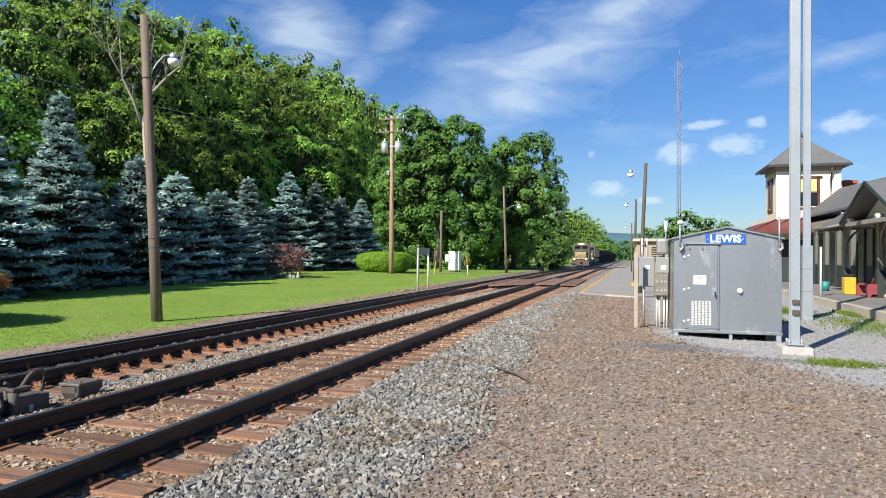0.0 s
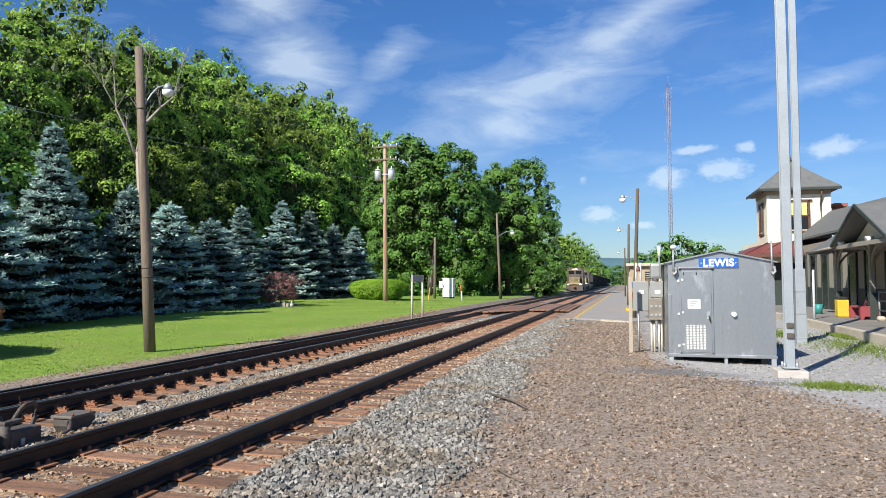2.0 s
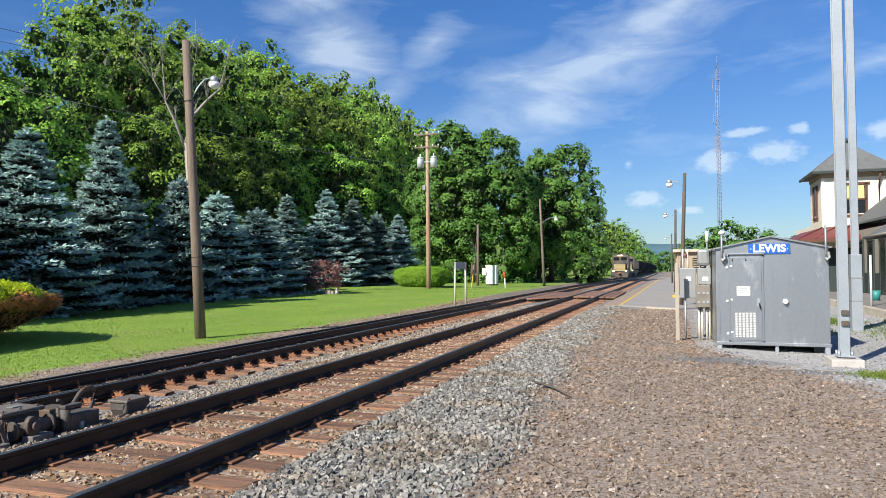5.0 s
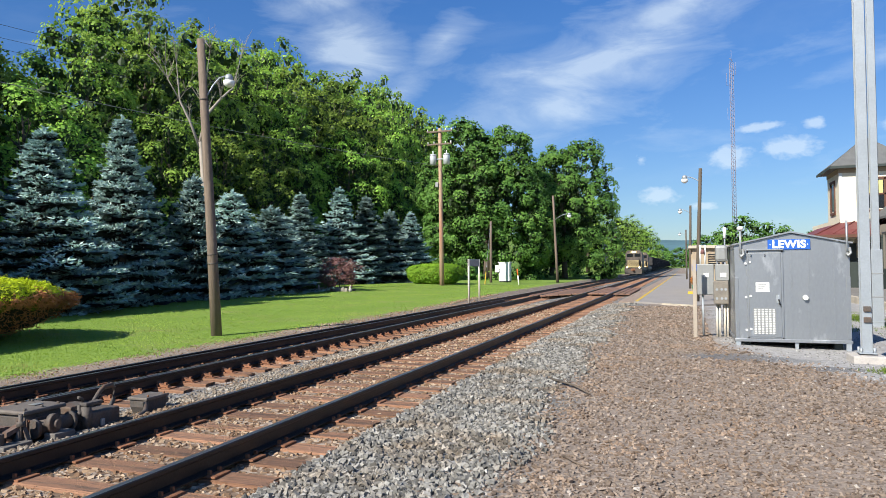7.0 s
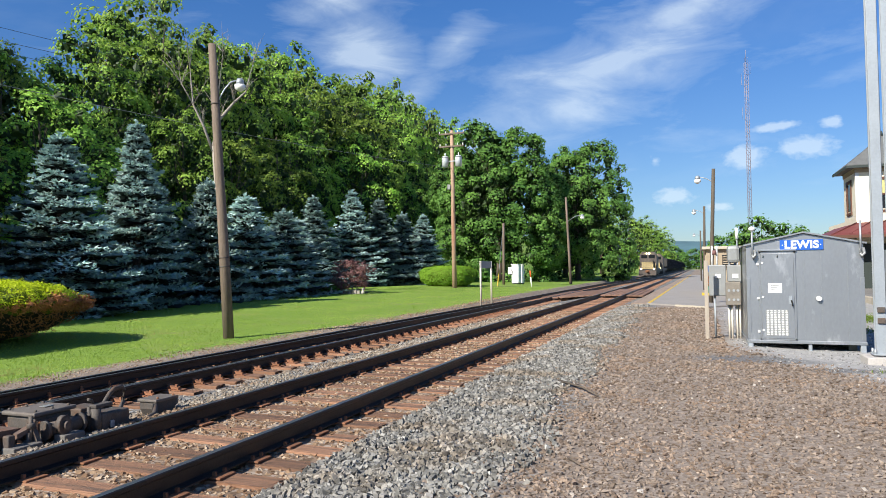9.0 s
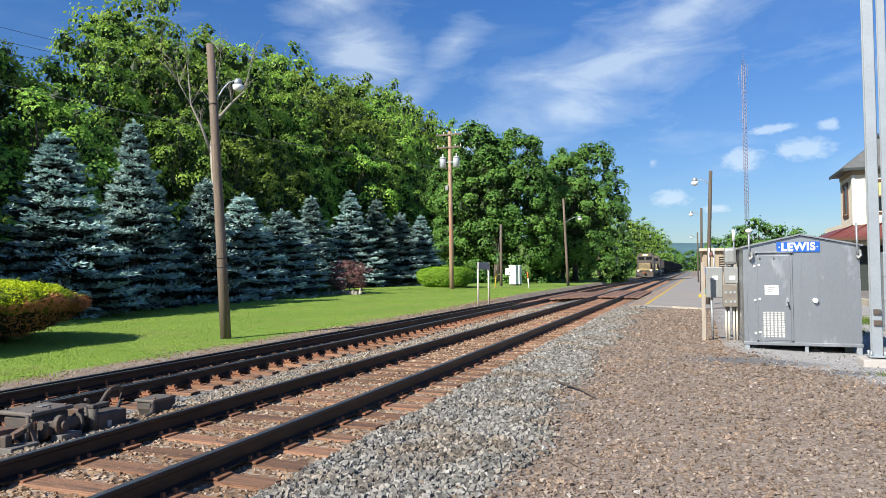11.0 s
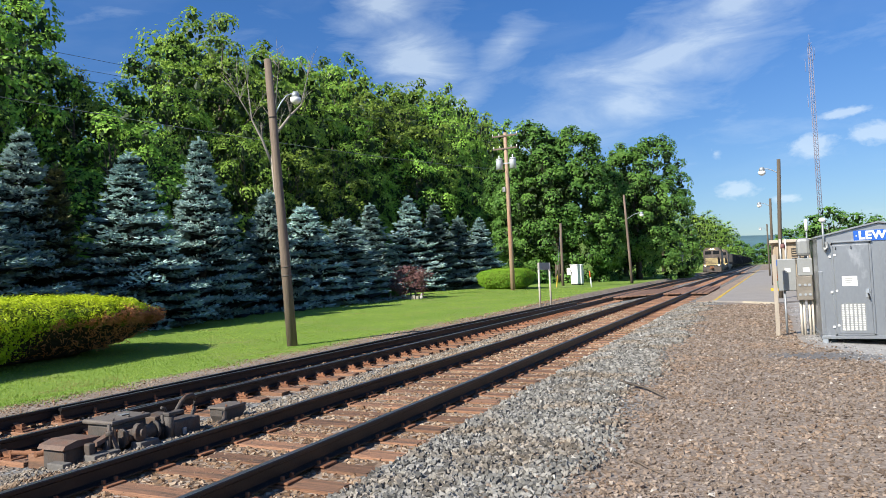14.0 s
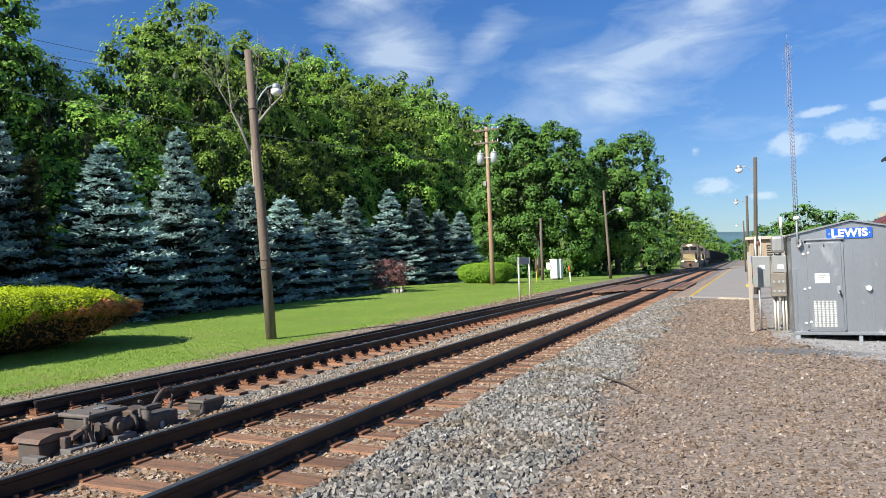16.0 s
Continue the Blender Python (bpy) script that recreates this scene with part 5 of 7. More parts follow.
# ---- steel masts on concrete footings ----
def steel_mast(name, x, y, h, w, footing, label, sleeve=0.0):
    m = thing(name, label, "mast")
    bm = bmesh.new()
    for s in (-1, 1):
        box(bm, x - w / 2, x + w / 2, y + s * w * 0.42 - 0.012, y + s * w * 0.42 + 0.012, 0.10, h, bevel=0.003)
    box(bm, x - 0.012, x + 0.012, y - w * 0.42, y + w * 0.42, 0.10, h)
    part("column", bm, M_GALV, m)
    part("base_plate", boxbm(x - w * 0.85, x + w * 0.85, y - w * 0.85, y + w * 0.85, 0.10, 0.125, bevel=0.004), M_GALV, m)
    for sx in (-1, 1):
        for sy in (-1, 1):
            part("bolt", tubebm([(x + sx * w * 0.65, y + sy * w * 0.65, 0.1), (x + sx * w * 0.65, y + sy * w * 0.65, 0.2)], 0.022, 6), M_GALV, m)
    for z in (0.62, 0.8) if not sleeve else ():
        part("clamp", boxbm(x - 0.05, x + 0.06, y - w * 0.42 - 0.05, y - w * 0.42 - 0.012, z, z + 0.09, bevel=0.008), M_MACHINE, m)
    part("cable", tubebm([(x + w * 0.5, y - w * 0.3, 0.2), (x + w * 0.52, y - w * 0.3, h * 0.5), (x + w * 0.5, y - w * 0.3, h)], 0.012, 6), M_GALV, m)
    if sleeve:
        part("sleeve", boxbm(x - w * 0.8, x + w * 0.8, y - w * 0.8, y + w * 0.8, -0.06, sleeve, bevel=0.012), M_GALV, m)
        for z in (0.72, 1.32):
            part("strap", boxbm(x - w * 0.84, x + w * 0.84, y - w * 0.84, y + w * 0.84, z, z + 0.035, bevel=0.004), M_GREYBOX, m)
        return m
    f = part("footing", boxbm(x - 0.88 * footing, x + 0.88 * footing, y - footing, y + footing, -0.15, 0.08, bevel=0.02), M_FOOTING)
    tagged(f, "weathered concrete footing block under the steel mast", "footing")
    return m


steel_mast("signal_mast", 2.79, 13.1, 9.0, 0.15, 0.28, "galvanised steel mast column on a concrete footing")
steel_mast("signal_mast", 4.60, 20.2, 13.0, 0.16, 0.30, "galvanised steel mast with lower sleeve beside drive", sleeve=1.95)
tagged(part("conduit_post", tubebm([(6.95, 28.4, 0.1), (6.95, 28.4, 2.05)], 0.042, 10), M_CAN), "white conduit post at the platform kerb", "post")


# ---- poles ----
def lamp_head(parent, p, d, reach=0.8, rise=0.35, s=1.0):
    """A curved bracket with a glass and metal luminaire."""
    p, d = Vector(p), Vector(d).normalized()
    pts = [p + d * reach * u + Vector((0, 0, rise * math.sin(u * 1.9))) for u in (0, 0.15, 0.35, 0.6, 0.85, 1.0)]
    part("bracket", tubebm(pts, 0.022 * s, 8), M_GALV, parent)
    e = pts[-1]
    part("luminaire", tubebm([e + Vector((0, 0, 0.10 * s)), e + Vector((0, 0, 0.02)), e - Vector((0, 0, 0.10 * s))], [0.08 * s, 0.12 * s, 0.13 * s], 12), M_GALV, parent)
    part("globe", tubebm([e - Vector((0, 0, 0.10 * s)), e - Vector((0, 0, 0.22 * s)), e - Vector((0, 0, 0.30 * s))], [0.17 * s, 0.16 * s, 0.06 * s], 12), M_WHITE, parent, "pale glass lamp globe")


def pole(name, base, top, r0, r1, label, category="pole", mat=None):
    p = thing(name, label, category)
    b, t = Vector(base), Vector(top)
    part("shaft", tubebm([b - Vector((0, 0, 0.2)), b.lerp(t, 0.33), b.lerp(t, 0.66), t], [r0, r0 * 0.67 + r1 * 0.33, r0 * 0.33 + r1 * 0.67, r1], 12), mat or M_POLE, p)
    return p


lp = pole("street_lamp", (-12.28, 15.78, -0.2), (-12.60, 15.5, 8.0), 0.15, 0.105, "weathered leaning wooden pole with curved lamp bracket", "lamp pole")
lamp_head(lp, (-12.50, 15.55, 6.30), (0.78, 0.62, 0), 0.64, 0.72, 0.9)
for z in (6.3, 2.0, 1.75):
    part("band", tubebm([(-12.28 - 0.0395 * (z + 0.2), 15.78 - 0.0345 * (z + 0.2), z), (-12.28 - 0.0395 * (z + 0.25), 15.78 - 0.0345 * (z + 0.25), z + 0.04)], 0.153 - 0.005 * z, 12), M_MACHINE, lp)
up_ = pole("utility_pole", (-18.79, 52.93, 0.0), (-18.85, 52.92, 13.1), 0.20, 0.14, "reddish wooden utility pole with crossarms and transformers", "utility pole", M_POLERED)
for z, w in ((12.75, 1.1), (11.7, 1.05)):
    part("crossarm", boxbm(-18.84 - w, -18.84 + w, 52.72, 52.84, z, z + 0.13, bevel=0.012), M_POLE, up_)
    for dx in (-0.95, -0.45, 0.5, 0.95):
        part("insulator", tubebm([(-18.84 + dx * w, 52.78, z + 0.13), (-18.84 + dx * w, 52.78, z + 0.30)], [0.05, 0.035], 8), M_WHITE, up_)
for dx in (-0.55, 0.62):
    tf = part("transformer", tubebm([(-18.83 + dx, 52.7, 10.05), (-18.83 + dx, 52.7, 10.85), (-18.83 + dx, 52.7, 10.95)], [0.27, 0.27, 0.22], 14), M_CAN, up_, "pale grey transformer can")
    part("can_rim", tubebm([(-18.83 + dx, 52.7, 10.82), (-18.83 + dx, 52.7, 10.88)], 0.29, 14), M_GREYBOX, tf)
    part("bushing", tubebm([(-18.83 + dx, 52.7, 10.95), (-18.83 + dx, 52.7, 11.2)], 0.05, 8), M_WHITE, tf)
    part("hanger", boxbm(-18.83 + min(0, dx), -18.83 + max(0, dx), 52.76, 52.82, 10.5, 10.58), M_GALV, up_)
part("meter", boxbm(-19.2, -18.95, 52.65, 52.85, 8.2, 8.6, bevel=0.02), M_GREYBOX, up_)
pole("guy_pole", (-17.65, 63.97, 0.1), (-17.6, 63.98, 6.05), 0.14, 0.11, "plain grey weathered wooden pole on lawn")
gw = thing("guy_wire", "steel guy wire with yellow plastic guard near the ground", "guy wire")
ga, gb = Vector((-17.6, 63.9, 5.9)), Vector((-16.1, 56.3, 0.0))
part("wire", tubebm([ga, gb], 0.012, 5), M_GALV, gw)
part("guard", tubebm([gb.lerp(ga, 0.02), gb.lerp(ga, 0.26)], 0.045, 8), M_YELLOW, gw, "yellow plastic guard")
fl = pole("street_lamp", (-11.95, 68.4, 0.05), (-12.28, 68.3, 8.7), 0.15, 0.10, "wooden lamp pole by the far lawn", "lamp pole")
lamp_head(fl, (-12.2, 68.3, 6.2), (0.97, -0.2, 0), 1.6, 0.6, 1.2)
for bx, by, tx, tz, lz, lab in ((0.47, 30.9, 0.70, 5.7, 5.12, "wooden platform lamp pole with hanging globe lamp"), (0.36, 47.5, 0.46, 5.5, 5.0, "wooden lamp pole further along the platform"), (0.3, 78.0, 0.3, 5.4, 4.8, "distant wooden lamp pole on the platform")):
    pl = pole("street_lamp", (bx, by, 0.0), (tx, by, tz), 0.085, 0.07, lab, "lamp pole", M_POLEDARK)
    lamp_head(pl, (tx - 0.02, by, lz), (-1, 0, 0), 0.62, 0.25, 0.85)

# ---- lattice radio mast in the distance ----
rm = thing("radio_mast", "thin grey lattice radio mast far away", "radio mast", m=pose(12.0, 180, 0))
M_MASTRED = material("mast_paint", (0.22, 0.20, 0.24), 0.7, vary=0.2, scale=0.2)
HM, WM = 51.0, 0.5
legs = [(WM * math.cos(a), WM * math.sin(a)) for a in (0.4, 0.4 + 2.094, 0.4 + 4.189)]
for x, y in legs:
    part("leg", tubebm([(x, y, 0), (x, y, HM)], 0.07, 5), M_MASTRED, rm)
bm = bmesh.new()
for k in range(58):
    for i in range(3):
        a, b = legs[i], legs[(i + 1) % 3]
        tube(bm, [(*a, k * 0.9), (*b, k * 0.9 + 0.9)], 0.035, 4, caps=False)
part("bracing", bm, M_MASTRED, rm)
for z, w in ((49.0, 0.9), (46.5, -1.1), (38.0, -1.0)):
    part("antenna", tubebm([(w * 0.3, 0, z - 1), (w, 0, z - 1), (w, 0, z + 2)], 0.05, 5), M_MASTRED, rm)
part("tip", tubebm([(0, 0, HM), (0, 0, HM + 3)], 0.05, 5), M_MASTRED, rm)

# ---- lawn furniture of the railway ----
sg = thing("metal_sign", "grey metal sign board on two thin white posts", "sign", m=pose(-10.15, 33.4, 0))
for dx, dy in ((0, -0.9), (0.0, 0.95)):
    part("post", tubebm([(dx, dy, -0.25), (dx, dy, 2.0)], 0.05, 8), M_CONDUIT, sg)
part("board", boxbm(-0.03, 0.02, -0.95, 1.0, 1.64, 2.0, bevel=0.01), M_GREYBOX, sg)
cb = thing("relay_cabinet", "white metal relay cabinet on the lawn", "cabinet", m=pose(-16.9, 66.2, ground_z(-16.9, 66.2)))
part("body", boxbm(-0.55, 0.55, 0, 0.8, 0.1, 1.95, bevel=0.03), M_WHITE, cb)
part("roof", boxbm(-0.62, 0.62, -0.07, 0.87, 1.95, 2.02, bevel=0.02), M_WHITE, cb)
part("plinth", boxbm(-0.5, 0.5, 0.05, 0.75, -0.1, 0.1), M_DARK, cb)
for x in (-0.53, 0.01):
    part("door", boxbm(x, x + 0.51, -0.025, 0.0, 0.15, 1.9, bevel=0.008), M_WHITE, cb)
part("side_box", boxbm(-0.95, -0.58, 0.1, 0.4, 1.0, 1.7, bevel=0.03), M_WHITE, cb)
part("conduit", tubebm([(-0.75, -0.02, 1.0), (-0.5, -0.06, 0.95), (-0.42, -0.06, 1.2), (-0.55, -0.04, 1.45)], 0.03, 8), M_DARK, cb)
mk = thing("marker_post", "orange topped white plastic marker post, leaning", "marker post", m=pose(-13.52, 58.0, ground_z(-13.5, 58), 0, -5, 0))
part("post", tubebm([(0, 0, -0.1), (0, 0, 0.85)], 0.055, 8), M_WHITE, mk)
M_ORANGE = material("orange_plastic", (0.75, 0.13, 0.02), 0.5, vary=0.08)
part("cap", tubebm([(0, 0, 0.85), (0, 0, 1.42)], 0.058, 8), M_ORANGE, mk)
bed = thing("planting_bed", "stone edged planting bed under the red bush", "flower bed", m=pose(-21.6, 40.2, ground_z(-21.6, 40.2)))
part("soil", boxbm(-1.3, 1.0, -0.6, 0.7, -0.1, 0.10, bevel=0.05), M_BARK, bed)
for i in range(10):
    part("edge_stone", boxbm(-1.35 + 0.25 * i, -1.14 + 0.25 * i, -0.78, -0.58, -0.05, 0.2 + 0.03 * (i % 3), bevel=0.03), M_POST, bed)
for x in (-22.5, -20.2):
    gn = thing("garden_ornament", "small pale stone garden ornament at the planting bed", "ornament", m=pose(x, 39.3, ground_z(x, 39.3)))
    part("body", tubebm([(0, 0, 0), (0, 0, 0.15), (0, 0, 0.30), (0.02, 0, 0.42)], [0.10, 0.12, 0.07, 0.02], 10), M_FOOTING, gn)

# ---- platform ----
plat = tagged(part("platform", prismbm([(-2.1, 30.4), (0.25, 27.9), (1.6, 29.5), (1.6, 46), (2.4, 130), (-1.3, 130)], 2, -0.15, 0.06), M_ASPHALT), "grey asphalt passenger platform along the track", "platform", kind="structure")
tagged(part("platform_edge_line", prismbm([(-2.06, 30.55), (-1.93, 30.42), (-1.15, 129.8), (-1.27, 129.8)], 2, 0.061, 0.065), M_YELLOW), "yellow painted line along the platform edge", "line", kind="structure")
tagged(part("platform_curb", prismbm([(-2.78, 31.0), (-2.115, 30.42), (-1.32, 130), (-1.85, 130)], 2, -0.15, 0.03), M_EDGING), "worn timber edging along the platform", "curb", kind="structure")
tagged(part("platform_curb", prismbm([(-0.9, 28.95), (0.3, 27.72), (0.36, 27.84), (-0.85, 29.1)], 2, -0.15, 0.075), M_CONCRETE), "pale concrete end of the platform", "curb", kind="structure")

tb = thing("platform_hut", "tan sided flat roofed hut on the platform", "hut")
part("wall", boxbm(0.42, 4.2, 40.6, 44.5, 0, 2.52), M_TAN, tb)
for i in range(14):
    part("batten", boxbm(0.47 + i * 0.28, 0.51 + i * 0.28, 40.575, 40.6, 0.05, 2.5), M_TAN, tb)
for i in range(12):
    part("batten", boxbm(0.395, 0.42, 40.75 + i * 0.32, 40.79 + i * 0.32, 0.05, 2.5), M_TAN, tb)
part("roof", boxbm(0.22, 4.4, 40.35, 44.7, 2.52, 2.68, bevel=0.02), M_CONCRETE, tb)
lv = part("louvre", boxbm(1.25, 1.85, 40.56, 40.6, 1.4, 2.2), M_DARK, tb)
for i in range(6):
    part("louvre_slat", boxbm(1.27, 1.83, 40.53, 40.57, 1.45 + i * 0.125, 1.50 + i * 0.125), M_TAN, lv)
tagged(part("platform_sign", boxbm(0.28, 0.62, 30.72, 30.76, 1.36, 1.62, bevel=0.006), M_BLUE), "small plain blue sign on the platform pole", "sign")
pt = thing("flower_pot", "green pot with red flowers and yellow base", "flower pot", m=pose(0.62, 38.6, 0.06))
part("pot", tubebm([(0, 0, 0), (0, 0, 0.5)], [0.2, 0.28], 12), material("pot_green", (0.03, 0.16, 0.10), 0.5), pt)
rng = np.random.default_rng(5)
o = unit(rng.normal(size=(260, 3))) * 0.3 + np.array([0, 0, 0.72])
v, f = leaves(o, unit(rng.normal(size=(260, 3))), 0.13, 0.1, rng)
piece("flowers", fast_mesh("flowers", v, f, foliage("flower_leaves", (0.05, 0.15, 0.02), (0.7, 0.12, 0.03))), pt)
tagged(part("step", boxbm(0.15, 0.55, 38.4, 38.8, 0.06, 0.2, bevel=0.01), M_YELLOW), "yellow painted block beside the hut", "block")


# ---- station building ----
ZP = 0.20
tagged(part("station_platform", prismbm([(6.35, 6), (60, 6), (60, 80), (7.4, 80), (6.75, 28)], 2, -0.2, ZP), M_PAVING), "worn grey paving in front of the station", "pavement", kind="structure")
tagged(part("station_curb", prismbm([(6.08, 6), (6.345, 6), (6.745, 28), (7.395, 80), (7.12, 80), (6.48, 28)], 2, -0.2, ZP + 0.02), M_CONCRETE), "old yellowish concrete kerb of the station platform", "curb", kind="structure")
XW = 10.2
st = thing("station_building", "cream railway station with grey roofs and square tower", "station")
part("wall", boxbm(XW, 18, 14, 45.0, ZP, 3.7), M_CREAMSHADE, st)
part("wainscot", boxbm(XW - 0.04, XW, 14, 45.0, ZP, 1.3), M_TRIM, st)
for i, y in enumerate((16, 19, 22, 24.6, 27.2, 30.2, 32.6, 34.8, 37.0, 39.2, 41.4, 43.4)):
    d = part("door" if i % 2 else "window", boxbm(XW - 0.06, XW - 0.01, y - 0.48, y + 0.48, ZP + (0.02 if i % 2 else 0.8), 3.0), M_GLASS, st)
    for a, b in ((-0.58, -0.48), (0.48, 0.58)):
        part("frame", boxbm(XW - 0.09, XW - 0.005, y + a, y + b, ZP, 3.1), M_TRIM, d)
    part("frame", boxbm(XW - 0.1, XW - 0.005, y - 0.62, y + 0.62, 3.0, 3.16), M_TRIM, d)


def slab(bm, pts, thick=0.1):
    """A roof plane with thickness: corner points in order."""
    a = [bm.verts.new(p) for p in pts]
    b = [bm.verts.new((p[0], p[1], p[2] - thick)) for p in pts]
    bm.faces.new(a)
    bm.faces.new(b[::-1])
    n = len(pts)
    for i in range(n):
        bm.faces.new((a[i], b[i], b[(i + 1) % n], a[(i + 1) % n]))
    return bm


XE, ZE = 7.95, 2.98
# platform canopy: sloping roof with hipped end, and a cross gable over the steps
part("canopy_roof", slab(bmesh.new(), [(XE, 8, ZE), (XE, 23.55, ZE), (9.7, 23.55, 4.3), (9.7, 8, 4.3)], 0.12), M_SHINGLE, st)
part("canopy_roof", slab(bmesh.new(), [(XE, 29.05, ZE), (XE, 33.2, ZE - 0.08), (9.7, 31.6, 4.3), (9.7, 29.05, 4.3)], 0.12), M_SHINGLE, st)
part("canopy_roof", slab(bmesh.new(), [(XE, 33.2, ZE - 0.08), (XW, 34.8, ZE + 0.1), (11.6, 33.6, 4.3), (9.7, 31.6, 4.3)], 0.12), M_SHINGLE, st)
part("canopy_roof", slab(bmesh.new(), [(9.7, 8, 4.3), (9.7, 23.55, 4.3), (11.6, 23.55, 4.45), (11.6, 8, 4.45)], 0.12), M_SHINGLE, st)
part("canopy_roof", slab(bmesh.new(), [(9.7, 29.05, 4.3), (9.7, 31.6, 4.3), (11.6, 33.6, 4.3), (11.6, 29.05, 4.45)], 0.12), M_SHINGLE, st)
# higher roof between the canopy and the tower
part("rear_roof", slab(bmesh.new(), [(10.05, 33.8, 4.12), (10.05, 44.95, 4.12), (12.0, 44.95, 5.8), (12.0, 33.8, 5.5)], 0.12), M_SHINGLE, st)
part("rear_roof", slab(bmesh.new(), [(12.0, 33.8, 5.5), (12.0, 44.95, 5.8), (15.5, 44.95, 5.8), (15.5, 33.8, 5.5)], 0.12), M_SHINGLE, st)
yg = 26.3
part("gable_roof", slab(bmesh.new(), [(XE - 0.15, 23.45, ZE + 0.02), (XE - 0.15, yg, 4.27), (12.2, yg, 4.62), (12.2, 23.5, 4.35)], 0.10), M_SHINGLE, st)
part("gable_roof", slab(bmesh.new(), [(XE - 0.15, yg, 4.27), (XE - 0.15, 29.15, ZE + 0.02), (12.2, 29.1, 4.35), (12.2, yg, 4.62)], 0.10), M_SHINGLE, st)
part("gable_panel", prismbm([(23.9, ZE + 0.12), (28.7, ZE + 0.12), (yg, 4.12)], 0, XE + 0.55, XE + 0.62), M_CREAM, st)
for a, b in ((23.45, yg), (29.15, yg)):
    bm = bmesh.new()
    s = 1 if b > a else -1
    prism(bm, [(a, ZE - 0.07), (a, ZE + 0.03), (b, 4.29), (b, 4.17)][::s], 0, XE - 0.2, XE - 0.15)
    part("barge_board", bm, M_TRIM, st)
part("soffit", boxbm(XE + 0.12, XW + 1.3, 8, 33.0, ZE - 0.02, ZE + 0.03), M_POST, st)
part("gable_beam", boxbm(XE - 0.05, XE + 0.1, 23.7, 28.9, ZE - 0.16, ZE - 0.02, bevel=0.01), M_POST, st)
part("gutter", tubebm([(XE - 0.06, 8, ZE - 0.05), (XE - 0.06, 23.4, ZE - 0.05)], 0.05, 8), M_POST, st)
part("gutter", tubebm([(XE - 0.06, 29.2, ZE - 0.05), (XE - 0.06, 33.2, ZE - 0.12)], 0.05, 8), M_POST, st)
PX = XE + 0.85
for y in (12.5, 16.5, 20.2, 23.9, 28.3, 32.4):
    ps = part("canopy_post", boxbm(PX, PX + 0.17, y - 0.085, y + 0.085, ZP, ZE + 0.25, bevel=0.012), M_POST, st)
    part("post_base", boxbm(PX - 0.04, PX + 0.21, y - 0.13, y + 0.13, ZP, ZP + 1.0, bevel=0.012), M_TRIM, ps)
    for s in (-1, 1):
        pts = [(PX + 0.08, y + s * (0.05 + 0.85 * (1 - math.cos(u))), 2.1 + 0.85 * math.sin(u)) for u in (0.0, 0.3, 0.6, 0.9, 1.2, 1.5)]
        part("bracket", tubebm(pts, 0.05, 6), M_POST, ps)
    pts = [(PX + 0.08 + 1.0 * (1 - math.cos(u)), y, 2.0 + 0.95 * math.sin(u)) for u in (0.0, 0.4, 0.8, 1.2, 1.5)]
    part("bracket", tubebm(pts, 0.05, 6), M_POST, ps)
for y in (25.7, 28.7):
    part("flood_lamp", tubebm([(XE + 0.2, y, 3.10), (XE - 0.02, y, 3.02)], [0.05, 0.11], 10), M_WHITE, st)
# main roof, ridge along the building
part("main_roof", slab(bmesh.new(), [(11.4, 10, 4.4), (11.4, 42.5, 4.4), (14.6, 38.5, 6.9), (14.6, 10, 6.9)], 0.15), M_SHINGLE, st)
part("main_roof", slab(bmesh.new(), [(18.5, 10, 4.2), (14.6, 10, 6.9), (14.6, 38.5, 6.9), (18.5, 42.5, 4.2)], 0.15), M_SHINGLE, st)
part("main_roof", slab(bmesh.new(), [(11.4, 42.5, 4.4), (18.5, 42.5, 4.2), (14.6, 38.5, 6.9)], 0.15), M_SHINGLE, st)
part("upper_wall", boxbm(11.5, 18, 14, 42.3, 3.7, 4.4), M_CREAM, st)
for x, y, z0, z1, w in ((14.9, 39.5, 5.6, 7.3, 0.38), (15.9, 36.2, 6.0, 8.3, 0.27), (13.0, 46.8, 4.5, 6.2, 0.3)):
    ch = part("chimney", boxbm(x - w, x + w, y - w, y + w, z0, z1, bevel=0.02), M_BRICK, st)
    part("chimney_cap", boxbm(x - w - 0.1, x + w + 0.1, y - w - 0.1, y + w + 0.1, z1, z1 + 0.22, bevel=0.03), M_BRICK, ch)
# tower
TX0, TX1, TY0, TY1 = 8.58, 12.07, 45.0, 48.3
part("wainscot", boxbm(TX0 - 0.03, XW + 0.1, TY0 - 0.03, TY0, ZP, 2.75), M_TRIM, st)
part("wainscot", boxbm(TX0 - 0.03, TX0, TY0, TY1, ZP, 2.75), M_TRIM, st)
tw = part("tower_wall", boxbm(TX0, TX1, TY0, TY1, ZP, 7.25), M_CREAM, st)
part("tower_frieze", boxbm(TX0 - 0.04, TX1 + 0.04, TY0 - 0.04, TY1 + 0.04, 6.85, 7.25), M_TAN, st)
cx, cy, zt = (TX0 + TX1) / 2, (TY0 + TY1) / 2, 9.15
rings = []
bm = bmesh.new()
for hx, hy, z in ((TX1 - cx + 0.47, TY1 - cy + 0.47, 7.12), (TX1 - cx + 0.47, TY1 - cy + 0.47, 7.28), (1.6, 1.5, 7.78), (0.85, 0.8, 8.42), (0.04, 0.04, zt)):
    rings.append([bm.verts.new((cx + sx * hx, cy + sy * hy, z)) for sx, sy in ((-1, -1), (1, -1), (1, 1), (-1, 1))])
for a, b in zip(rings, rings[1:]):
    for i in range(4):
        bm.faces.new((a[i], a[(i + 1) % 4], b[(i + 1) % 4], b[i]))
bm.faces.new(rings[0][::-1])
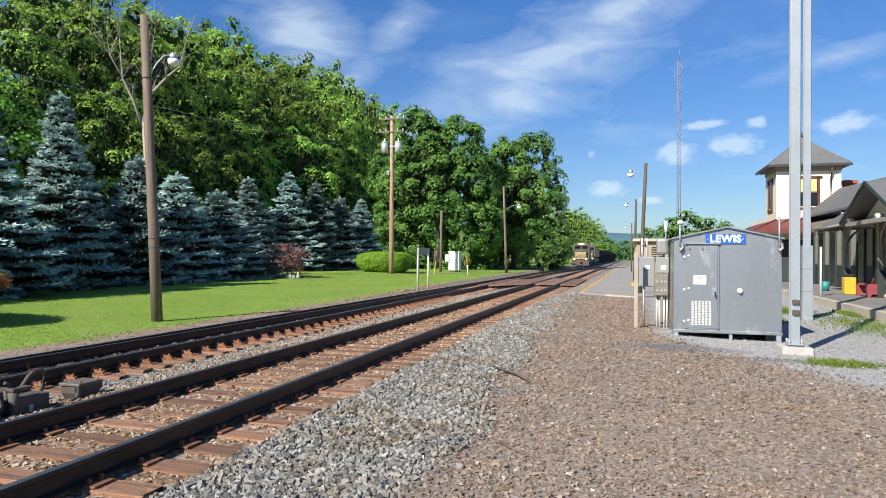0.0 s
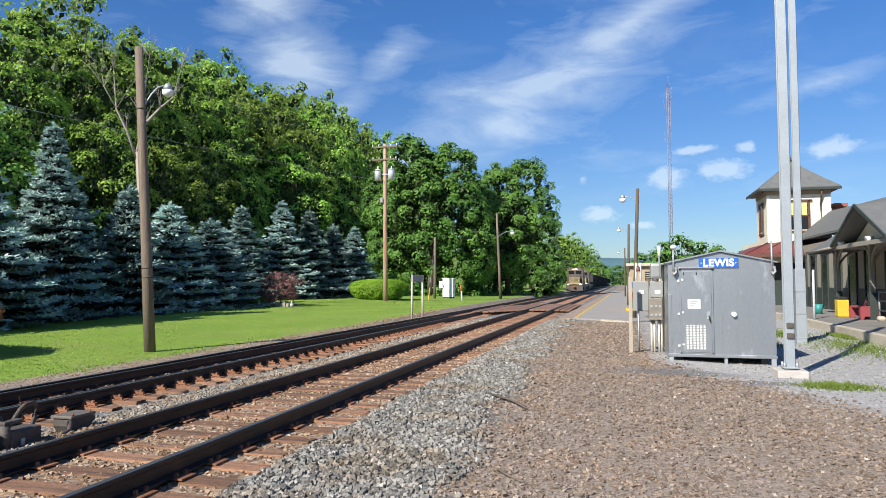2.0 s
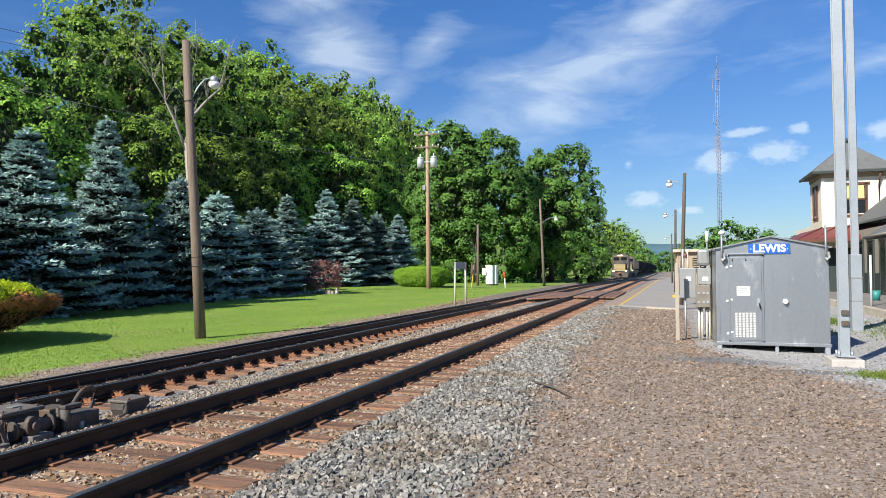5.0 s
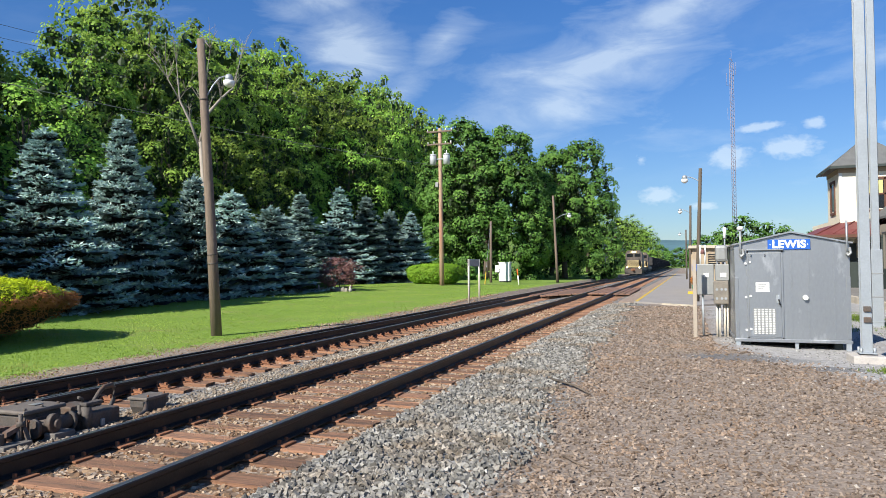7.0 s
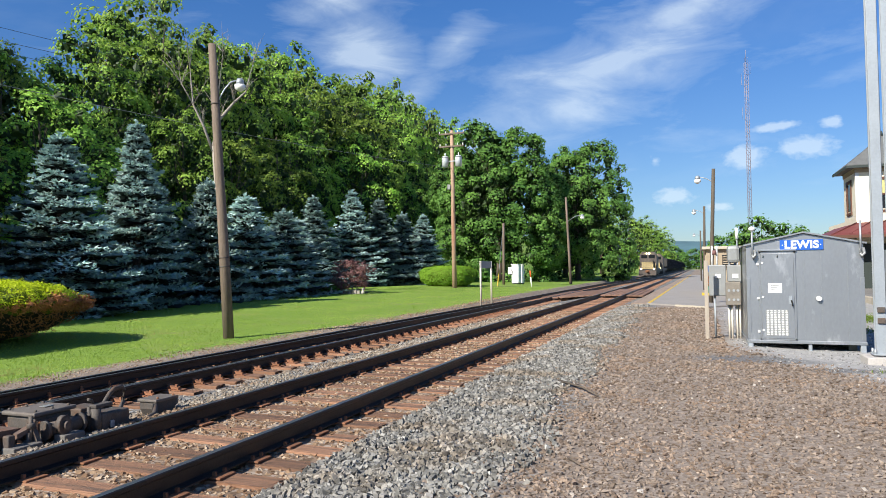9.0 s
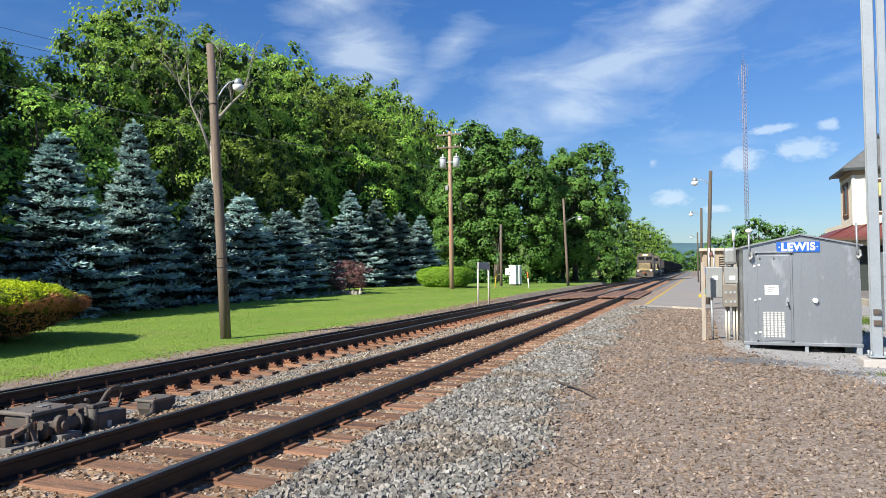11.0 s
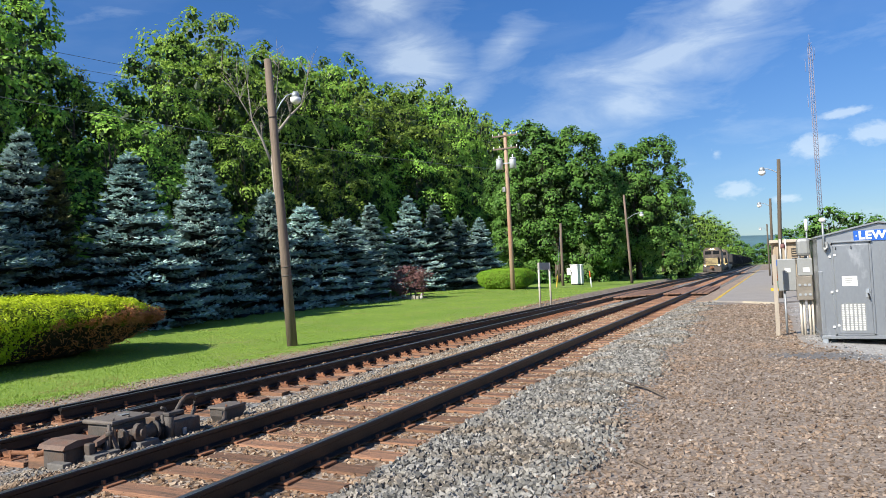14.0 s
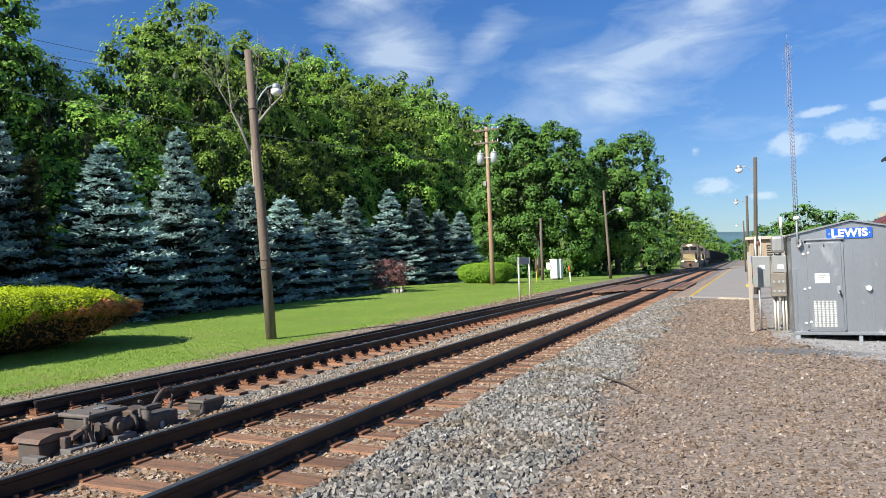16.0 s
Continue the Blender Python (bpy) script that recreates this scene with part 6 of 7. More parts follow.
bm.faces.new(rings[-1])
part("tower_roof", bm, M_SHINGLE, st)
bm = bmesh.new()
box(bm, TX0 - 0.49, TX1 + 0.49, TY0 - 0.54, TY0 - 0.46, 7.08, 7.22)
box(bm, TX0 - 0.54, TX0 - 0.46, TY0 - 0.46, TY1 + 0.49, 7.08, 7.22)
part("tower_gutter", bm, M_TRIM, st)
part("finial", tubebm([(cx, cy, zt), (cx, cy, zt + 0.3)], [0.08, 0.03], 8), M_TRIM, st)
part("downpipe", tubebm([(TX1 - 0.55, TY0 - 0.08, 4.3), (TX1 - 0.55, TY0 - 0.08, 6.3), (TX1 - 0.55, TY0 - 0.4, 7.0)], 0.045, 8), M_BROWNTRIM, st)
win = part("window", boxbm(cx - 0.5, cx + 0.5, TY0 - 0.02, TY0 + 0.02, 4.75, 6.35), M_GLASS, st)
for a in ((cx - 0.62, cx - 0.5, 4.6, 6.5), (cx + 0.5, cx + 0.62, 4.6, 6.5), (cx - 0.05, cx + 0.05, 4.7, 6.4), (cx - 0.6, cx + 0.6, 5.52, 5.62), (cx - 0.7, cx + 0.75, 6.4, 6.55), (cx - 0.7, cx + 0.7, 4.55, 4.68)):
    part("frame", boxbm(a[0], a[1], TY0 - 0.07, TY0 - 0.005, a[2], a[3], bevel=0.006), M_BROWNTRIM, win)
for x in (cx - 0.46, cx + 0.08):
    part("blind", boxbm(x, x + 0.38, TY0 - 0.03, TY0 - 0.022, 5.62, 6.36), M_BLIND, win, "yellow window blind")
win = part("window", boxbm(TX0 - 0.02, TX0 + 0.02, cy - 0.5, cy + 0.5, 4.75, 6.35), M_GLASS, st)
for a in ((cy - 0.64, cy - 0.5, 4.6, 6.5), (cy + 0.5, cy + 0.64, 4.6, 6.5), (cy - 0.7, cy + 0.7, 6.4, 6.55), (cy - 0.7, cy + 0.7, 4.5, 4.65)):
    part("frame", boxbm(TX0 - 0.07, TX0 - 0.005, a[0], a[1], a[2], a[3], bevel=0.006), M_BROWNTRIM, win)
for x in (TX0 + 0.02, TX1 - 0.14):
    part("corner_board", boxbm(x - 0.03, x + 0.15, TY0 - 0.03, TY0 - 0.004, 4.1, 6.85), M_WHITE, st)
# red pent roof wrapping the tower's foot
part("pent_roof", slab(bmesh.new(), [(7.0, 43.4, 3.22), (7.0, 52, 3.22), (TX0 - 0.01, 52, 3.95), (TX0 - 0.01, TY0 - 0.01, 3.95)], 0.12), M_REDROOF, st)
part("pent_roof", slab(bmesh.new(), [(7.0, 43.4, 3.22), (TX0 - 0.01, TY0 - 0.01, 3.95), (14.5, TY0 - 0.01, 4.4), (14.5, 43.4, 3.5)], 0.12), M_REDROOF, st)
for i in range(8):
    s = i / 7
    part("roof_seam", tubebm([(7.0 + 6.5 * s, 43.4, 3.25 + 0.25 * s), (TX0 + 5.2 * s, TY0 - 0.02, 3.98 + 0.42 * s)], 0.03, 5), M_REDROOF, st)
part("pent_fascia", boxbm(6.96, 14.5, 43.32, 43.4, 3.06, 3.22), M_BROWNTRIM, st)
part("pent_fascia", boxbm(6.92, 7.0, 43.4, 52, 3.06, 3.2), M_BROWNTRIM, st)
for x in (7.2, 9.4):
    pts = [(x, 43.6 + 1.2 * math.sin(u), 2.2 + 0.9 * (1 - math.cos(u))) for u in (0.0, 0.4, 0.8, 1.2, 1.5)]
    part("bracket", tubebm([(x, 44.8, 1.9)] + pts[::-1], 0.06, 6), M_CREAM, st)
for y in (43.8, 47.5, 51):
    part("pent_post", boxbm(7.15, 7.32, y - 0.08, y + 0.08, ZP, 3.1, bevel=0.01), M_TRIM, st)
part("wall", boxbm(TX0 + 0.02, 18, TY1, 54, ZP, 4.2), M_CREAM, st)

# things on the station platform
bn = thing("litter_bin", "yellow square litter bin on the station platform", "bin", m=pose(8.5, 30.6, ZP))
part("body", boxbm(-0.21, 0.21, -0.21, 0.21, 0, 0.68, bevel=0.03), M_YELLOW, bn)
part("lid", boxbm(-0.18, 0.18, -0.18, 0.18, 0.68, 0.80, bevel=0.05), M_DARK, bn)
tagged(part("planter", tubebm([(8.3, 33.2, ZP), (8.3, 33.2, ZP + 0.42)], [0.14, 0.19], 12), material("teal_plastic", (0.03, 0.22, 0.20), 0.5)), "teal plastic planter by the wall", "planter")
M_BENCH = material("maroon_bench", (0.26, 0.05, 0.06), 0.5, vary=0.15)


def bench(x, y):
    b = thing("bench", "maroon moulded plastic bench on the station platform", "bench", "benches on the station platform", pose(x, y, ZP, 0, 0, -90) @ Matrix.Diagonal((0.75, 1.0, 0.98, 1)))
    for s in (-0.75, 0.75):
        part("end_frame", prismbm([(-0.32, 0), (-0.22, 0), (-0.15, 0.12), (0.1, 0.12), (0.18, 0), (0.30, 0), (0.26, 0.42), (0.40, 0.92), (0.32, 0.95), (0.16, 0.52), (-0.28, 0.5), (-0.36, 0.36)], 0, s - 0.05, s + 0.05), M_BENCH, b)
    for i in range(4):
        part("seat_slat", boxbm(-0.72, 0.72, -0.28 + 0.12 * i, -0.18 + 0.12 * i, 0.42, 0.46, bevel=0.008), M_BENCH, b)
    for i in range(4):
        part("back_slat", boxbm(-0.72, 0.72, 0.20 + 0.035 * i, 0.235 + 0.035 * i, 0.53 + 0.11 * i, 0.62 + 0.11 * i, bevel=0.008), M_DARK, b)
    return b


bench(8.75, 28.8)
fc = thing("pipe_railing", "grey pipe railing along the station wall", "railing")
for y in (18.0, 20.2, 22.4, 24.4, 26.2, 28.0):
    part("post", tubebm([(9.0, y, ZP), (9.0, y, 1.25)], 0.035, 8), M_GREYBOX, fc)
for z in (0.55, 0.9, 1.22):
    part("rail", tubebm([(9.0, 17, z), (9.0, 28.0, z)], 0.028, 8), M_GREYBOX, fc)
ws = thing("wall_sign", "red notice sign with pale unreadable lines", "sign")
part("board", boxbm(XW - 0.12, XW - 0.08, 28.2, 29.6, 1.78, 2.24, bevel=0.006), material("sign_red", (0.42, 0.05, 0.05), 0.5), ws)
for i, w in enumerate((0.6, 0.9, 0.5)):
    part("text_bar", boxbm(XW - 0.125, XW - 0.12, 28.9 - w / 2, 28.9 + w / 2, 2.10 - 0.13 * i, 2.14 - 0.13 * i), M_WHITE, ws)
tagged(part("rock", boxbm(8.75, 9.0, 27.35, 27.6, ZP, ZP + 0.17, bevel=0.07), M_CONCRETE), "pale rounded boulder on the platform", "rock")

# ---- train coming along the far track ----
M_LOCO = material("loco_black", (0.025, 0.025, 0.028), 0.5, vary=0.3, scale=1, stain=(0.10, 0.085, 0.07), stain_scale=0.6)
M_HOPPER = material("hopper_black", (0.03, 0.028, 0.027), 0.7, vary=0.3, scale=1, stain=(0.07, 0.055, 0.045), stain_scale=0.5)
M_CREAMSTRIPE = material("cream_stripe", (0.46, 0.36, 0.17), 0.5, vary=0.12)
M_LOCOFRONT = material("dusty_loco_front", (0.075, 0.06, 0.05), 0.6, vary=0.3, scale=1.5, stain=(0.20, 0.15, 0.10), stain_scale=1.2)
M_LAMP = bpy.data.materials.new("headlight")
M_LAMP.use_nodes = True
M_LAMP.node_tree.nodes["Principled BSDF"].inputs["Emission Color"].default_value = (1.0, 0.75, 0.4, 1)
M_LAMP.node_tree.nodes["Principled BSDF"].inputs["Emission Strength"].default_value = 12.0
XT, YT, ZR = (XL2 + XR2) / 2, 128.0, ZT2


def loco(y0, label):
    e = thing("locomotive", label, "locomotive", "locomotives", pose(XT, y0, ZR))
    part("frame", boxbm(-1.5, 1.5, 1.0, 21.5, 0.75, 1.35, bevel=0.03), M_LOCO, e)
    part("nose", prismbm([(-1.0, 1.35), (1.0, 1.35), (1.0, 2.75), (0.55, 3.05), (-0.55, 3.05), (-1.0, 2.75)], 1, 1.2, 3.2), M_LOCOFRONT, e)
    cb_ = part("cab", prismbm([(-1.5, 1.35), (1.5, 1.35), (1.5, 3.9), (1.0, 4.45), (-1.0, 4.45), (-1.5, 3.9)], 1, 3.0, 6.0), M_LOCOFRONT, e)
    for x in (-1.2, 0.15):
        part("windshield", boxbm(x, x + 1.05, 2.96, 3.0, 3.25, 3.85, bevel=0.02), M_GLASS, cb_)
    part("number_panel", boxbm(-0.6, 0.6, 2.95, 3.0, 4.02, 4.25, bevel=0.02), M_CREAMSTRIPE, cb_)
    for x in (-0.2, 0.2):
        part("headlight", tubebm([(x, 2.9, 4.15), (x, 2.96, 4.15)], 0.11, 12), M_LAMP, cb_)
    part("hood", prismbm([(-0.9, 1.35), (0.9, 1.35), (0.9, 3.9), (0.6, 4.3), (-0.6, 4.3), (-0.9, 3.9)], 1, 6.0, 20.5), M_LOCO, e)
    for i in range(6):
        part("nose_stripe", boxbm(-1.02, 1.02, 1.15, 1.2, 1.45 + i * 0.2, 1.56 + i * 0.2), M_CREAMSTRIPE, e)
    for x in (-1.1, 1.1):
        part("ditch_light", tubebm([(x, 0.88, 1.28), (x, 0.96, 1.28)], 0.12, 12), M_LAMP, e)
    part("step_rail", boxbm(-1.52, 1.52, 0.93, 0.99, 1.32, 1.42), M_CREAMSTRIPE, e)
    part("pilot", prismbm([(-1.5, 0.12), (1.5, 0.12), (1.55, 1.0), (-1.55, 1.0)], 1, 0.75, 1.0), M_MACHINE, e, "dirty grey snow plough pilot")
    cp = part("coupler", boxbm(-0.16, 0.16, 0.2, 0.8, 0.72, 1.0, bevel=0.04), M_RUST, e)
    part("drawbar", boxbm(-0.35, 0.35, 0.70, 0.76, 0.62, 1.1, bevel=0.02), M_RUST, cp)
    for x in (-1.45, 1.45):
        part("handrail", tubebm([(x, 0.95, 1.3), (x, 0.95, 2.3), (x, 3.0, 2.4)], 0.03, 6), M_CREAMSTRIPE, e)
    part("fuel_tank", boxbm(-1.3, 1.3, 8.5, 13.5, 0.2, 0.8, bevel=0.12), M_LOCO, e)
    for yc in (4.6, 17.6):
        tk = part("truck", boxbm(-1.25, 1.25, yc - 1.9, yc + 1.9, 0.35, 0.7, bevel=0.04), M_LOCO, e)
        for dy in (-1.6, 0, 1.6):
            for x in (-0.78, 0.66):
                part("wheel", tubebm([(x, yc + dy, 0.5), (x + 0.12, yc + dy, 0.5)], 0.5, 16), M_RAIL, tk)
    return e


loco(YT, "black freight locomotive with cream stripes and lit headlights")
loco(YT + 23, "black trailing locomotive with cream stripes")
hop = thing("hopper_car", "black open hopper car of a long freight train", "hopper car", "freight train cars", pose(XT, YT + 46, ZR))
part("body", prismbm([(-1.55, 1.0), (1.55, 1.0), (1.55, 3.7), (-1.55, 3.7)], 1, 0.6, 15.4), M_HOPPER, hop)
for i in range(9):
    for x in (-1.62, 1.56):
        part("rib", boxbm(x, x + 0.06, 0.8 + i * 1.75, 0.95 + i * 1.75, 1.0, 3.7), M_HOPPER, hop)
for yc in (2.6, 13.4):
    tk = part("truck", boxbm(-1.2, 1.2, yc - 1.2, yc + 1.2, 0.35, 0.7), M_HOPPER, hop)
    for dy in (-0.9, 0.9):
        for x in (-0.78, 0.66):
            part("wheel", tubebm([(x, yc + dy, 0.42), (x + 0.12, yc + dy, 0.42)], 0.42, 12), M_RAIL, tk)
for i in range(1, 16):
    copy_thing(hop, pose(XT, YT + 46 + 16 * i, ZR))

# service cables from the utility pole along the wood
for dz in (1.6,):
    a, b = Vector((-18.85, 52.9, 8.4 + dz)), Vector((-30.5, -8.0, 8.3 + dz))
    pts = [a.lerp(b, i / 12) - Vector((0, 0, 0.9 * (1 - (2 * i / 12 - 1) ** 2))) for i in range(13)]
    tagged(part("overhead_cable", tubebm(pts, 0.013, 5), M_GREYBOX), "thin grey overhead cable in front of the wood", "cable", "overhead cables")

for dx, z in ((-1.0, 13.05), (0.95, 13.05), (0.9, 12.0)):
    a, b = Vector((-18.84 + dx, 52.78, z)), Vector((-38.2 + dx, -8.0, z + 0.2))
    pts = [a.lerp(b, i / 12) - Vector((0, 0, 0.8 * (1 - (2 * i / 12 - 1) ** 2))) for i in range(13)]
    tagged(part("overhead_cable", tubebm(pts, 0.011, 5), M_TRIM), "thin dark line wire from the crossarms into the wood", "cable", "overhead cables")

# trackside signal in the distance
sgn = thing("railway_signal", "small grey signal mast beside the distant track", "signal", m=pose(-12.4, 118, 0))
part("mast", tubebm([(0, 0, 0), (0, 0, 5.2)], 0.1, 8), M_GALV, sgn)
for z in (2.9, 4.3):
    part("head", boxbm(-0.35, 0.35, -0.25, -0.1, z, z + 1.0, bevel=0.05), M_GREYBOX, sgn)

# ---- distant wooded ridge ----
M_RIDGE = material("hazy_ridge", (0.075, 0.155, 0.175), 0.95, vary=0.25, scale=0.01, fine=0.05, bump=0.0, world_space=True)
rv, rf = [], []
for i in range(81):
    a = radians(-75 + i * 150 / 80)
    h = 78 + 26 * math.sin(i * 0.31 + 1.9) + 10 * math.sin(i * 0.9) + 5 * noise.noise((i * 0.7, 0, 0))
    for r, z in ((1900, -5), (2300, h * 0.65), (2700, h), (3200, -5)):
        rv.append((r * math.sin(a), r * math.cos(a), z))
for i in range(80):
    for j in range(3):
        rf.append((i * 4 + j, (i + 1) * 4 + j, (i + 1) * 4 + j + 1, i * 4 + j + 1))
me = mesh("distant_ridge", rv, rf, M_RIDGE)
for p in me.polygons:
    p.use_smooth = True
tagged(new("distant_ridge", me), "blue-green hazy wooded ridge on the horizon", "hill", kind="structure")



# ---- loose stones ----
def stone_material(name, stops, tint=None):
    m = bpy.data.materials.new(name)
    m.use_nodes = True
    nt = m.node_tree
    b = nt.nodes["Principled BSDF"]
    b.inputs["Roughness"].default_value = 0.85
    b.inputs["Specular IOR Level"].default_value = 0.25
    geo = nn(nt, "ShaderNodeNewGeometry")
    col = ramp(nt, geo.outputs["Random Per Island"], stops)
    n1 = nn(nt, "ShaderNodeTexNoise", Scale=55.0, Detail=4.0, Roughness=0.65)
    nt.links.new(geo.outputs["Position"], n1.inputs[0])
    col = mixc(nt, 0.55, col, mixc(nt, 1.0, col, ramp(nt, n1.outputs[0], [(0.3, (0.35, 0.35, 0.35)), (0.7, (1, 1, 1))]), "MULTIPLY"))
    if tint:
        n2 = nn(nt, "ShaderNodeTexNoise", Scale=1.1, Detail=4.0)
        nt.links.new(geo.outputs["Position"], n2.inputs[0])
        col = mixc(nt, ramp(nt, n2.outputs[0], [(0.48, (0, 0, 0)), (0.62, (0.8, 0.8, 0.8))]), col, mixc(nt, 1.0, col, tint, "MULTIPLY"))
    nt.links.new(col, b.inputs["Base Color"])
    bp = nn(nt, "ShaderNodeBump", Strength=0.35, Distance=0.006)
    nt.links.new(n1.outputs[0], bp.inputs["Height"])
    nt.links.new(bp.outputs[0], b.inputs["Normal"])
    return m


CUBE = np.array([(x, y, z) for x in (-1, 1) for y in (-1, 1) for z in (-1, 1)], float)
CUBE_F = np.array([(0, 1, 3, 2), (4, 6, 7, 5), (0, 4, 5, 1), (2, 3, 7, 6), (0, 2, 6, 4), (1, 5, 7, 3)])

OCTA = 1.35 * np.array([(1, 0, 0), (-1, 0, 0), (0, 1, 0), (0, -1, 0), (0, 0, 1), (0, 0, -1)], float)
OCTA_F = np.array([(0, 2, 4), (2, 1, 4), (1, 3, 4), (3, 0, 4), (2, 0, 5), (1, 2, 5), (3, 1, 5), (0, 3, 5)])


def stones(name, label, region, n, size, mat, seed, sink=0.25, flat=0.75, shape=None, rough=0.35, drop=0.0):
    """Angular broken stones strewn over a region given by a test on (x, y), denser towards the viewer's end."""
    rng = np.random.default_rng(seed)
    (xa, xb, ya, yb), test = region
    y = ya + (yb - ya) * rng.random(n) ** 1.8
    x = xa + (xb - xa) * rng.random(n)
    if test is not None:
        ok = test(x, y, rng)
        x, y = x[ok], y[ok]
    n = len(x)
    s = size * (0.5 + 0.8 * rng.random(n) ** 1.5) * (1 + 0.035 * np.maximum(0, y - 6))
    q = rng.normal(size=(n, 4))
    q = q / np.linalg.norm(q, axis=1, keepdims=True)
    w, a, b, c = q.T
    R = np.stack([1 - 2 * (b * b + c * c), 2 * (a * b - c * w), 2 * (a * c + b * w), 2 * (a * b + c * w), 1 - 2 * (a * a + c * c), 2 * (b * c - a * w), 2 * (a * c - b * w), 2 * (b * c + a * w), 1 - 2 * (a * a + b * b)], 1).reshape(n, 3, 3)
    base, fs = shape or (CUBE, CUBE_F)
    kv = len(base)
    v = base[None] * (1 + rough * rng.normal(size=(n, kv, 1)).clip(-1.0, 1.0)) + 0.57 * rough * rng.normal(size=(n, kv, 3))
    v = v * np.stack([0.66 + 0.34 * rng.random(n), 0.58 + 0.32 * rng.random(n), 0.48 + 0.27 * rng.random(n)], 1)[:, None]
    v = np.einsum("nij,nkj->nki", R, v) * s[:, None, None] * np.array([1, 1, flat])
    z = np.array([ground_z(i, j) for i, j in zip(x, y)])
    v += np.stack([x, y, z - drop + s * (0.45 - sink)], 1)[:, None]
    f = (np.arange(n)[:, None, None] * kv + fs[None]).reshape(-1, fs.shape[1])
    return tagged(new(name, fast_mesh(name, v.reshape(-1, 3), f, mat)), label, "gravel", kind="stuff")


M_STONE_GREY = stone_material("grey_ballast", tint=(0.92, 0.76, 0.61), stops=[(0.0, (0.11, 0.104, 0.093)), (0.5, (0.265, 0.25, 0.222)), (0.97, (0.395, 0.37, 0.33)), (1.0, (0.56, 0.53, 0.48))])
M_STONE_TAN = stone_material("tan_ballast", tint=(0.78, 0.58, 0.42), stops=[(0.0, (0.17, 0.135, 0.10)), (0.5, (0.32, 0.265, 0.205)), (0.97, (0.44, 0.385, 0.315)), (1.0, (0.55, 0.52, 0.48))])
M_STONE_RUST = stone_material("rusty_ballast", [(0.0, (0.17, 0.09, 0.048)), (0.6, (0.36, 0.235, 0.14)), (1.0, (0.51, 0.395, 0.285))])
M_STONE_BROWN = stone_material("brown_pebbles", tint=(1.18, 1.08, 0.98), stops=[(0.0, (0.135, 0.097, 0.071)), (0.55, (0.28, 0.213, 0.163)), (0.97, (0.36, 0.288, 0.232)), (1.0, (0.54, 0.48, 0.42))])


def edge(x, y, rng):
    return x < -1.30 - 0.035 * y + 0.13 * rng.normal(size=len(x)) * (0.5 + 0.03 * y) + 0.15 * np.sin(y * 1.3)


stones("ballast_shoulder", "grey crushed stone ballast beside the track", ((-3.14, 0.0, 2.6, 30.0), edge), 55000, 0.0205, M_STONE_GREY, 1, sink=-0.2, flat=0.95, rough=0.26)
stones("ballast_between_rails", "rusty brown ballast between the rails", ((-5.1, -3.85, 2.4, 26.0), None), 11000, 0.0215, M_STONE_RUST, 2, sink=0.2, rough=0.24, drop=0.008)
stones("ballast_at_tie_ends", "rusty ballast between the ends of the ties", ((-3.72, -3.1, 2.4, 22.0), None), 5000, 0.019, M_STONE_RUST, 13, sink=0.2, rough=0.24, drop=0.008)
stones("ballast_between_tracks", "pale grey ballast between the two tracks", ((-7.75, -5.35, 2.6, 32.0), lambda x, y, r: (x > -7.2 + 0.25 * r.normal(size=len(x))) | (r.random(len(x)) < 0.3)), 17000, 0.0225, M_STONE_TAN, 3, flat=0.9, shape=(OCTA, OCTA_F))
stones("ballast_far_track", "rusty ballast between the rails of the switch track", ((-9.9, -7.9, 4.0, 30.0), None), 5000, 0.030, M_STONE_RUST, 4, shape=(OCTA, OCTA_F))
stones("verge_gravel", "fine dark cinders between track and lawn", ((-11.25, -9.9, 6.0, 40.0), None), 5000, 0.017, M_STONE_RUST, 6, shape=(OCTA, OCTA_F))
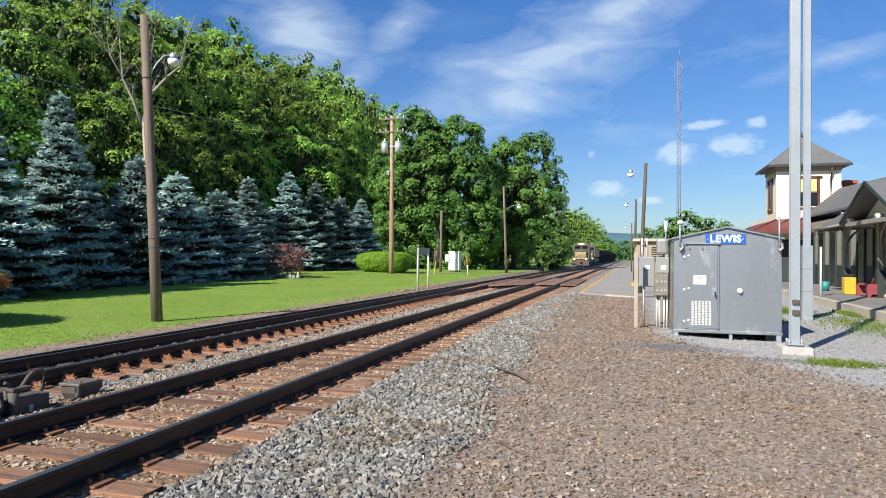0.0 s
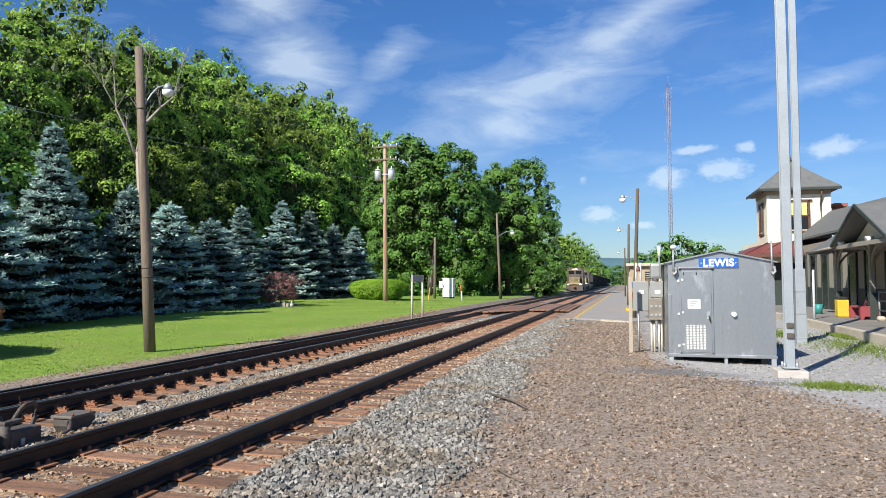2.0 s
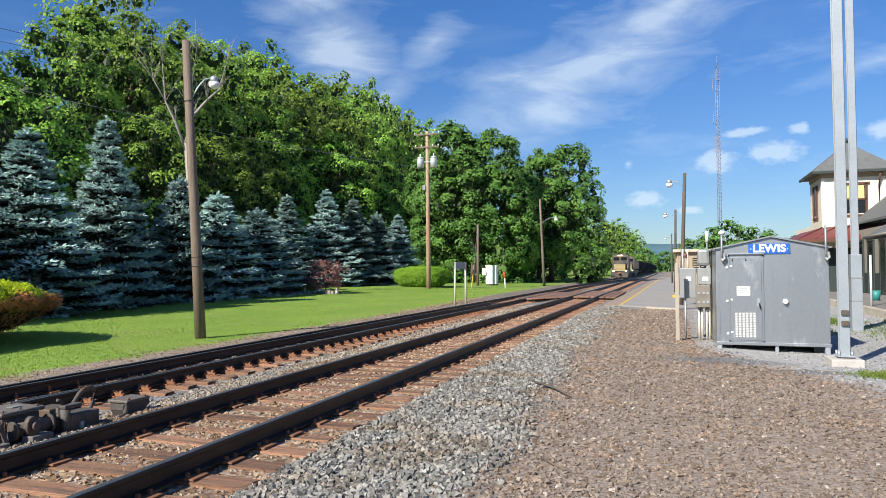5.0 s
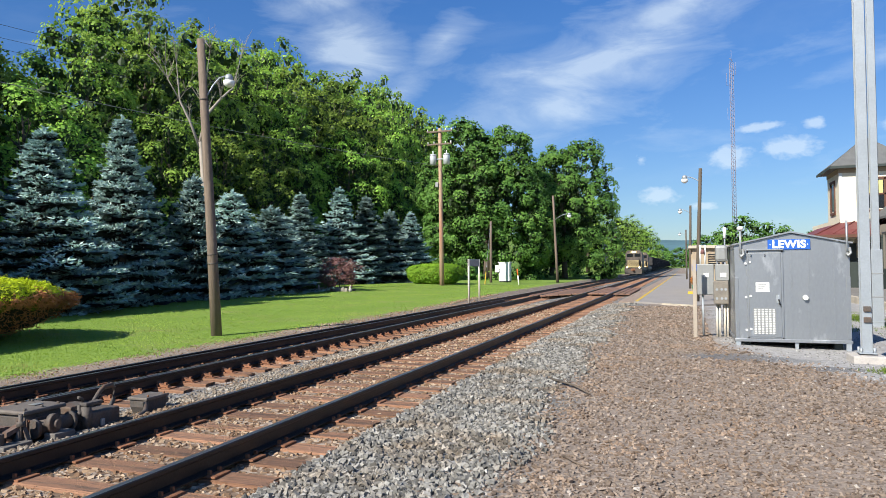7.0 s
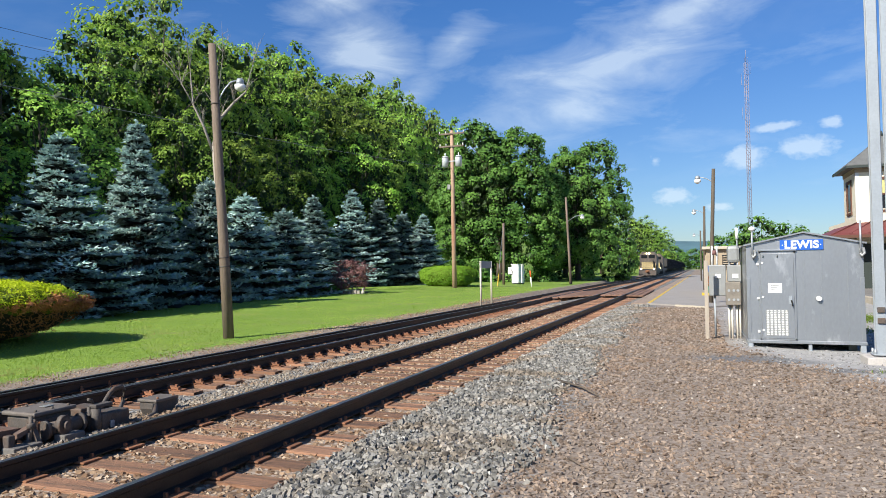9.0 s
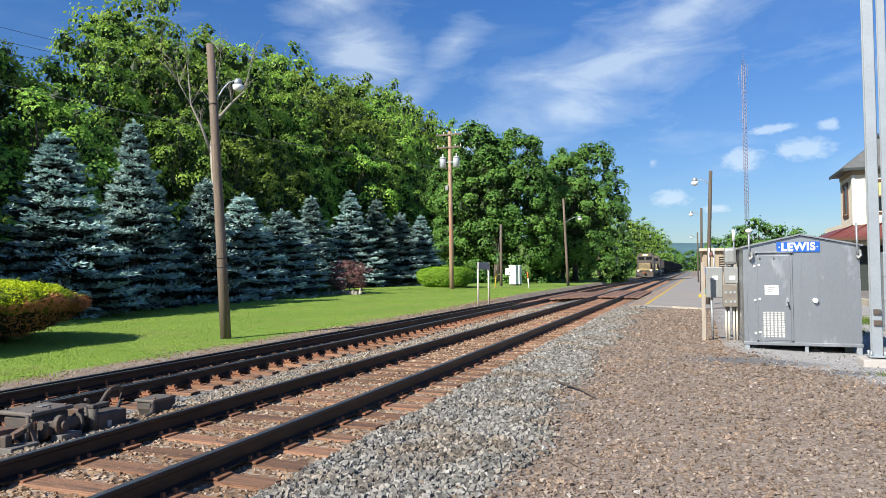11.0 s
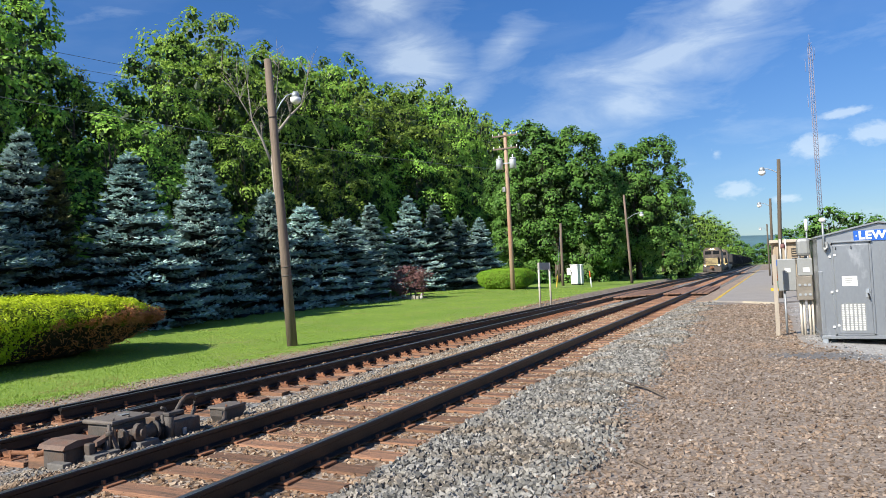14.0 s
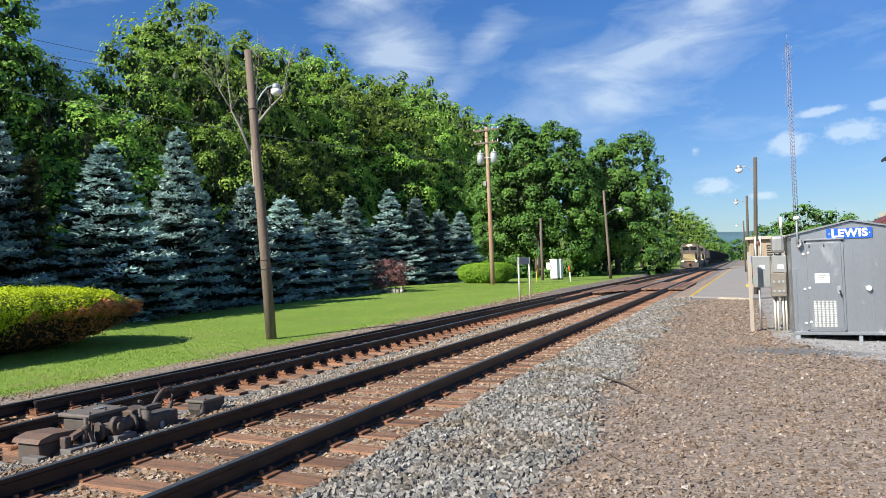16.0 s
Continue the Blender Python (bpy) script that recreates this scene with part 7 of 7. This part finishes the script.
stones("brown_gravel", "brown crushed gravel of the open yard", ((-2.6, 6.0, 3.0, 28.0), lambda x, y, r: (x > -1.38 - 0.035 * y + 0.14 * r.normal(size=len(x))) & (x + 0.45 * (y - 12) < 1.7 + 0.3 * r.normal(size=len(x)) + 60 * (x < 0.5)) & (((x - 0.85) / 1.3) ** 2 + ((y - 12.9) / 0.55) ** 2 > r.random(len(x)))), 76000, 0.0195, M_STONE_BROWN, 5, sink=0.16, flat=0.7, shape=(OCTA, OCTA_F))
stones("coarse_gravel", "coarse brown stones at the ballast edge", ((-2.4, 0.6, 3.0, 16.0), lambda x, y, r: np.abs(x + 1.2 + 0.035 * y) < 0.45 + 0.3 * r.random(len(x))), 5200, 0.019, M_STONE_BROWN, 9)

M_STONE_PALE = stone_material("pale_drive_gravel", [(0.0, (0.16, 0.15, 0.143)), (0.55, (0.31, 0.295, 0.283)), (1.0, (0.54, 0.52, 0.50))])
stones("drive_gravel", "pale fine gravel of the drive by the station", ((0.6, 6.3, 8.0, 26.0), lambda x, y, r: x + 0.45 * (y - 12) > 1.5 + 0.35 * r.normal(size=len(x))), 9500, 0.0145, M_STONE_PALE, 12, sink=0.2, flat=0.7, shape=(OCTA, OCTA_F))


# weeds by the drive
def weeds(seed, cx, cy, rx, ry, n):
    rng = np.random.default_rng(seed)
    p = np.stack([cx + rx * rng.normal(size=n) * 0.5, cy + ry * rng.normal(size=n) * 0.5, np.full(n, -0.02)], 1)
    th = rng.random(n) * 6.283
    s = np.stack([np.cos(th), np.sin(th), 0 * th], 1) * 0.012
    ln = np.stack([rng.normal(size=n) * 0.05, rng.normal(size=n) * 0.05, 0.03 + 0.07 * rng.random(n)], 1)
    v = np.stack([p - s, p + s, p + ln], 1).reshape(-1, 3)
    tagged(new("weed_patch", fast_mesh("weed_patch", v, np.arange(3 * n).reshape(n, 3), M_WEED)), "low green weeds growing in the gravel drive", "weeds", kind="stuff")


for i, (x, y, rx, ry) in enumerate(((3.1, 11.6, 0.5, 0.35), (5.6, 18.5, 1.0, 3.2), (4.6, 23.0, 0.6, 1.6), (6.0, 14.5, 0.5, 2.2), (6.2, 22.5, 0.2, 1.0), (3.4, 19.5, 0.4, 0.8))):
    weeds(60 + i, x, y, rx, ry, 1500)
